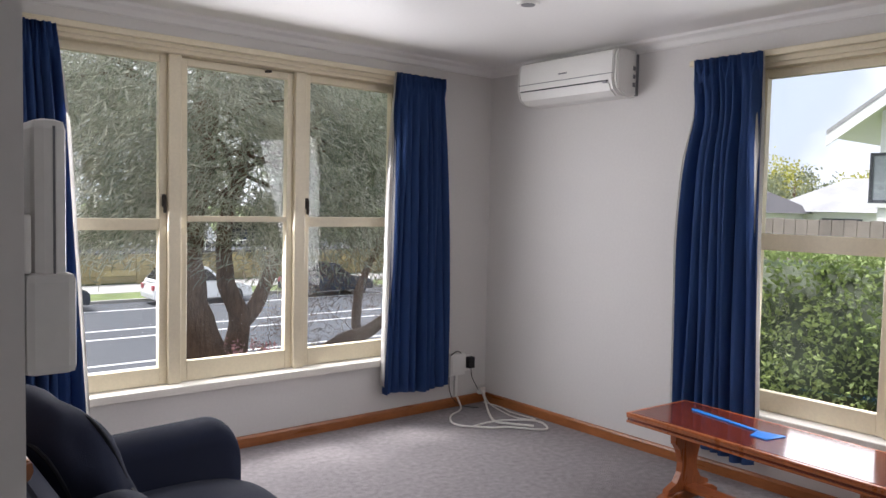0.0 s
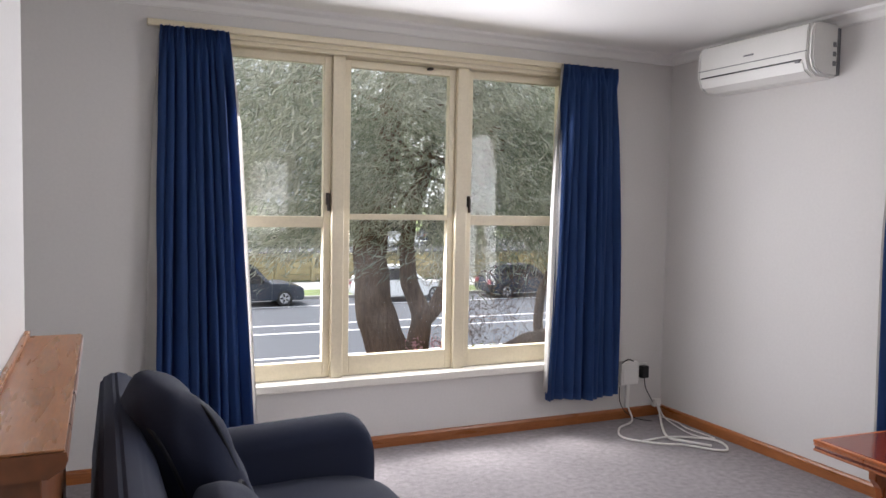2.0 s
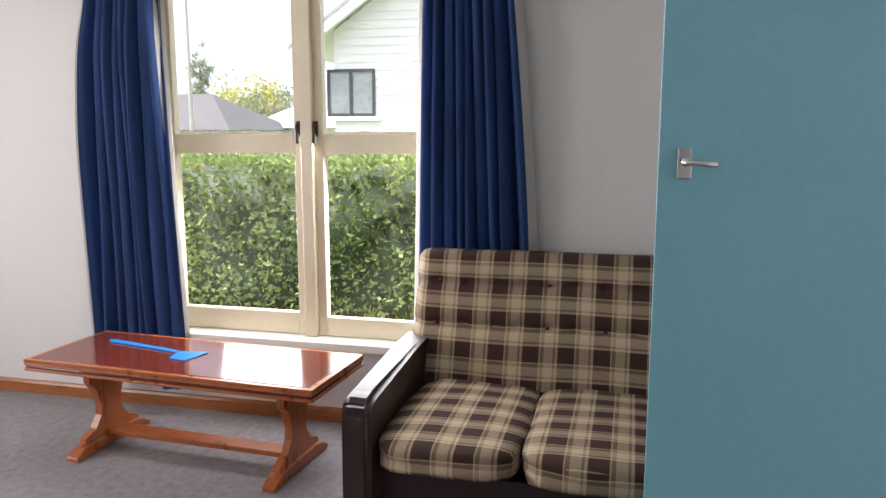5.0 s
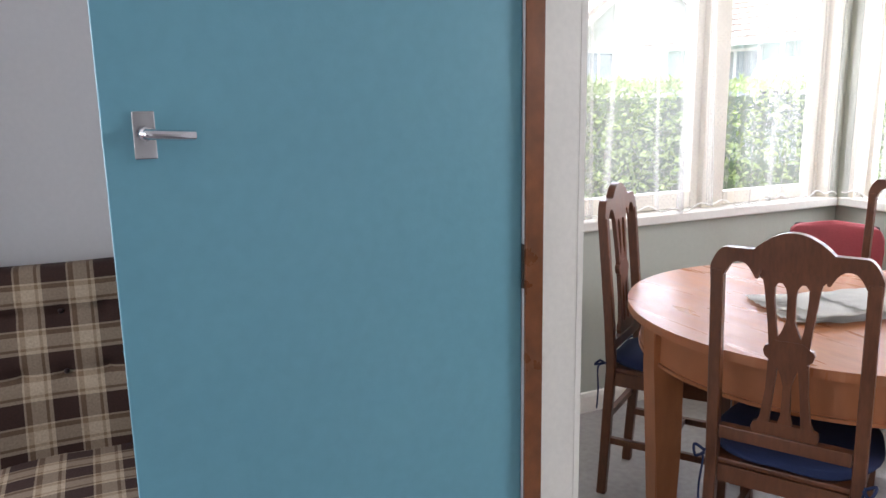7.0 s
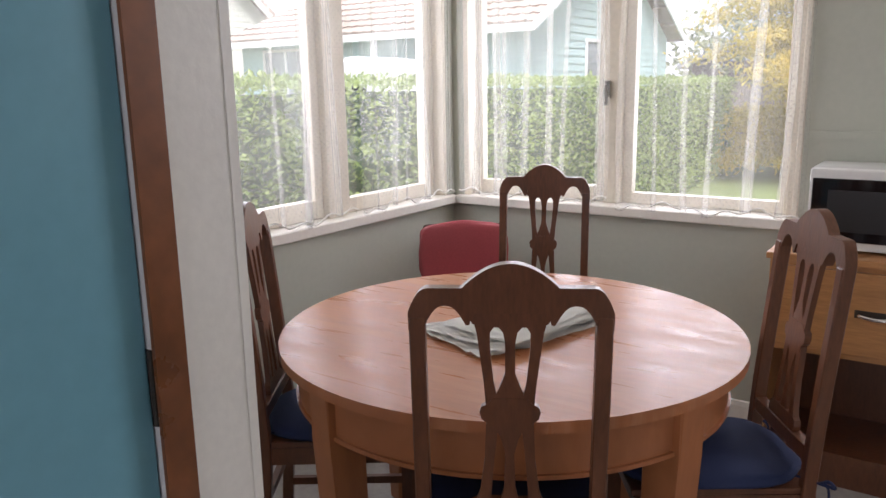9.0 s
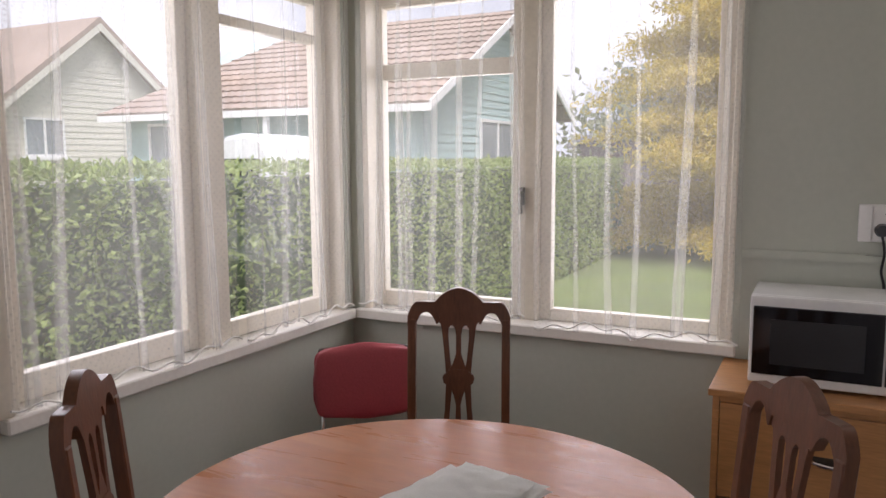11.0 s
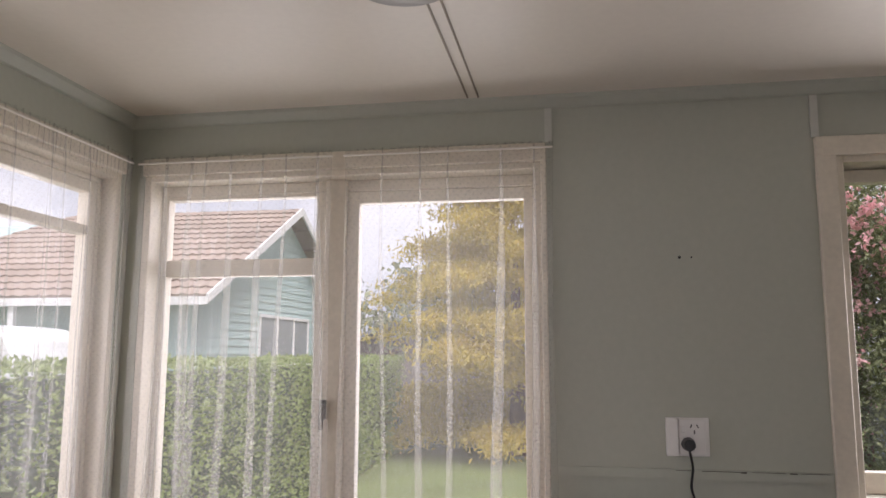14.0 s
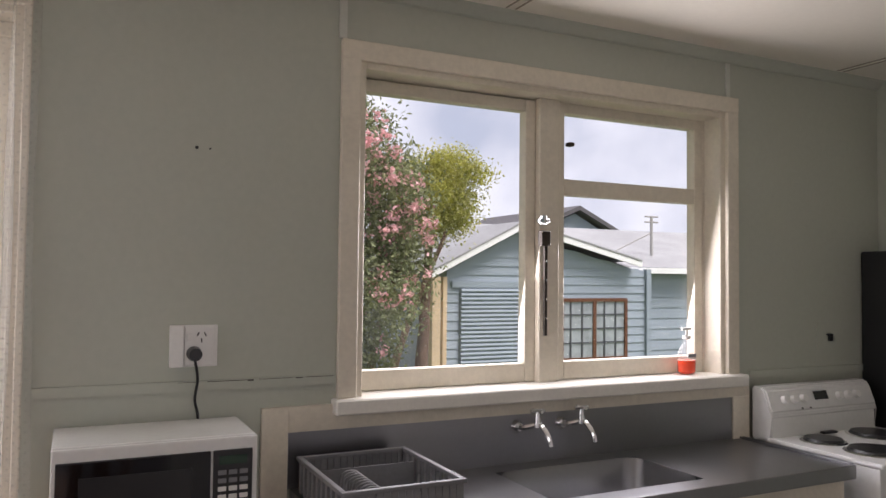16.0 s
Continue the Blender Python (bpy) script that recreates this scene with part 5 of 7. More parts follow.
def dining_chair():
    """A splat-back dining chair about the middle of its back, facing +y."""
    c = thing("dining_chair", (0, 0, 0), "dark wooden dining chair with pierced splat back", "dining chair", "chairs round the table")
    lean = lambda z: -0.10 * max(0, z - 0.45) ** 1.2 - 0.06 * max(0, 0.45 - z)
    W = 0.183
    for s in (-1, 1):
        bm = ribbon(bmesh.new(), [(z, s * (W - 0.010 * (z < 0.3)) - 0.016, s * (W - 0.010 * (z < 0.3)) + 0.016) for z in (0.0, 0.15, 0.30, 0.45, 0.60, 0.75, 0.90, 0.945)], -0.017, 0.015, lean)
        bmesh.ops.bevel(bm, geom=bm.edges[:], offset=0.003, segments=1, affect="EDGES")
        part("back_post", bm, OAKD, c)
        bm = ribbon(bmesh.new(), [(z, s * (0.19 - 0.018) - (0.013 + 0.007 * z / 0.43), s * (0.19 - 0.018) + 0.013 + 0.007 * z / 0.43) for z in (0, 0.2, 0.43)], 0.355, 0.39)
        part("front_leg", bm, OAKD, c)
        part("side_stretcher", B(s * 0.168 - 0.010, s * 0.168 + 0.010, 0.0, 0.365, 0.185, 0.207), OAKD, c)
        part("side_rail", prism(bmesh.new(), [(s * 0.178 - 0.012, 0.0), (s * 0.178 + 0.012, 0.0), (s * 0.172 + 0.012, 0.37), (s * 0.172 - 0.012, 0.37)], lambda p, q, d: (p, q, d), 0.395, 0.44), OAKD, c)
    # crest rail: rounded shoulders, dips, and a raised middle
    up, lo, xs = [], [], [-0.200 + 0.400 * i / 60 for i in range(61)]
    for x in xs:
        a = abs(x)
        sh = 0.998 - 0.045 * max(0, (a - 0.160) / 0.040) ** 2.2
        hump = 0.992 + 0.050 * math.cos(min(1, a / 0.098) * math.pi / 2) ** 0.8
        up.append(max(sh if a > 0.088 else 0, hump if a < 0.098 else 0))
        arch = 0.966 - 0.030 * abs((a - 0.127) / 0.036) ** 2.4
        lo.append(0.952 if a < 0.078 else (min(arch, 0.966) if a < 0.163 else 0.93 - 0.01 * (a > 0.19)))
        if 0.078 <= a < 0.163:
            lo[-1] = max(lo[-1], 0.93)
    bm = bmesh.new()
    col = [[bm.verts.new((x, y + lean(z), z)) for z in (q, p) for y in (-0.014, 0.012)] for x, p, q in zip(xs, up, lo)]
    for p, q in zip(col, col[1:]):
        for i, j in ((0, 1), (1, 3), (3, 2), (2, 0)):
            bm.faces.new((p[i], p[j], q[j], q[i]))
    bm.faces.new((col[0][0], col[0][1], col[0][3], col[0][2]))
    bm.faces.new((col[-1][0], col[-1][1], col[-1][3], col[-1][2]))
    smooth(part("crest_rail", bm, OAKD, c), 45)
    # pierced splat: lobed head, waisted plate, three upright slats above and below
    def cut(n, rows, d, lab="", parent=None):
        up = lambda z: 0.545 + (z - 0.545) * 0.215 / 0.175 if z < 0.72 else 0.76 + (z - 0.72) * 0.196 / 0.236
        return part(n, ribbon(bmesh.new(), [(up(z), p, q) for z, p, q in rows], -d, d, lean), OAKD, parent or c, lab)
    head = cut("splat_head", [(0.918, -0.060, 0.060), (0.926, -0.074, 0.074), (0.936, -0.080, 0.080), (0.946, -0.080, 0.080), (0.956, -0.074, 0.074)], 0.008)
    waist = cut("splat_waist", [(0.690, -0.044, 0.044), (0.702, -0.047, 0.047), (0.708, -0.058, 0.058), (0.720, -0.062, 0.062), (0.732, -0.058, 0.058), (0.738, -0.047, 0.047), (0.752, -0.036, 0.036)], 0.008)
    foot = cut("splat_foot", [(0.545, -0.080, 0.080), (0.556, -0.084, 0.084), (0.566, -0.080, 0.080), (0.572, -0.064, 0.064)], 0.008)
    for s in (-1, 1):
        cut("upper_slat", [(0.735, s * 0.036 - 0.013, s * 0.036 + 0.013), (0.79, s * 0.043 - 0.010, s * 0.043 + 0.010), (0.87, s * 0.051 - 0.011, s * 0.051 + 0.011), (0.905, s * 0.053 - 0.013, s * 0.053 + 0.013), (0.922, s * 0.050 - 0.020, s * 0.050 + 0.020)], 0.007, "", head)
        cut("lower_slat", [(0.558, s * 0.058 - 0.017, s * 0.058 + 0.017), (0.585, s * 0.050 - 0.012, s * 0.050 + 0.012), (0.64, s * 0.042 - 0.010, s * 0.042 + 0.010), (0.70, s * 0.036 - 0.013, s * 0.036 + 0.013)], 0.007, "", foot)
    cut("upper_slat", [(0.735, -0.040, 0.040), (0.775, -0.022, 0.022), (0.81, -0.010, 0.010), (0.88, -0.010, 0.010), (0.905, -0.014, 0.014), (0.922, -0.026, 0.026)], 0.0065, "", head)
    cut("lower_slat", [(0.558, -0.022, 0.022), (0.59, -0.012, 0.012), (0.65, -0.009, 0.009), (0.675, -0.018, 0.018), (0.70, -0.034, 0.034)], 0.0065, "", foot)
    part("lower_rail", B(-0.165, 0.165, -0.016 + lean(0.53), 0.012 + lean(0.53), 0.512, 0.546, bevel=0.003), OAKD, c)
    part("back_rail", B(-0.165, 0.165, -0.012, 0.012, 0.395, 0.44), OAKD, c)
    part("front_rail", B(-0.165, 0.165, 0.36, 0.384, 0.395, 0.44), OAKD, c)
    part("stretcher", B(-0.16, 0.16, 0.17, 0.19, 0.187, 0.205), OAKD, c)
    part("stretcher", B(-0.165, 0.165, -0.030, -0.012, 0.26, 0.282), OAKD, c)
    part("seat", B(-0.188, 0.188, -0.006, 0.40, 0.4405, 0.455, bevel=0.004), OAKD, c)
    pad = smooth(part("seat_pad", puff(bmesh.new(), (0, 0.20, 0.474), (0.182, 0.19, 0.019), 0.5, 9, None, 2.0, 5), CUSH, c, "thin navy tie-on seat pad"), 70)
    for s in (-1, 1):
        part("tie", T(curve_pts([(s * 0.165, 0.02, 0.475), (s * 0.200, -0.02, 0.470), (s * 0.196, -0.045, 0.45), (s * 0.205, -0.04, 0.38), (s * 0.200, -0.045, 0.31)]), 0.003, 5), CUSH, pad)
        part("bow", T(curve_pts([(s * 0.200, -0.02, 0.47), (s * 0.225, -0.03, 0.485), (s * 0.215, -0.05, 0.465), (s * 0.197, -0.03, 0.468)]), 0.004, 5), CUSH, pad)
    return c


chair = dining_chair()


def seat_at(ob, x, y, fx, fy, tall=1.012):
    return Matrix.Translation((x, y, KF)) @ Matrix.Rotation(math.atan2(fy, fx) - math.pi / 2, 4, "Z") @ Matrix.Diagonal((0.92, 1, tall, 1))


FIRST = (-1.414, -5.852, 0.50, -0.866)
chair.matrix_basis = seat_at(chair, *FIRST, 1.037)
for k, (x, y, fx, fy) in enumerate(((-0.80, -7.19, -0.35, 0.937), (-0.553, -6.05, -0.825, -0.565), (-1.775, -6.56, 0.83, 0.56))):
    o = copy_thing(chair, seat_at(chair, x, y, fx, fy))
    tagged(o, ("dark dining chair standing before the corner window", "dark dining chair turned sideways beside the wall", "dark dining chair with navy pad near the dresser")[k])


def red_chair():
    m = Matrix.Translation((-0.30, -7.42, KF)) @ Matrix.Rotation(math.atan2(0.80, -0.60) - math.pi / 2, 4, "Z")
    c = thing("kitchen_chair", (-0.30, -7.42, KF), "red vinyl kitchen chair in the window corner", "chair")

    def p(n, bm, mt, lab="", ang=50):
        bm.transform(m)
        return smooth(part(n, bm, mt, c, lab), ang)
    bm = puff(bmesh.new(), (0, -0.02, 0.655), (0.185, 0.020, 0.120), 0.2, 11, None, 1.0, 11)
    for v in bm.verts:
        v.co.y -= 0.18 * (v.co.z - 0.5) + 0.25 * v.co.x ** 2 * -1
    p("backrest", bm, REDV, "padded red vinyl back")
    p("seat", puff(bmesh.new(), (0, 0.20, 0.45), (0.19, 0.19, 0.03), 0.3, 8, None, 4.0, 5), REDV, "padded red vinyl seat")
    for s in (-1, 1):
        p("frame_tube", T(curve_pts([(s * 0.17, -0.085, 0.765), (s * 0.17, -0.06, 0.62), (s * 0.17, 0.0, 0.44), (s * 0.18, -0.02, 0.2), (s * 0.19, -0.06, 0.0)]), 0.011), CHROME)
        p("front_leg", T([(s * 0.16, 0.34, 0.43), (s * 0.18, 0.38, 0.0)], 0.011), CHROME)
    p("top_tube", T(curve_pts([(-0.17, -0.085, 0.765), (-0.14, -0.09, 0.775), (0.14, -0.09, 0.775), (0.17, -0.085, 0.765)]), 0.009), BRASSD)


red_chair()


def dresser():
    d = thing("dresser", (-1.9, -7.6, KF), "honey-coloured wooden dresser with one wide drawer", "dresser")
    x0, x1, y0 = -2.195, -1.565, -7.40
    part("top", B(x0 - 0.01, x1 + 0.012, KY + 0.001, y0 + 0.015, 0.762, 0.785, bevel=0.004), DRESS, d)
    for a, b in ((x1 - 0.02, x1), (x0, x0 + 0.02)):
        part("side_panel", B(a, b, KY + 0.001, y0, KF, 0.7615, bevel=0.002), DRESS, d)
    part("back_panel", B(x0 + 0.021, x1 - 0.021, KY + 0.002, KY + 0.012, KF + 0.06, 0.76), OAKD, d)
    part("shelf", B(x0 + 0.021, x1 - 0.021, KY + 0.013, y0 - 0.01, 0.44, 0.458), DRESS, d)
    part("plinth", B(x0 + 0.021, x1 - 0.021, KY + 0.013, y0 - 0.02, KF, 0.09), OAKD, d)
    w = part("drawer", B(x0 + 0.023, x1 - 0.023, y0 - 0.30, y0 + 0.004, 0.462, 0.742, bevel=0.003), DRESS, d)
    part("rail", B(x0 + 0.021, x1 - 0.021, y0 - 0.04, y0 - 0.003, 0.744, 0.761), DRESS, d)
    h = part("handle", T(curve_pts([(-1.95, y0 + 0.006, 0.605), (-1.945, y0 + 0.024, 0.602), (-1.90, y0 + 0.030, 0.598), (-1.855, y0 + 0.024, 0.602), (-1.85, y0 + 0.006, 0.605)]), 0.006), CHROME, w, "aged chrome drawer pull")
    part("handle_plate", B(-1.965, -1.835, y0 + 0.0045, y0 + 0.008, 0.592, 0.618, bevel=0.001), BRASSD, h)


dresser()


def microwave():
    d = thing("microwave", (-1.9, -7.6, 0.785), "white microwave oven with a black door", "microwave")
    x0, x1, y0, y1, z0, z1 = -2.135, -1.655, -7.772, -7.485, 0.787, 1.066
    part("casing", B(x0, x1, y0, y1 - 0.022, z0 + 0.008, z1, bevel=0.006), WHITEE, d)
    part("fascia", B(x0, x1, y1 - 0.0215, y1, z0 + 0.008, z1 - 0.001, bevel=0.006), WHITEE, d)
    door = part("door", B(x0 + 0.118, x1 - 0.010, y1 - 0.004, y1 + 0.006, z0 + 0.036, z1 - 0.032, bevel=0.003), BLACKG, d, "black glass door")
    part("door_window", B(x0 + 0.165, x1 - 0.06, y1 + 0.0055, y1 + 0.0072, z0 + 0.07, z1 - 0.07), BLACKP, door)
    pan = part("control_panel", B(x0 + 0.014, x0 + 0.112, y1 - 0.004, y1 + 0.006, z0 + 0.036, z1 - 0.032, bevel=0.002), BLACKP, d)
    part("display", B(x0 + 0.028, x0 + 0.098, y1 + 0.0055, y1 + 0.0068, z1 - 0.068, z1 - 0.046), mat("dim green display", (0.02, 0.05, 0.03), 0.2, 0.1), pan)
    for r in range(6):
        for k in range(3):
            cx, cz = x0 + 0.036 + 0.027 * k, z1 - 0.088 - 0.0205 * r
            part("button", B(cx - 0.0105, cx + 0.0105, y1 + 0.0055, y1 + 0.0075, cz - 0.006, cz + 0.006, bevel=0.002), GREYP if r < 2 else WHITEP, pan)
    for x in (x0 + 0.04, x1 - 0.04):
        for y in (y0 + 0.04, y1 - 0.04):
            part("foot", B(x - 0.012, x + 0.012, y - 0.012, y + 0.012, z0 - 0.002, z0 + 0.009), BLACKP, d)


microwave()
ob = thing("wall_socket", (-2.016, KY, 1.22), "white double wall socket with a black plug", "socket")
part("backing", B(-2.078, -1.944, KY + 0.0005, KY + 0.012, 1.213, 1.334, bevel=0.003), WHITEP, ob)
part("mount_box", B(-1.981, -1.944, KY + 0.012, KY + 0.024, 1.214, 1.333, bevel=0.002), WHITEP, ob)
pl = part("plate", B(-2.064, -1.984, KY + 0.0115, KY + 0.020, 1.218, 1.329, bevel=0.003), WHITEP, ob)
for z in (1.245, 1.30):
    part("switch", B(-2.004, -1.990, KY + 0.0195, KY + 0.025, z - 0.012, z + 0.012, bevel=0.002), WHITEP, pl)
for dx, dz, a in ((-0.010, 0.0, 25), (0.010, 0.0, -25), (0.0, -0.018, 0)):
    bm = B(-0.0018, 0.0018, 0, 0.0015, -0.006, 0.006)
    bm.transform(Matrix.Translation((-2.031 + dx, KY + 0.0195, 1.308 + dz)) @ Matrix.Rotation(radians(a), 4, "Y"))
    part("pin_hole", bm, BLACKP, pl)
ob = thing("plug", (-2.006, KY, 1.25), "round black plug with its cord", "plug")
bm = disc(bmesh.new(), (0, 0), 0.022, 0, 0.035, 24, 0.018)
bm.transform(Matrix.Translation((-2.011, KY + 0.0205, 1.252)) @ Matrix.Rotation(radians(-90), 4, "X"))
smooth(part("head", bm, BLACKP, ob), 30)
part("cord", T(curve_pts([(-2.011, KY + 0.035, 1.24), (-2.021, KY + 0.03, 1.18), (-2.016, KY + 0.018, 1.12), (-2.026, KY + 0.015, 1.07), (-2.026, KY + 0.012, 0.98)]), 0.004), BLACKP, ob)
for k, (x, z, r) in enumerate(((-2.008, 1.853, 0.005), (-2.046, 1.852, 0.003))):
    bm = tube(bmesh.new(), [(x, KY + 0.0003, z), (x, KY + 0.006, z)], r)
    tagged(part("nail", bm, BLACKP), "small dark nail in the wall", "nail", "nails in the wall")
ob = tagged(part("wall_hook", boxes((-4.742, -4.73, KY, KY + 0.02, 1.215, 1.245), (-4.742, -4.715, KY + 0.008, KY + 0.02, 1.240, 1.247)), BLACKP), "small dark metal hook on the wall", "hook")
setting("trim_patch", B(-4.79, -4.66, KY, KY + 0.004, 1.175, 1.30), KWALL, "painted blank cover plate")

# sink bench
BZ = 0.832
setting("trim_splash_left", boxes((-2.29, -2.21, KY, KY + 0.02, KF, 1.08), (-4.225, -2.2905, KY, KY + 0.019, 1.003, 1.08), (-4.225, -4.135, KY, KY + 0.02, KF, 1.0025)), KCREAM, "cream painted boards framing the splashback")
ob = thing("sink_bench", (-3.2, -7.55, KF), "stainless steel sink bench with upstand", "sink bench")
part("splashback", B(-4.134, -2.291, KY + 0.0005, KY + 0.012, BZ, 1.002), STEEL, ob)
for a in ((-4.17, -3.56, -7.285, KY + 0.0125), (-2.97, -2.30, -7.285, KY + 0.0125), (-3.5598, -2.9702, KY + 0.0125, -7.70), (-3.5598, -2.9702, -7.36, -7.285)):
    part("worktop_panel", boxes((*a, BZ - 0.022, BZ)), STEEL, ob)
part("front_edge", B(-4.185, -2.29, -7.2845, -7.268, BZ - 0.045, BZ + 0.004, bevel=0.004), STEEL, ob)
part("end_edge", B(-4.1855, -4.1705, -7.284, KY + 0.013, BZ - 0.045, BZ + 0.006, bevel=0.003), STEEL, ob)
bm = bmesh.new()
for ins, z in ((0.0, BZ - 0.001), (0.012, BZ - 0.03), (0.03, BZ - 0.15), (0.08, BZ - 0.165)):
    x0, x1, y0, y1, r = -3.56 + ins, -2.97 - ins, -7.70 + ins, -7.36 - ins, 0.06
    for cx, cy, a0 in ((x1 - r, y1 - r, 0), (x0 + r, y1 - r, 90), (x0 + r, y0 + r, 180), (x1 - r, y0 + r, 270)):
        for k in range(6):
            a = radians(a0 + 18 * k)
            bm.verts.new((cx + r * math.cos(a), cy + r * math.sin(a), z))
bm.verts.ensure_lookup_table()
for lv in range(3):
    for k in range(24):
        bm.faces.new((bm.verts[lv * 24 + k], bm.verts[lv * 24 + (k + 1) % 24], bm.verts[lv * 24 + 24 + (k + 1) % 24], bm.verts[lv * 24 + 24 + k]))
bm.faces.new(bm.verts[72:96])
smooth(part("bowl", bm, STEEL, ob), 50)
part("cupboard", boxes((-4.16, -2.31, KY + 0.02, -7.32, KF, BZ - 0.18), (-4.16, -2.31, -7.319, -7.30, KF, BZ - 0.024)), KCREAM, ob)
for x in (-3.15, -3.335):
    t = thing("tap", (x, KY + 0.012, 0.97), "chrome wall-mounted sink tap", "tap", "sink taps")
    z = 0.985
    bm = disc(bmesh.new(), (0, 0), 0.024, 0, 0.014, 20, 0.016)
    bm.transform(Matrix.Translation((x + 0.045, KY + 0.012, z - 0.025)) @ Matrix.Rotation(radians(-90), 4, "X"))
    smooth(part("flange", bm, CHROME, t), 30)
    smooth(part("spout", T(curve_pts([(x + 0.045, KY + 0.02, z - 0.025), (x + 0.035, KY + 0.055, z - 0.022), (x, KY + 0.075, z - 0.012), (x - 0.005, KY + 0.10, z - 0.018), (x - 0.010, KY + 0.13, z - 0.045), (x - 0.012, KY + 0.14, z - 0.075)]), 0.0095), CHROME, t))
    smooth(part("stem", T([(x, KY + 0.075, z - 0.02), (x, KY + 0.075, z + 0.01), (x, KY + 0.075, z + 0.032)], [0.014, 0.011, 0.007], 12), CHROME, t))
    smooth(part("cross_handle", tube(T([(x - 0.028, KY + 0.075, z + 0.036), (x + 0.028, KY + 0.075, z + 0.036)], 0.006), [(x, KY + 0.047, z + 0.036), (x, KY + 0.103, z + 0.036)], 0.006), CHROME, t))


def dish_rack():
    """A grey plastic rack with slotted sides, a plate comb and a cutlery bay."""
    d = thing("dish_rack", (-2.475, -7.50, BZ), "grey plastic dish rack on the sink bench", "dish rack")
    x0, x1, y0, y1, z0, z1 = -2.650, -2.300, -7.715, -7.290, BZ + 0.002, BZ + 0.113
    part("tray", B(x0 + 0.02, x1 - 0.02, y0 + 0.02, y1 - 0.02, z0, z0 + 0.008), GREYP, d)
    rimw = 0.016
    for n, a in (("rim", (x0, x1, y0, y0 + rimw)), ("rim", (x0, x1, y1 - rimw, y1)), ("rim", (x0, x0 + rimw, y0 + rimw, y1 - rimw)), ("rim", (x1 - rimw, x1, y0 + rimw, y1 - rimw))):
        part(n, B(*a, z1 - 0.012, z1, bevel=0.003), GREYP, d)
    for y, o in ((y0 + 0.006, 0), (y1 - 0.010, 0)):
        for k in range(16):
            x = x0 + 0.02 + k * (x1 - x0 - 0.04) / 15
            part("side_bar", B(x - 0.009, x + 0.009, y, y + 0.004, z0 + 0.008, z1 - 0.012), GREYP, d)
    for x in (x0 + 0.006, x1 - 0.010):
        for k in range(10):
            y = y0 + 0.02 + k * (y1 - y0 - 0.04) / 9
            part("side_bar", B(x, x + 0.004, y - 0.009, y + 0.009, z0 + 0.008, z1 - 0.012), GREYP, d)
    part("divider", B(x0 + 0.02, x1 - 0.02, -7.60, -7.596, z0 + 0.008, z1 - 0.02), GREYP, d)
    for k in range(11):
        y = -7.575 + k * 0.023
        part("plate_bar", T(curve_pts([(x0 + 0.20, y, z0 + 0.01), (x0 + 0.205, y, z0 + 0.08), (x0 + 0.255, y, z0 + 0.08), (x0 + 0.26, y, z0 + 0.01)], 4), 0.004, 6), GREYP, d)


dish_rack()


def soap():
    d = thing("soap_bottle", (-3.945, KY - 0.045, 1.098), "clear pump bottle of orange-red soap on the sill", "soap bottle")
    c, z = (-3.945, KY - 0.045), 1.098
    prof = [(0.030, 0.0), (0.040, 0.008), (0.042, 0.05), (0.040, 0.075), (0.034, 0.10), (0.018, 0.122), (0.013, 0.130), (0.013, 0.140)]

    def lathe(pr, sq=0.75):
        bm = bmesh.new()
        n = 24
        rg = [[bm.verts.new((c[0] + r * math.cos(2 * math.pi * k / n), c[1] + sq * r * math.sin(2 * math.pi * k / n), z + h)) for k in range(n)] for r, h in pr]
        for a, b in zip(rg, rg[1:]):
            for k in range(n):
                bm.faces.new((a[k], a[(k + 1) % n], b[(k + 1) % n], b[k]))
        bm.faces.new(rg[0])
        bm.faces.new(rg[-1])
        return bm
    smooth(part("bottle", lathe(prof), glass_mat("clear bottle plastic", 0.1, 0.6), d))
    smooth(part("soap", lathe([(0.028, 0.003), (0.038, 0.010), (0.0395, 0.05), (0.0395, 0.056)]), SOAP, d, "orange-red liquid soap"))
    part("label_bar", B(-3.965, -3.925, KY - 0.016, KY - 0.0125, z + 0.070, z + 0.084), GREYP, d)
    p = smooth(part("pump", lathe([(0.015, 0.141), (0.016, 0.155), (0.006, 0.157), (0.005, 0.180)], 1.0), WHITEP, d))
    part("nozzle", B(-3.965, -3.918, KY - 0.052, KY - 0.038, z + 0.178, z + 0.188, bevel=0.003), WHITEP, p)


soap()


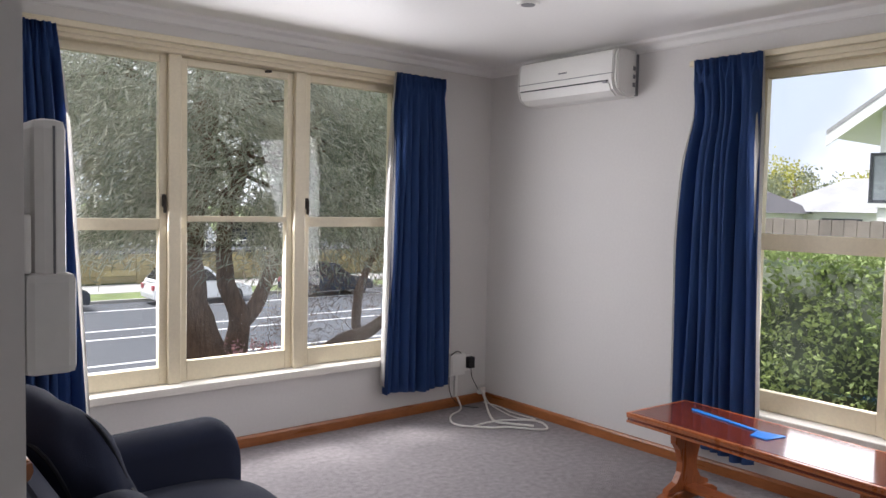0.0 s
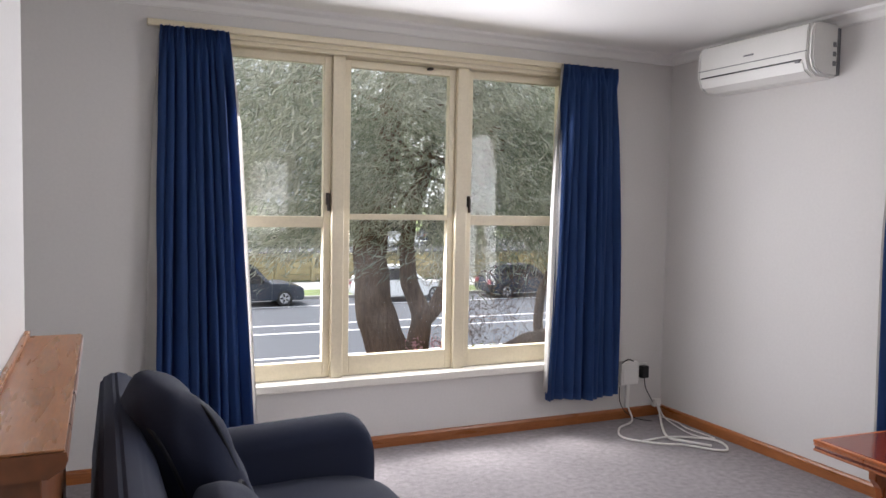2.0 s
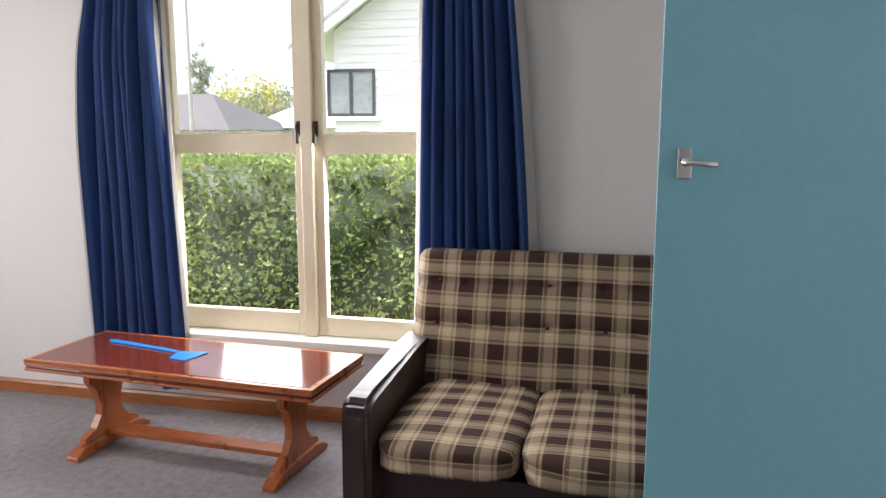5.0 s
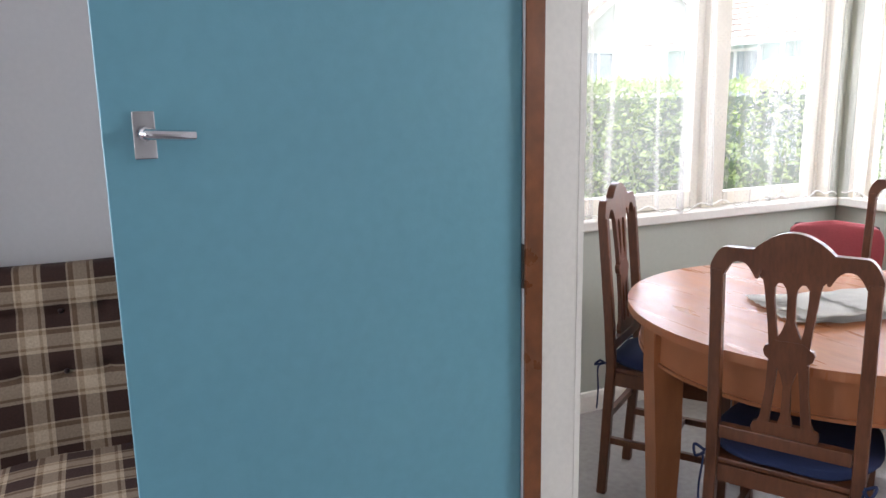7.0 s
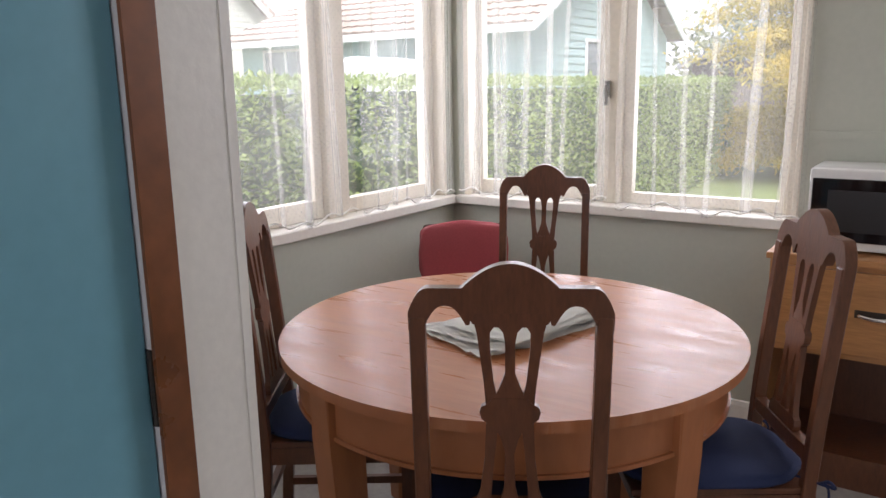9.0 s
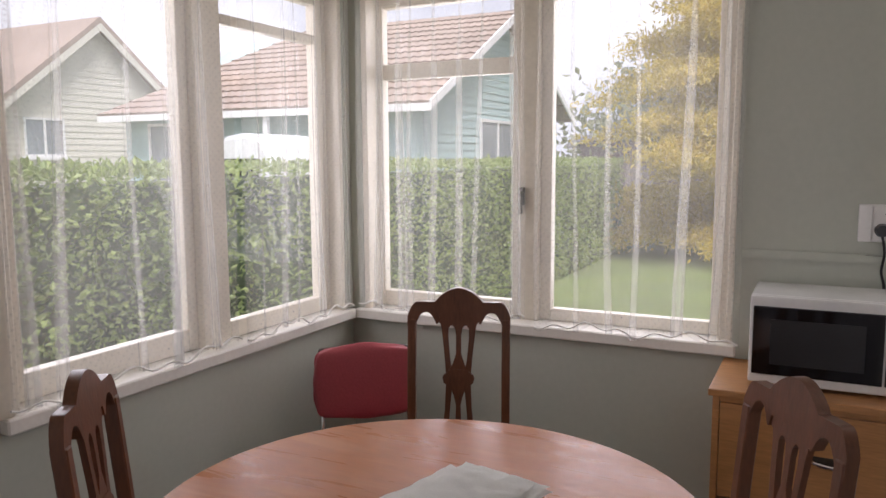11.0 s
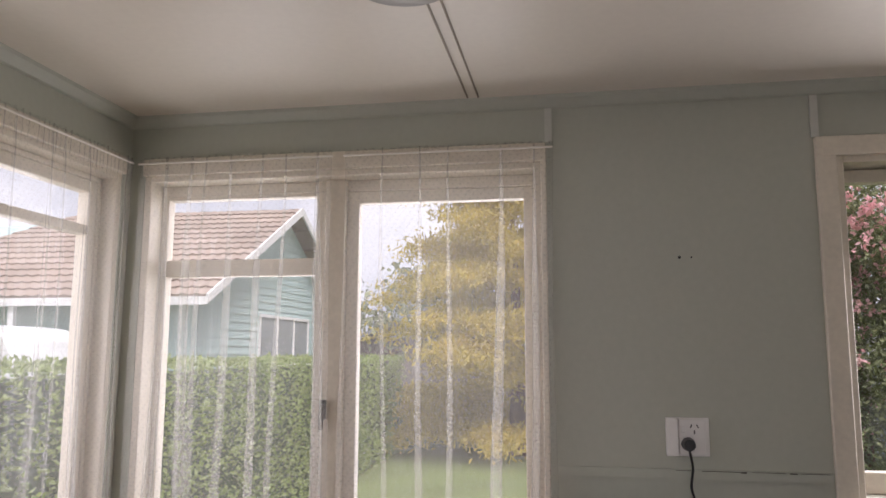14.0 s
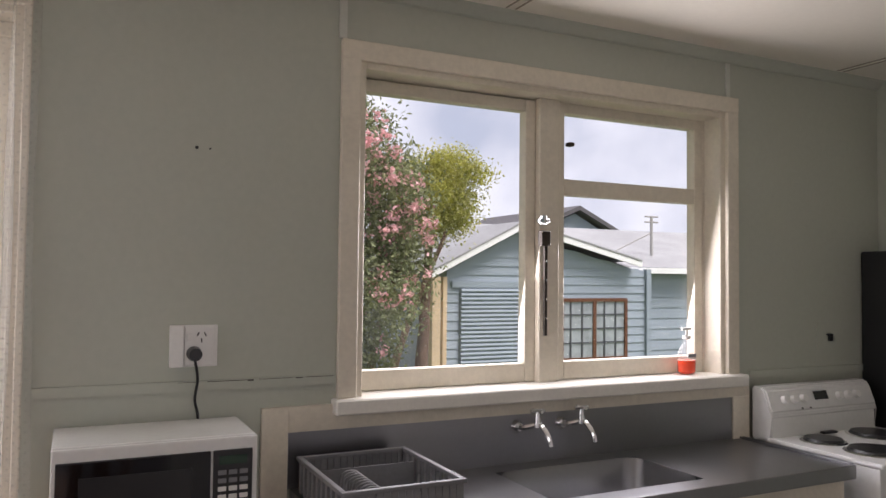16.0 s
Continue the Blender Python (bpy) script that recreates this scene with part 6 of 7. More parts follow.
def stove():
    s = thing("stove", (-4.55, -7.5, KF), "white freestanding electric stove with raised control panel", "stove")
    x0, x1, y1, hz = -4.885, -4.235, -7.215, 0.845
    part("body", B(x0, x1, KY + 0.02, y1, KF + 0.05, hz - 0.02, bevel=0.004), WHITEE, s)
    part("hob", B(x0 - 0.004, x1 + 0.004, KY + 0.10, y1 + 0.012, hz - 0.0195, hz, bevel=0.008), WHITEE, s)
    prof = [(KY + 0.02, hz - 0.018), (KY + 0.12, hz - 0.018), (KY + 0.115, 0.93), (KY + 0.125, 0.945), (KY + 0.09, 1.035), (KY + 0.075, 1.045), (KY + 0.02, 1.045)]
    bm = prism(bmesh.new(), prof, lambda p, q, d: (d, p, q), x0, x1)
    bmesh.ops.bevel(bm, geom=bm.edges[:], offset=0.008, segments=2, affect="EDGES")
    pan = smooth(part("control_panel", bm, WHITEE, s), 30)
    tilt = Matrix.Rotation(radians(-69), 4, "X")
    for k in range(6):
        x = x1 - 0.09 - 0.055 * k if k < 3 else x1 - 0.42 - 0.055 * (k - 3)
        bm = disc(bmesh.new(), (0, 0), 0.019, 0, 0.018, 20, 0.015)
        bm.transform(Matrix.Translation((x, KY + 0.108, 0.992)) @ tilt)
        smooth(part("knob", bm, WHITEP, pan), 30)
    bm = B(-0.04, 0.04, -0.018, 0.018, 0, 0.003)
    bm.transform(Matrix.Translation((x1 - 0.31, KY + 0.106, 1.0)) @ tilt)
    part("clock", bm, BLACKG, pan)
    for k in range(2):
        bm = disc(bmesh.new(), (0, 0), 0.004, 0, 0.003, 10)
        bm.transform(Matrix.Translation((x1 - 0.18 - 0.05 * k, KY + 0.122, 0.955)) @ tilt)
        part("indicator", bm, BLACKP, pan)
    for x, y, r in ((x1 - 0.16, -7.56, 0.075), (x1 - 0.47, -7.56, 0.095), (x1 - 0.17, -7.35, 0.095), (x1 - 0.47, -7.35, 0.075)):
        e = part("element_ring", disc(bmesh.new(), (x, y), r + 0.014, hz, hz + 0.004, 36, r + 0.006), CHROME, s)
        part("element", disc(bmesh.new(), (x, y), r, hz + 0.0045, hz + 0.014, 36, r - 0.006), BLACKP, e, "black solid hotplate")
    part("vent", B(x1 - 0.36, x1 - 0.28, KY + 0.125, KY + 0.15, hz, hz + 0.010, bevel=0.003), BLACKP, s)
    od = part("oven_door", B(x0 + 0.02, x1 - 0.02, y1, y1 + 0.03, 0.15, 0.66, bevel=0.006), WHITEE, s)
    part("door_handle", T([(x0 + 0.08, y1 + 0.05, 0.63), (x1 - 0.08, y1 + 0.05, 0.63)], 0.010), WHITEP, od)
    part("oven_glass", B(x0 + 0.10, x1 - 0.10, y1 + 0.0295, y1 + 0.032, 0.25, 0.56), BLACKG, od)


stove()
ob = thing("fridge", (-5.0, -7.3, KF), "dark narrow refrigerator edge against the wall", "refrigerator")
part("cabinet", B(-5.085, -4.955, -7.79, -7.50, KF, 1.62, bevel=0.01), BLACKP, ob)


def ceiling_light():
    """A round flush light with a domed glass shade, switched off."""
    c = (-1.311, -6.714)
    t = thing("ceiling_light", (c[0], c[1], KZ), "round grey flush ceiling light, switched off", "ceiling light")
    part("base_plate", disc(bmesh.new(), c, 0.118, KZ - 0.018, KZ - 0.001, 40), WHITEP, t, "white metal base plate")
    bm, n = bmesh.new(), 40
    rings = [(0.128, -0.0185), (0.138, -0.026), (0.139, -0.060), (0.134, -0.082), (0.115, -0.094), (0.07, -0.101), (0.015, -0.103)]
    rg = [[bm.verts.new((c[0] + r * math.cos(2 * math.pi * k / n), c[1] + r * math.sin(2 * math.pi * k / n), KZ + h)) for k in range(n)] for r, h in rings]
    for a, b in zip(rg, rg[1:]):
        for k in range(n):
            bm.faces.new((a[k], a[(k + 1) % n], b[(k + 1) % n], b[k]))
    bm.faces.new(rg[0])
    bm.faces.new(rg[-1])
    smooth(part("shade", bm, mat("grey opal shade", (0.34, 0.33, 0.30), 0.35, 0.06), t, "smooth grey domed shade"), 50)


ceiling_light()


# ---- outdoors: ground, road ----
def ground_z(x, y):
    """The lie of the land: level round the house, falling to the road in the north."""
    if y < 3.0:
        return -0.62
    if y < 14.6:
        t = (y - 3.0) / 11.6
        return -0.62 - 2.16 * (t * t * (3 - 2 * t))
    return -2.78


ys = [-300, -120, -60, -40, -30, -25, -20, -15, -10, -5, 0, 2, 3, 4, 5, 6, 7, 8, 9, 10, 11, 12, 13, 14.6, 15, 27.7]
xs = [-300, -120, -60, -40, -30, -20, -14, -10, -6, -3, 0, 3, 6, 10, 15, 20, 30, 40, 60, 120, 300]
rows = [[(x, y, ground_z(x, y) + 0.03 * noise.noise(Vector((x, y, 0)))) for x in xs] for y in ys]
rows += [[(x, y, z) for x in xs] for y, z in ((33.9, -2.82), (34.6, -1.2), (70, -1.1), (300, -0.5))]
setting("ground", sheet(rows), GRASS, "mown lawn and garden ground")
setting("garden_bed", sheet([[(x, y, ground_z(x, y) + 0.045 + 0.03 * noise.noise(Vector((x * 2, y * 2, 3)))) for x in np.linspace(-7, 6, 26)] for y in np.linspace(1.0, 6.5, 12)]), SOIL, "bare soil and leaf litter under the tree")
setting("road", B(-150, 150, 14.8, 27.67, -2.90, -2.745), ASPH, "grey asphalt road")
bm = boxes(*[(-150, 150, y, y + 0.13, -2.90, -2.741) for y in (15.0, 15.75, 19.5, 21.05, 25.5)])
setting("road_lines", bm, LINEW, "white painted road lines")
setting("kerb", B(-150, 150, 27.67, 27.87, -2.95, -2.62), CONC, "concrete kerb")
setting("verge", B(-150, 150, 27.87, 30.2, -2.95, -2.64), GRASS, "grass verge along the road")
setting("pavement", B(-150, 150, 30.2, 33.5, -2.95, -2.63), CONC, "grey concrete footpath")
setting("car_park", B(-150, 150, 34.2, 75, -1.6, -1.16), ASPH, "raised asphalt car park")


def board_fence(name, x0, x1, y, z0, z1, step, label):
    f = thing(name, ((x0 + x1) / 2, y, z0), label, "fence")
    n = int((x1 - x0) / step)
    post, board, cap = None, None, None
    for k in range(n + 1):
        x = x0 + k * step
        part("post", B(x - 0.10, x + 0.10, y - 0.08, y + 0.04, z0, z1), FENCE, f)
        if k < n:
            for j in range(4):
                a = z0 + 0.05 + j * (z1 - z0 - 0.06) / 4
                part("board", B(x + 0.10, x + step - 0.10, y - 0.01, y + 0.02, a, a + (z1 - z0 - 0.06) / 4 - 0.02), FENCE, f)
    part("cap_rail", B(x0, x1, y - 0.085, y + 0.05, z1 + 0.001, z1 + 0.05), FENCE, f)


board_fence("retaining_fence", -16, 32, 33.8, -2.64, -1.27, 1.85, "weathered greenish wooden retaining fence by the footpath")
ob = thing("railing", (8, 34.4, -1.16), "thin white metal railing above the fence", "railing")
part("top_rail", T([(-16, 34.4, -0.62), (32, 34.4, -0.62)], 0.03), WHITEP, ob)
for k in range(137):
    x = -16 + k * 0.35
    part("bar", B(x - 0.014, x + 0.014, 34.39, 34.41, -1.16, -0.64), WHITEP, ob)


# ---- cars ----
def car(x, y, z, length, tall, paint, label, flip=1, suv=False):
    """A car along x: shaped lower body, tapered cabin with glass, four wheels, lamps and plates."""
    c = thing("car", (x, y, z), label, "car", "cars across the road")
    L, h, w = length / 2, tall, 0.86
    fx = lambda p: x + flip * p
    low = [(-L, 0.35), (-L + 0.03, 0.62), (-L + 0.10, 0.88), (-L * 0.55, 0.93), (L * 0.30, 0.92), (L * 0.72, 0.80 + 0.1 * suv), (L - 0.05, 0.66 + 0.08 * suv), (L, 0.45), (L - 0.02, 0.24), (-L + 0.05, 0.24)]
    bm = prism(bmesh.new(), low, lambda p, q, d: (fx(p), y + d, z + q), -w, w)
    bmesh.ops.bevel(bm, geom=bm.edges[:], offset=0.05, segments=3, affect="EDGES")
    body = smooth(part("body", bm, paint, c), 35)
    r0, r1, f1, f0 = -L + 0.10 + 0.1 * suv, -L * 0.72 - 0.1 * suv, L * 0.10, L * 0.42
    bm = bmesh.new()
    lo = [bm.verts.new((fx(p), y + s * 0.80, z + 0.90)) for p in (r0, f0) for s in (-1, 1)]
    hi = [bm.verts.new((fx(p), y + s * 0.60, z + h)) for p in (r1, f1) for s in (-1, 1)]
    for a in ((lo[0], lo[1], hi[1], hi[0]), (lo[2], lo[3], hi[3], hi[2]), (lo[0], lo[2], hi[2], hi[0]), (lo[1], lo[3], hi[3], hi[1]), tuple(hi[i] for i in (0, 1, 3, 2)), tuple(lo[i] for i in (0, 1, 3, 2))):
        bm.faces.new(a)
    bmesh.ops.bevel(bm, geom=bm.edges[:], offset=0.05, segments=2, affect="EDGES")
    cab = smooth(part("cabin", bm, paint, c), 35)
    for s in (-1, 1):
        for p0, p1, q0, q1 in ((r0 + 0.30, -0.10, r1 + 0.18, -0.12), (-0.02, f0 - 0.22, -0.04, f1 - 0.06)):
            bm = bmesh.new()
            v = [bm.verts.new((fx(p), y + s * k, z + q)) for p, k, q in ((p0, 0.806, 0.945), (p1, 0.806, 0.945), (q1, 0.632, h - 0.09), (q0, 0.632, h - 0.09))]
            bm.faces.new(v)
            bmesh.ops.solidify(bm, geom=bm.faces[:], thickness=0.012)
            part("side_window", bm, BLACKG, cab)
    for p0, p1, n in ((r0, r1, "rear_window"), (f0, f1, "windscreen")):
        e = -0.012 if n == "rear_window" else 0.012
        bm = bmesh.new()
        v = [bm.verts.new((fx(p0 * 0.86 + p1 * 0.14 + e), y - 0.68, z + 0.965)), bm.verts.new((fx(p0 * 0.86 + p1 * 0.14 + e), y + 0.68, z + 0.965)), bm.verts.new((fx(p0 * 0.12 + p1 * 0.88 + e), y + 0.56, z + h - 0.06)), bm.verts.new((fx(p0 * 0.12 + p1 * 0.88 + e), y - 0.56, z + h - 0.06))]
        bm.faces.new(v)
        bmesh.ops.solidify(bm, geom=bm.faces[:], thickness=0.012)
        part(n, bm, BLACKG, cab)
    for p in (-L * 0.62, L * 0.64):
        for s in (-1, 1):
            bm = disc(bmesh.new(), (0, 0), 0.325, -0.10, 0.10, 28)
            bmesh.ops.bevel(bm, geom=[e for e in bm.edges if abs(e.verts[0].co.z - e.verts[1].co.z) < 1e-5], offset=0.03, segments=2, affect="EDGES")
            m = Matrix.Translation((fx(p), y + s * 0.78, z + 0.325)) @ Matrix.Rotation(radians(90), 4, "X")
            bm.transform(m)
            ty = smooth(part("tyre", bm, BLACKP, c), 40)
            bm = disc(bmesh.new(), (0, 0), 0.21, -0.106, 0.106, 24)
            bm.transform(m)
            rim = part("rim", bm, CHROME, ty, "alloy wheel rim")
            bm = bmesh.new()
            for k in range(5):
                b2 = bmesh.new()
                box(b2, 0.06, 0.185, -0.03, 0.03, -0.110, 0.110)
                b2.transform(m @ Matrix.Rotation(2 * math.pi * (k + 0.5) / 5, 4, "Z"))
                tmp = bpy.data.meshes.new("tmp")
                b2.to_mesh(tmp)
                bm.from_mesh(tmp)
                b2.free()
                bpy.data.meshes.remove(tmp)
            part("rim_gap", bm, BLACKP, rim)
    for s in (-0.62, 0.62):
        a, b = sorted((fx(L - 0.16), fx(L - 0.01)))
        part("headlight", B(a, b, y + s - 0.16, y + s + 0.16, z + 0.60, z + 0.70, bevel=0.02), WHITEP, body)
        a, b = sorted((fx(-L - 0.005), fx(-L + 0.10)))
        part("tail_light", B(a, b, y + s - 0.12, y + s + 0.12, z + 0.62, z + 0.82, bevel=0.02), REDV, body)
        a, b = sorted((fx(f0 - 0.30), fx(f0 - 0.16)))
        part("mirror", B(a, b, y + s / 0.62 * 0.86 - 0.05, y + s / 0.62 * 0.86 + 0.05, z + 0.93, z + 1.04, bevel=0.02), paint, body)
    a, b = sorted((fx(L - 0.02), fx(L + 0.012)))
    part("number_plate", B(a, b, y - 0.18, y + 0.18, z + 0.40, z + 0.52), WHITEP, body)
    return c


CARW = mat("white car paint", (0.78, 0.79, 0.80), 0.25, 0.03, 2, 20, 0.0)
CARD = mat("dark blue car paint", (0.035, 0.042, 0.06), 0.22, 0.05, 2, 20, 0.0)
car(8.2, 26.65, -2.745, 4.15, 1.50, CARW, "white hatchback parked across the road behind the tree")
car(1.55, 26.6, -2.745, 4.5, 1.66, CARD, "dark blue four-wheel drive parked across the road", 1, True)
car(14.3, 26.5, -2.745, 4.2, 1.48, CARD, "dark blue hatchback parked across the road")
cv = thing("caravan", (7.9, -16.9, -0.62), "small white round-shouldered caravan beside the teal house", "caravan")
bm = prism(bmesh.new(), [(7.2, 0.05), (8.65, 0.05), (8.68, 1.0), (8.62, 1.6), (8.45, 1.88), (8.1, 1.97), (7.75, 1.97), (7.4, 1.88), (7.23, 1.6), (7.17, 1.0)], lambda p, q, d: (p, d, q), -17.9, -16.1)
bmesh.ops.bevel(bm, geom=bm.edges[:], offset=0.10, segments=3, affect="EDGES")
smooth(part("body", bm, CARW, cv), 50)
part("window", B(7.50, 8.35, -16.11, -16.085, 1.05, 1.50, bevel=0.004), BLACKG, cv, "dark end window")
for x in (7.22, 8.63):
    bm = disc(bmesh.new(), (0, 0), 0.31, -0.09, 0.09, 24)
    bm.transform(Matrix.Translation((x, -17.0, -0.31)) @ Matrix.Rotation(radians(90), 4, "Y"))
    smooth(part("wheel", bm, BLACKP, cv), 40)
part("axle", T([(7.2, -17.0, -0.31), (8.65, -17.0, -0.31)], 0.05), BLACKP, cv)
part("chassis", B(7.35, 8.5, -17.85, -16.15, -0.28, 0.08), BLACKP, cv)
part("drawbar", T([(7.92, -16.2, -0.15), (7.92, -15.2, -0.20)], 0.04), BLACKP, cv)
part("jockey_leg", T([(7.92, -15.3, -0.20), (7.92, -15.3, -0.62)], 0.03), BLACKP, cv)
for k, (x, p) in enumerate(((1.2, CARW), (4.6, CARD), (-2.5, CARW), (9.0, CARW), (13.0, CARD))):
    car(x * 1.2 + 0.75, 38.0 + 0.2 * k, -1.16, 4.3, 1.6, p, "car standing in the raised car park", -1 if k % 2 else 1, True)


# ---- trees and hedges ----
def limb(parent, pts, r0, r1, name="limb"):
    p = curve_pts(pts, 7)
    n = len(p)
    bm = T([q + Vector((noise.noise(q * 3), noise.noise(q * 3 + Vector((7, 0, 0))), 0)) * 0.03 for q in p], [(r0 + (r1 - r0) * i / (n - 1)) * (1 + 0.10 * noise.noise(p[i] * 4)) for i in range(n)], 14)
    return smooth(part(name, bm, BARK, parent), 60)


def clumps(n, rng, lo, hi, keep=None):
    c = rng.uniform(lo, hi, (n * 3, 3))
    if keep is not None:
        c = c[[bool(keep(p)) for p in c]]
    return c[:n]


rng = np.random.default_rng(5)
tr = thing("garden_tree", (-0.7, 4.0, -0.8), "large feathery-leaved tree with leaning stringy trunks", "tree")
limb(tr, [(-0.40, 4.0, -0.95), (-0.60, 4.0, -0.25), (-0.79, 4.0, 0.25), (-0.84, 4.0, 0.75), (-0.78, 4.05, 1.3), (-0.60, 4.1, 2.0), (-0.5, 4.2, 3.0)], 0.27, 0.13, "trunk")
limb(tr, [(-0.28, 4.1, -0.95), (-0.20, 4.1, -0.30), (-0.13, 4.1, 0.05), (-0.24, 4.1, 0.35), (-0.33, 4.1, 0.70), (-0.28, 4.15, 1.3), (0.0, 4.2, 2.2)], 0.16, 0.07)
limb(tr, [(-0.14, 4.1, 0.02), (0.05, 4.1, 0.28), (0.30, 4.15, 0.75), (0.45, 4.2, 1.4), (0.6, 4.3, 2.4)], 0.11, 0.05)
limb(tr, [(0.1, 3.2, -0.75), (0.35, 3.3, -0.35), (0.85, 3.4, -0.15), (1.5, 3.6, 0.0), (2.2, 3.8, 0.5)], 0.15, 0.05)
limb(tr, [(1.7, 4.3, -0.7), (1.6, 4.3, 0.1), (1.75, 4.3, 0.6), (2.1, 4.3, 1.2), (2.4, 4.3, 2.2)], 0.07, 0.03)
for k in range(26):
    a = rng.uniform(0, 6.28)
    s = (rng.uniform(-1.2, 1.0), 4.1, rng.uniform(1.2, 2.8))
    e = (s[0] + 2.2 * math.cos(a), 4.1 + 1.3 * math.sin(a), s[2] + rng.uniform(-0.3, 1.0))
    limb(tr, [s, ((s[0] + e[0]) / 2, (s[1] + e[1]) / 2, (s[2] + e[2]) / 2 + 0.25), e], 0.028, 0.007, "branch")
cc = clumps(430, rng, (-4.3, 2.6, 0.95), (4.6, 6.2, 4.6), lambda p: p[2] > 1.05 + 0.5 * math.sin(p[0] * 1.3 + 1) * math.cos(p[1]) and noise.noise(Vector(p * 0.7)) > -0.22)
cc = np.concatenate([cc, clumps(100, rng, (-2.4, 2.7, 1.2), (1.8, 3.7, 3.4), lambda p: noise.noise(Vector(p * 0.9)) > -0.1)])
way = []
for c in cc:
    az = 2.2 * noise.noise(Vector(c * 0.55)) + (0.4 if c[0] > -0.5 else 2.6)
    way.append((math.cos(az), 0.5 * math.sin(az), -0.55 + 0.5 * noise.noise(Vector(c * 0.8 + 9))))
run = rng.normal(size=(len(cc), 300, 1))
way = np.array(way)[:, None, :]
place = (cc[:, None, :] + way * run * 0.28 + rng.normal(size=(len(cc), 300, 3)) * (0.18, 0.20, 0.11)).reshape(-1, 3)
scatter("crown", place, np.repeat(way[:, 0, :], 300, 0), 0.15, 0.014, L_TREE, tr, 0.75, 1, "fine drooping grey-green foliage", 0.15)
cc = clumps(80, rng, (0.2, 3.0, -0.6), (3.2, 5.2, 1.2))
place = np.concatenate([c + rng.normal(size=(60, 3)) * 0.16 for c in cc])
sb = thing("garden_shrub", (1.5, 4.0, -0.7), "twiggy shrub with sparse leaves under the window", "shrub")
scatter("twigs", place, np.array((0.1, 0, 0.6)), 0.22, 0.006, BARK, sb, 0.8, 2)
cc = clumps(26, rng, (-0.7, 3.3, -0.75), (0.5, 3.7, -0.30))
place = np.concatenate([c + rng.normal(size=(70, 3)) * 0.07 for c in cc])
scatter("leaves", place, np.array((0, 0, 0.5)), 0.055, 0.03, L_LIME, sb, 0.9, 3)
cc = clumps(14, rng, (-0.5, 3.3, -0.6), (0.2, 3.7, -0.1))
place = np.concatenate([c + rng.normal(size=(40, 3)) * 0.05 for c in cc])
scatter("red_leaves", place, np.array((0, 0, 0.5)), 0.05, 0.02, L_PINK, sb, 0.9, 4)


def hedge_top(y):
    return 1.17 + 0.27 * min(1, max(0, (-y - 2.5) / 5.0)) + 0.03 * noise.noise(Vector((y * 1.5, 0, 0)))


he = thing("hedge", (2.6, -8, -0.62), "clipped green garden hedge along the side boundary", "hedge")
# one closed sheet behind the leaves, coloured dark for the shade in their gaps
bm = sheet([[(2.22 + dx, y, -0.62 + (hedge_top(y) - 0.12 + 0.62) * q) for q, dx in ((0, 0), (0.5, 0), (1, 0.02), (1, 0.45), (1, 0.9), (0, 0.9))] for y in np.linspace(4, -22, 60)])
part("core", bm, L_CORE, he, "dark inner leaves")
n = 75000
y, q = rng.uniform(-22, 4, n), rng.uniform(0, 1, n)
w8 = np.where(y > -9, 1.0, 0.55)
pick = rng.uniform(0, 1, n) < w8
y, q = y[pick], q[pick]
tp = np.array([hedge_top(v) for v in y])
lump = np.array([0.09 * noise.noise(Vector((v * 2.2, u * 3.5, 1))) + 0.05 * noise.noise(Vector((v * 6, u * 9, 4))) for v, u in zip(y, q)])
face = rng.uniform(0, 1, len(y)) < 0.74
px = np.where(face, 2.18 + lump + rng.normal(size=len(y)) * 0.035, 2.15 + rng.uniform(0, 0.95, len(y)))
pz = np.where(face, -0.6 + q * (tp + 0.6), tp + lump * 0.6 + rng.normal(size=len(y)) * 0.025 - 0.04)
nrm = np.where(face[:, None], np.array((-1.0, 0, 0.35)), np.array((-0.2, 0, 1.0)))
scatter("leaves", np.stack([px, y, pz], 1), nrm, 0.062, 0.036, L_HEDGE, he, 0.75, 5, "glossy light and dark green leaves")

yt = thing("golden_conifer", (-0.4, -22, -0.62), "tall golden yellow conifer at the lawn's end", "tree")
limb(yt, [(-0.4, -22, -0.7), (-0.4, -22, 1.5), (-0.3, -22, 4.5)], 0.25, 0.05, "trunk")
cc = []
for k in range(150):
    z = rng.uniform(-0.5, 5.6)
    reach = 3.3 - 0.42 * max(0, z - 2.2)
    az, reach = rng.uniform(0, 6.28), reach * rng.uniform(0.6, 1.08)
    for q in np.linspace(0.35, 1.0, 7):
        cc.append((-0.45 + reach * q * math.cos(az), -22 + 0.8 * reach * q * math.sin(az), z + 0.35 * math.sin(q * 2.4) - 0.12 * q))
place = np.concatenate([np.array(c) + rng.normal(size=(95, 3)) * (0.26, 0.24, 0.09) for c in cc])
scatter("crown", place, np.zeros(3), 0.16, 0.045, L_YELL, yt, 1.0, 6, "layered golden sprays", 0.1)

cm = thing("camellia_tree", (-5.4, -16.2, -0.62), "camellia tree covered in pink flowers", "tree")
for k, (dx, lean) in enumerate(((-0.45, -0.5), (0.0, 0.1), (0.35, 0.6), (-0.9, -0.6))):
    limb(cm, [(-5.4 + dx * 0.5, -16.2, -0.7), (-5.4 + dx, -16.2, 0.7), (-5.4 + dx + lean, -16.1, 2.2)], 0.08, 0.03, "trunk")
keepc = lambda p: ((p[0] + 5.2) / 1.35) ** 2 + ((p[1] + 16.2) / 1.2) ** 2 + ((p[2] - 2.0) / 2.15) ** 2 < 1 and noise.noise(Vector(p * 1.1)) > -0.3
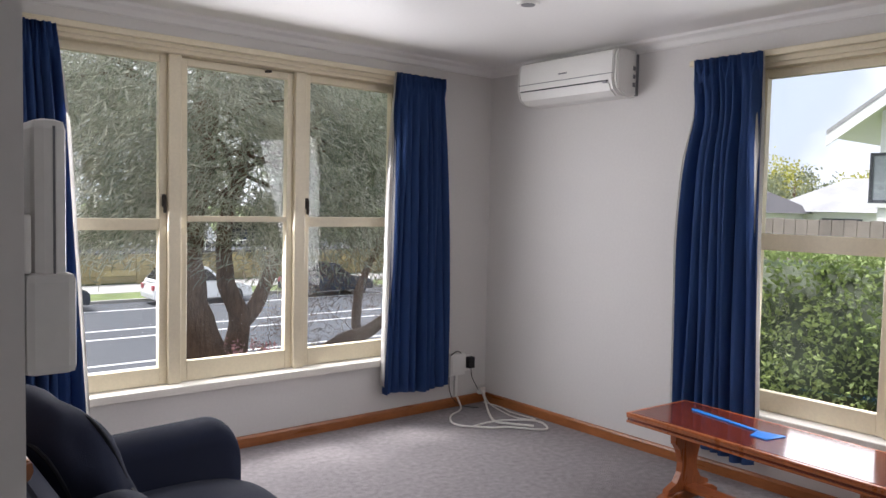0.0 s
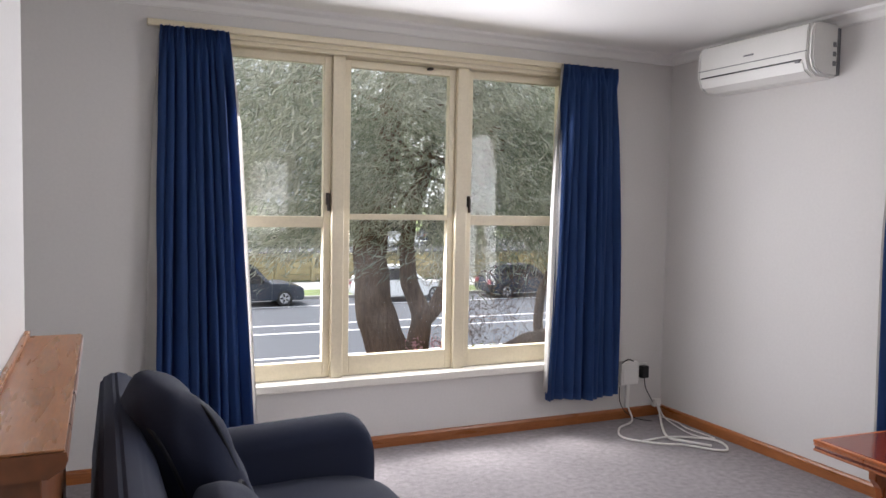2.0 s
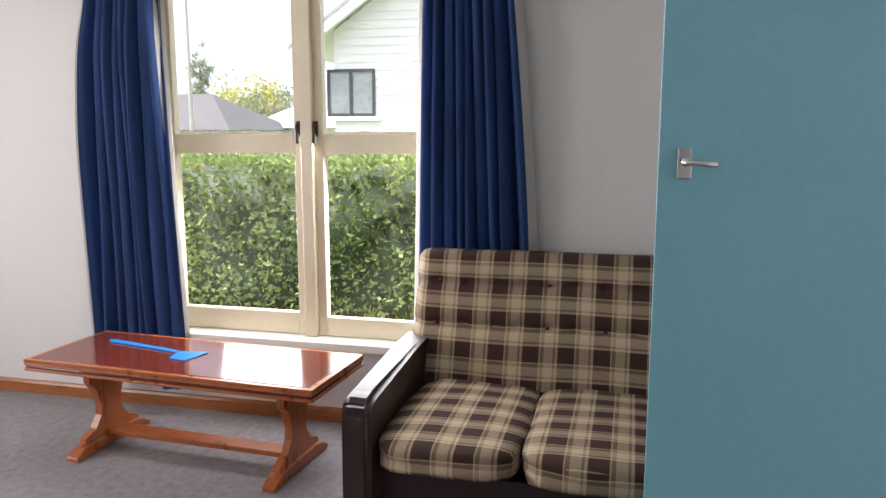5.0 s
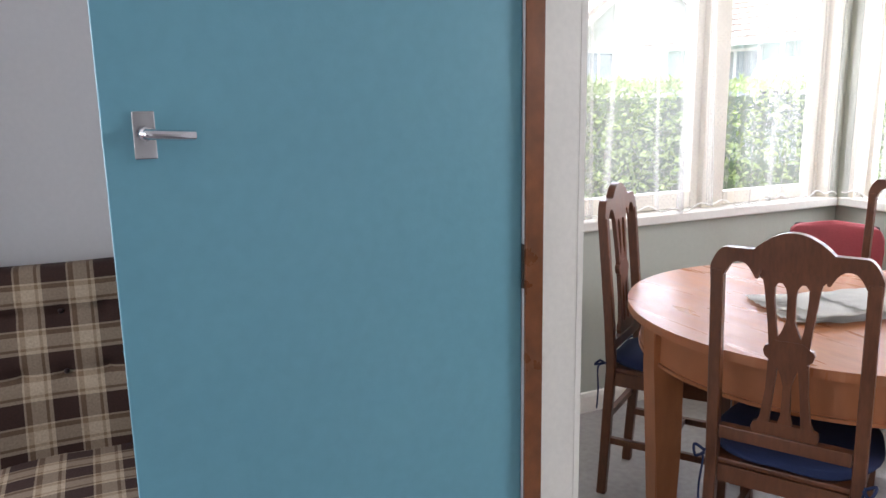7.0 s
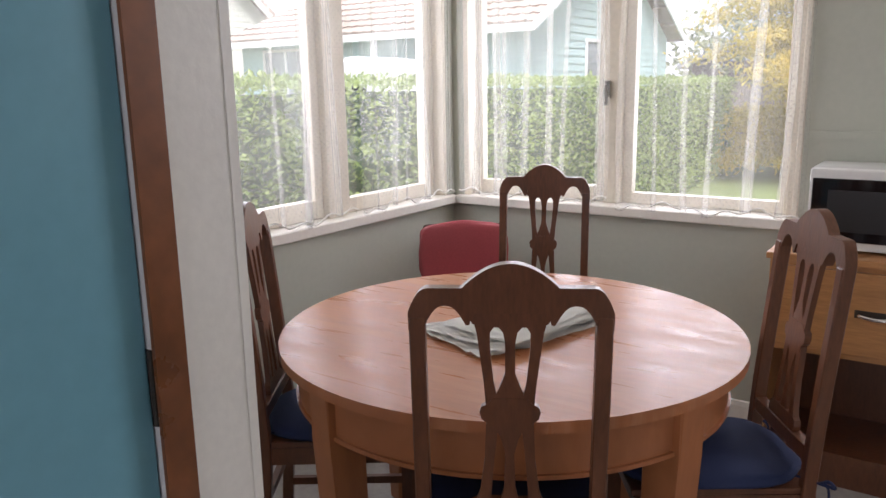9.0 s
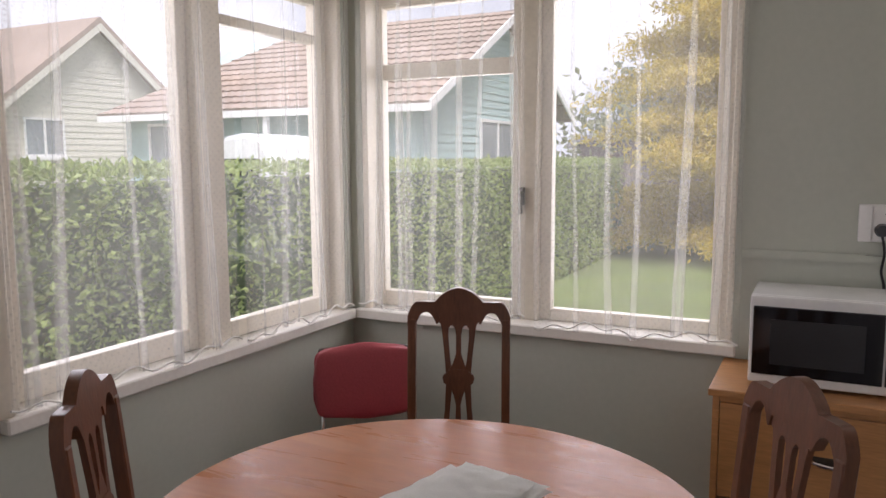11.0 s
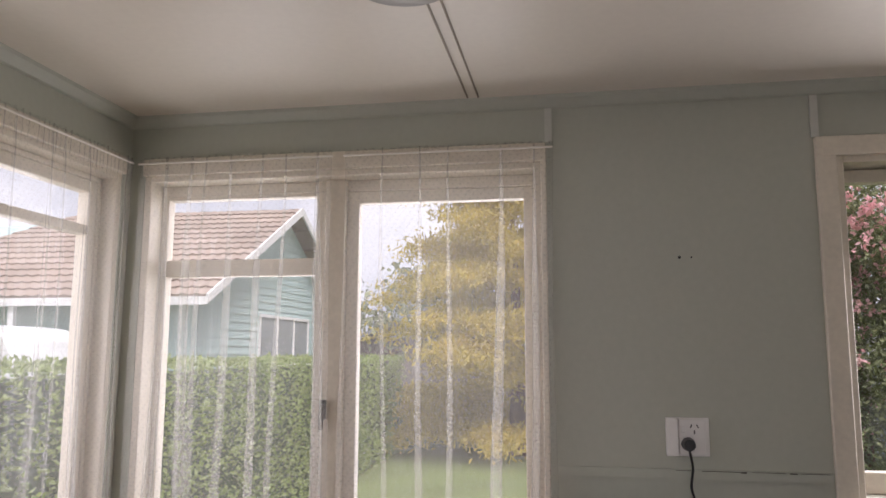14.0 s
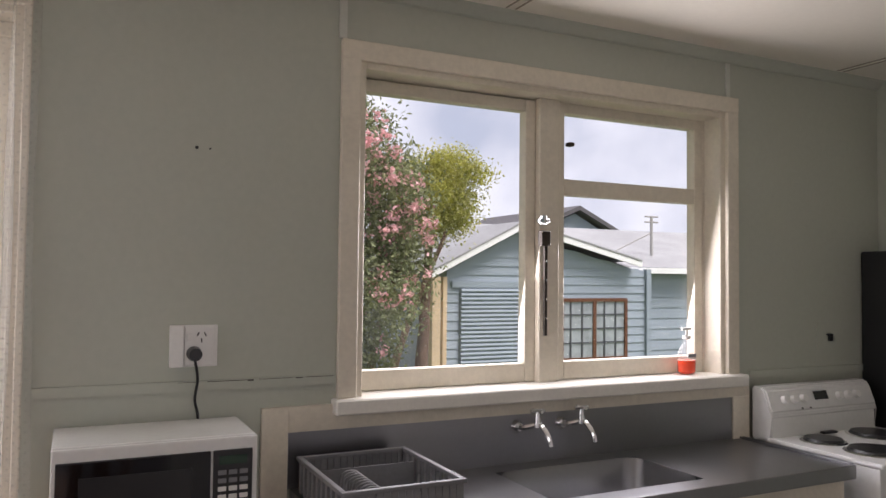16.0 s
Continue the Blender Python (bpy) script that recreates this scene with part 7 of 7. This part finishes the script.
cc = clumps(260, rng, (-6.7, -17.4, -0.1), (-3.7, -15.0, 4.2), keepc)
place = np.concatenate([c + rng.normal(size=(130, 3)) * 0.17 for c in cc])
scatter("crown", place, np.zeros(3), 0.085, 0.045, L_CAM, cm, 1.0, 7, "dark glossy leaves")
cc = clumps(330, rng, (-6.7, -17.2, -0.1), (-3.7, -14.9, 4.3), keepc)
place = np.concatenate([c + np.array((0, 0.25, 0.05)) + rng.normal(size=(22, 3)) * 0.05 for c in cc if c[1] > -16.6 and (c[2] > 2.0 or rng.uniform() < 0.25)])
scatter("flowers", place, np.array((0, 0.5, 0.2)), 0.07, 0.06, L_PINK, cm, 1.0, 8, "pink camellia flowers")
lm = thing("lime_tree", (-6.95, -16.6, -0.62), "yellow-green leafy tree behind the camellia", "tree")
limb(lm, [(-6.7, -16.6, -0.7), (-6.8, -16.6, 1.2), (-6.95, -16.6, 2.8)], 0.12, 0.04, "trunk")
cc = clumps(110, rng, (-7.9, -17.3, 1.9), (-6.2, -15.9, 3.7), lambda p: ((p[0] + 7.0) / 0.62) ** 2 + ((p[2] - 2.85) / 0.66) ** 2 < 1 and noise.noise(Vector(p * 2.0)) > -0.25)
place = np.concatenate([c + rng.normal(size=(150, 3)) * 0.11 for c in cc])
scatter("crown", place, np.zeros(3), 0.07, 0.028, L_LIME, lm, 1.0, 9)


def far_tree(x, y, z, r, h, material, seed, label):
    g = np.random.default_rng(seed)
    t = thing("tree", (x, y, z), label, "tree", "far trees")
    limb(t, [(x, y, z - 0.2), (x, y, z + h * 0.4), (x, y, z + h * 0.8)], 0.15 * r, 0.04, "trunk")
    q = clumps(90, g, (x - r, y - r, z + 0.15 * h), (x + r, y + r, z + h), lambda p: ((p[0] - x) / r) ** 2 + ((p[1] - y) / r) ** 2 + ((p[2] - z - 0.58 * h) / (0.45 * h)) ** 2 < 1)
    pl = np.concatenate([c + g.normal(size=(45, 3)) * 0.12 * r for c in q])
    scatter("crown", pl, np.zeros(3), 0.16 * r ** 0.5, 0.09 * r ** 0.5, material, t, 1.0, seed)


for k, (x, y, r, h) in enumerate(((52, 34, 3.5, 5.5), (55, 27, 4, 6.0), (50, 22, 3.0, 5.0), (54, 17, 4, 5.2), (48, 41, 3, 5), (46, 13, 3, 4.4), (58, 47, 4, 6))):
    far_tree(x, y, -0.6, r, h, L_FAR if k % 2 == 0 else L_LIME, 20 + k, "distant garden tree between the roofs")
far_tree(40, 22, -0.6, 0.9, 7.8, L_FAR, 40, "tall narrow distant tree")
for k, (x, y, r, h) in enumerate(((-9, 46, 5, 9), (3, 48, 5, 10), (14, 47, 5, 9), (26, 47, 6, 11), (-22, 47, 5, 9), (3, -36, 5, 6))):
    far_tree(x, y, -0.7, r, h, L_FAR, 60 + k, "leafy tree beyond the boundary")


# ---- houses ----
def boards(parent, pts, put, z0, z1, step, material, thick=0.022):
    """Lapped weatherboards over a flat wall outline; each board is one piece, cut to the outline's width at its height."""
    def span(z):
        cut = []
        for (a, p), (b, q) in zip(pts, pts[1:] + pts[:1]):
            if (p - z) * (q - z) < 0:
                cut.append(a + (b - a) * (z - p) / (q - p))
        return (min(cut), max(cut)) if len(cut) > 1 else None
    z = z0
    while z < z1:
        s, e = span(z + 0.02), span(min(z + step - 0.02, z1 - 0.01))
        if s and e:
            bm = bmesh.new()
            lo = [bm.verts.new(put(u, h, d)) for u, h, d in ((s[0], z, thick), (s[1], z, thick), (e[1], z + step, 0.004), (e[0], z + step, 0.004), (s[0], z, 0), (s[1], z, 0))]
            bm.faces.new(lo[:4])
            bm.faces.new((lo[0], lo[1], lo[5], lo[4]))
            part("weatherboard", bm, material, parent)
        z += step


def house_window(h, put, u0, u1, z0, z1, frame, panes=2, sill=True):
    w = part("window", prism(bmesh.new(), [(u0 + 0.03, z0 + 0.03), (u1 - 0.03, z0 + 0.03), (u1 - 0.03, z1 - 0.03), (u0 + 0.03, z1 - 0.03)], put, 0.024, 0.032), HOUSEG, h)
    bm = bmesh.new()
    for a, b, c, d in ((u0, u1, z1 - 0.07, z1), (u0, u1, z0, z0 + 0.07), (u0, u0 + 0.07, z0 + 0.07, z1 - 0.07), (u1 - 0.07, u1, z0 + 0.07, z1 - 0.07)):
        prism(bm, [(a, c), (b, c), (b, d), (a, d)], put, 0.02, 0.06)
    for k in range(1, panes):
        u = u0 + (u1 - u0) * k / panes
        prism(bm, [(u - 0.04, z0 + 0.07), (u + 0.04, z0 + 0.07), (u + 0.04, z1 - 0.07), (u - 0.04, z1 - 0.07)], put, 0.02, 0.055)
    part("window_frame", bm, frame, w)
    if sill:
        part("window_sill", prism(bmesh.new(), [(u0 - 0.12, z0 - 0.10), (u1 + 0.12, z0 - 0.10), (u1 + 0.12, z0 - 0.005), (u0 - 0.12, z0 - 0.005)], put, 0.02, 0.10), WBOARD, w)


# white house east of the living room, its gable towards us
hw = thing("white_house", (17, -1.5, -0.62), "white weatherboard house with a steep gable", "house")
gw = lambda u, z, d: (14 - d, u, z)
out = [(2.62, -0.6), (-5.6, -0.6), (-5.6, 3.75), (-1.5, 6.55), (2.62, 3.75)]
part("wall", prism(bmesh.new(), out, gw, -8, 0), WBOARD, hw)
boards(hw, out, gw, -0.6, 6.4, 0.19, WBOARD)
house_window(hw, gw, 1.60, 2.52 + 0.28, 1.76, 2.86, FRAMEG)
for s in (-1, 1):
    e = [(-1.5, 6.75), (-1.5, 6.45), (-1.5 + s * 5.05, 6.45 - 0.68 * 5.05), (-1.5 + s * 5.05, 6.75 - 0.68 * 5.05)]
    part("bargeboard", prism(bmesh.new(), e, gw, 0.5, 0.55), WBOARD, hw)
    e = [(-1.5, 6.80), (-1.5, 6.70), (-1.5 + s * 5.05, 6.70 - 0.68 * 5.05), (-1.5 + s * 5.05, 6.80 - 0.68 * 5.05)]
    part("roof", prism(bmesh.new(), e, gw, -8.3, 0.56), TINR, hw)
    e = [(-1.5, 6.69), (-1.5, 6.60), (-1.5 + s * 5.0, 6.60 - 0.68 * 5.0), (-1.5 + s * 5.0, 6.69 - 0.68 * 5.0)]
    part("eave_lining", prism(bmesh.new(), e, gw, -8.2, 0.49), WBOARD, hw)
fe = thing("side_fence", (9, 3, -0.62), "grey weathered paling fence beyond the hedge", "fence")
for k in range(60):
    yy = -2.6 + k * 0.2
    hgt = 1.40 + 0.02 * noise.noise(Vector((k * 0.9, 0, 0)))
    part("paling", B(9.0, 9.03, yy, yy + 0.19, -0.62, hgt), FENCEG, fe)
for k, (x, y, sx, sy, h, m1, m2) in enumerate(((34, 24, 6, 9, 1.9, WBOARD, TINR), (30, 16.5, 6, 7, 1.5, WBOARD, DARKR), (36, 11.5, 7, 6, 1.6, WBOARD, TINR), (40, 33, 6, 6, 2.2, WBOARD, DARKR))):
    hs = thing("house", (x, y, -0.6), "distant house roof over the fences", "house", "distant houses")
    part("wall", B(x - sx / 2, x + sx / 2, y - sy / 2, y + sy / 2, -0.6, h), m1, hs)
    bm = bmesh.new()
    o = 0.5
    v = [bm.verts.new(p) for p in ((x - sx / 2 - o, y - sy / 2 - o, h), (x + sx / 2 + o, y - sy / 2 - o, h), (x + sx / 2 + o, y + sy / 2 + o, h), (x - sx / 2 - o, y + sy / 2 + o, h), (x, y - sy / 6, h + 1.7), (x, y + sy / 6, h + 1.7))]
    for f in ((0, 1, 4), (1, 2, 5, 4), (2, 3, 5), (3, 0, 4, 5), (0, 1, 2, 3)):
        bm.faces.new([v[i] for i in f])
    part("roof", bm, m2, hs)
    wp = lambda u, z, d: (x - sx / 2 - d, u, z)
    house_window(hs, wp, y - 1.2, y + 0.6, h - 1.3, h - 0.3, FRAMEG, 2, False)
sl = thing("street_lamp", (22, 11.5, -0.6), "slender grey street lamp post", "street lamp")
part("post", T([(22, 11.5, -0.6), (22, 11.5, 6.2)], [0.09, 0.05]), CONC, sl)
part("arm", T(curve_pts([(22, 11.5, 6.1), (22, 11.4, 6.6), (22, 11.0, 6.9), (22, 10.3, 7.0)]), 0.04), CONC, sl)
part("lamp_head", B(21.9, 22.1, 9.9, 10.4, 6.95, 7.05, bevel=0.03), CONC, sl)


def tiled_roof(parent, a, b, c, d, n, m, material):
    """Stepped courses of roof tiles on the slope a-b (eave) to d-c (ridge), each course thick at its lower edge and ribbed."""
    a, b, c, d = (Vector(p) for p in (a, b, c, d))
    nrm = (b - a).cross(d - a).normalized()
    if nrm.z < 0:
        nrm = -nrm
    for i in range(n):
        t0, t1 = i / n, (i + 1) / n
        bm = bmesh.new()
        prev = None
        for k in range(m * 3 + 1):
            s = k / (m * 3)
            lo, hi = (a + (d - a) * t0).lerp(b + (c - b) * t0, s), (a + (d - a) * t1).lerp(b + (c - b) * t1, s)
            rib = 0.025 if k % 3 == 1 else 0.0
            v = [bm.verts.new(lo), bm.verts.new(lo + nrm * (0.05 + rib)), bm.verts.new(hi + nrm * (0.012 + rib))]
            if prev:
                bm.faces.new((prev[0], prev[1], v[1], v[0]))
                bm.faces.new((prev[1], prev[2], v[2], v[1]))
            prev = v
        part("tile_course", bm, material, parent)


th = thing("teal_house", (9.5, -22.9, -0.62), "pale teal weatherboard house with brown tiled roof", "house")
tg = lambda u, z, d: (5.4 - d, u, z)
out = [(-18.65, -0.6), (-27.1, -0.6), (-27.1, 2.62), (-22.9, 4.85), (-18.65, 2.62)]
part("wall", prism(bmesh.new(), out, tg, -8.4, 0), TEAL, th)
boards(th, out, tg, 0.3, 4.8, 0.17, TEAL)
tn = lambda u, z, d: (u, -18.65 + d, z)
side = [(5.4, -0.6), (13.8, -0.6), (13.8, 2.6), (5.4, 2.6)]
boards(th, side, tn, 0.6, 2.55, 0.17, TEAL)
house_window(th, tg, -24.6, -21.4, 1.25, 2.40, WBOARD, 3)
house_window(th, tn, 6.3, 7.5, 1.2, 2.2, WBOARD, 2)
house_window(th, tn, 10.6, 13.0, 0.9, 2.35, WBOARD, 3)
e0, e1, rd = -18.15, -27.6, -22.9
tiled_roof(th, (14.2, e0, 2.55), (5.0, e0, 2.55), (5.0, rd, 5.05), (11.2, rd, 5.05), 15, 34, TILEB)
tiled_roof(th, (5.0, e1, 2.55), (14.2, e1, 2.55), (11.2, rd, 5.05), (5.0, rd, 5.05), 6, 8, TILEB)
tiled_roof(th, (14.2, e1, 2.55), (14.2, e0, 2.55), (11.2, rd, 5.05), (11.2, rd, 5.05), 8, 10, TILEB)
for a in (e0, e1):
    part("bargeboard", prism(bmesh.new(), [(a, 2.42), (a, 2.60), (rd, 5.10), (rd, 4.90)], tg, 0.40, 0.44), WBOARD, th)
part("fascia", B(5.0, 14.2, e0 - 0.04, e0 + 0.02, 2.40, 2.55), WBOARD, th)
part("carport_post", B(9.0, 9.12, -18.3, -18.2, -0.6, 2.4), WBOARD, th)
ch = thing("cream_house", (23, -22.9, -0.62), "cream weatherboard house with a gable end", "house")
cg = lambda u, z, d: (20 - d, u, z)
out = [(-19.2, -0.6), (-26.6, -0.6), (-26.6, 3.0), (-22.9, 5.9), (-19.2, 3.0)]
part("wall", prism(bmesh.new(), out, cg, -7, 0), CREAMB, ch)
boards(ch, out, cg, 0.4, 5.8, 0.2, CREAMB)
house_window(ch, cg, -21.6, -20.2, 1.6, 2.8, WBOARD, 2)
for s in (-1, 1):
    part("roof", prism(bmesh.new(), [(-22.9, 6.15), (-22.9, 5.95), (-22.9 + s * 4.2, 2.66), (-22.9 + s * 4.2, 2.86)], cg, -7.3, 0.4), TILEB, ch)
    part("bargeboard", prism(bmesh.new(), [(-22.9, 5.95), (-22.9, 5.70), (-22.9 + s * 4.2, 2.41), (-22.9 + s * 4.2, 2.66)], cg, 0.36, 0.40), CREAMB, ch)
sh = thing("garden_shed", (3, -34, -0.62), "weathered shed with a pale roof behind a fence", "shed")
part("wall", B(1.0, 6.4, -36, -33, -0.6, 2.1), FENCEG, sh)
bm = prism(bmesh.new(), [(0.6, 2.0), (3.6, 3.25), (6.8, 2.0), (6.8, 1.85), (3.6, 3.1), (0.6, 1.85)], lambda p, q, d: (p, d, q), -36.3, -32.6)
part("roof", bm, TINR, sh)
bf = thing("back_fence", (0, -31, -0.62), "grey paling fence at the back boundary", "fence")
for k in range(110):
    x = -12 + k * 0.18
    part("paling", B(x, x + 0.17, -31.0, -30.97, -0.62, 1.28 + 0.03 * noise.noise(Vector((k * 0.8, 3, 0)))), FENCEG, bf)

# ---- garage ----
ga = thing("garage", (-9.5, -19, -0.62), "grey-blue weatherboard garage with a roller door", "garage")
gs = lambda u, z, d: (u, -18 + d, z)
out = [(-7.86, -0.6), (-12.55, -0.6), (-12.55, 1.66), (-12.1, 1.72), (-9.33, 2.34), (-7.86, 1.62)]
part("wall", prism(bmesh.new(), out, gs, -5, 0), GARB, ga)
boards(ga, out, gs, -0.5, 2.3, 0.17, GARB)
for a, b in (((-7.40, 1.46), (-9.33, 2.42)), ((-12.2, 1.74), (-9.33, 2.42))):
    part("bargeboard", prism(bmesh.new(), [a, (a[0], a[1] + 0.11), (b[0], b[1] + 0.11), b], gs, 0.24, 0.28), WBOARD, ga)
    part("roof", prism(bmesh.new(), [(a[0], a[1] + 0.115), (a[0], a[1] + 0.15), (b[0], b[1] + 0.15), (b[0], b[1] + 0.115)], gs, -5, 0.29), TINR, ga)
rd2 = part("roller_door", B(-9.95, -8.12, -17.99, -17.955, -0.6, 1.30), GARB, ga)
for k in range(24):
    z = -0.58 + k * 0.078
    part("slat", T([(-9.94, -17.945, z + 0.035), (-8.13, -17.945, z + 0.035)], 0.034, 6), GARB, rd2)
part("door_head", B(-10.1, -7.95, -17.985, -17.94, 1.305, 1.42), GARB, ga)
house_window(ga, gs, -12.0, -10.35, -0.15, 1.10, OAKD, 2)
for k in range(2):
    for j in range(2):
        part("glazing_bar", B(-11.9 + k * 0.83 + j * 0.28 + 0.18, -11.87 + k * 0.83 + j * 0.28 + 0.18, -17.975, -17.95, -0.08, 1.03), FRAMEG, ga)
    for z in (0.2, 0.48, 0.76):
        part("glazing_bar", B(-11.92 + k * 0.83, -11.25 + k * 0.83, -17.974, -17.949, z, z + 0.025), FRAMEG, ga)
part("corner_board", B(-12.62, -12.50, -18.05, -17.93, -0.6, 1.70), GARB, ga)
part("side_post", B(-7.62, -7.46, -17.9, -17.75, -0.6, 1.50), TIMB, ga, "raw timber post")
part("side_post", B(-7.80, -7.72, -17.95, -17.85, -0.6, 1.50), TIMB, ga)
wg = thing("garage_wing", (-15, -19.6, -0.62), "grey-blue garage wing under a rusty pale iron roof", "shed")
ws = lambda u, z, d: (u, -18.4 + d, z)
out = [(-12.6, -0.6), (-19, -0.6), (-19, 1.62), (-12.6, 1.62)]
part("wall", prism(bmesh.new(), out, ws, -4, 0), GARB, wg)
boards(wg, out, ws, -0.5, 1.6, 0.23, GARB)
part("gutter", B(-19.2, -11.9, -18.2, -18.08, 1.62, 1.74), WBOARD, wg)
bm = bmesh.new()
for k in range(90):
    x = -19.2 + k * 0.11
    v = [bm.verts.new(p) for p in ((x, -18.1, 1.74 + 0.012 * (k % 2)), (x + 0.11, -18.1, 1.74 + 0.012 * ((k + 1) % 2)), (x + 0.11, -23.5, 2.95 + 0.012 * ((k + 1) % 2)), (x, -23.5, 2.95 + 0.012 * (k % 2)))]
    bm.faces.new(v)
part("roof", bm, TINR, wg, "corrugated pale iron roof with rust")
an = thing("aerial", (-14.0, -19.5, 2.0), "bent roof aerial pole with a stay", "aerial")
part("pole", T([(-14.0, -19.5, 1.95), (-14.0, -19.5, 3.0)], 0.035), CONC, an)
part("stay", T([(-14.0, -19.5, 2.6), (-12.6, -19.5, 2.0)], 0.015), CONC, an)
for z in (2.85, 2.98):
    part("arm", T([(-14.2, -19.5, z), (-13.8, -19.5, z)], 0.02), CONC, an)
hb = thing("house", (-17, -28, -0.6), "distant grey gable behind the garage", "house", "distant houses")
part("wall", prism(bmesh.new(), [(-19.5, -0.6), (-14.6, -0.6), (-14.6, 2.6), (-17.2, 3.75), (-19.5, 2.6)], lambda p, q, d: (p, d, q), -33, -27), GARB, hb)
part("roof", prism(bmesh.new(), [(-14.3, 2.55), (-17.2, 3.85), (-20, 2.55), (-20, 2.7), (-17.2, 4.0), (-14.3, 2.7)], lambda p, q, d: (p, d, q), -33.3, -26.7), DARKR, hb)
setting("eave_soffit", boxes((-5.2, 0.14, KY - 0.70, KY - 0.141, 2.32, 2.345), (-5.4, 0.14, 0.141, 0.60, 2.44, 2.465), (0.141, 0.55, KY - 0.70, 0.6, 2.42, 2.445)), SILLW, "pale boarded eave soffit")
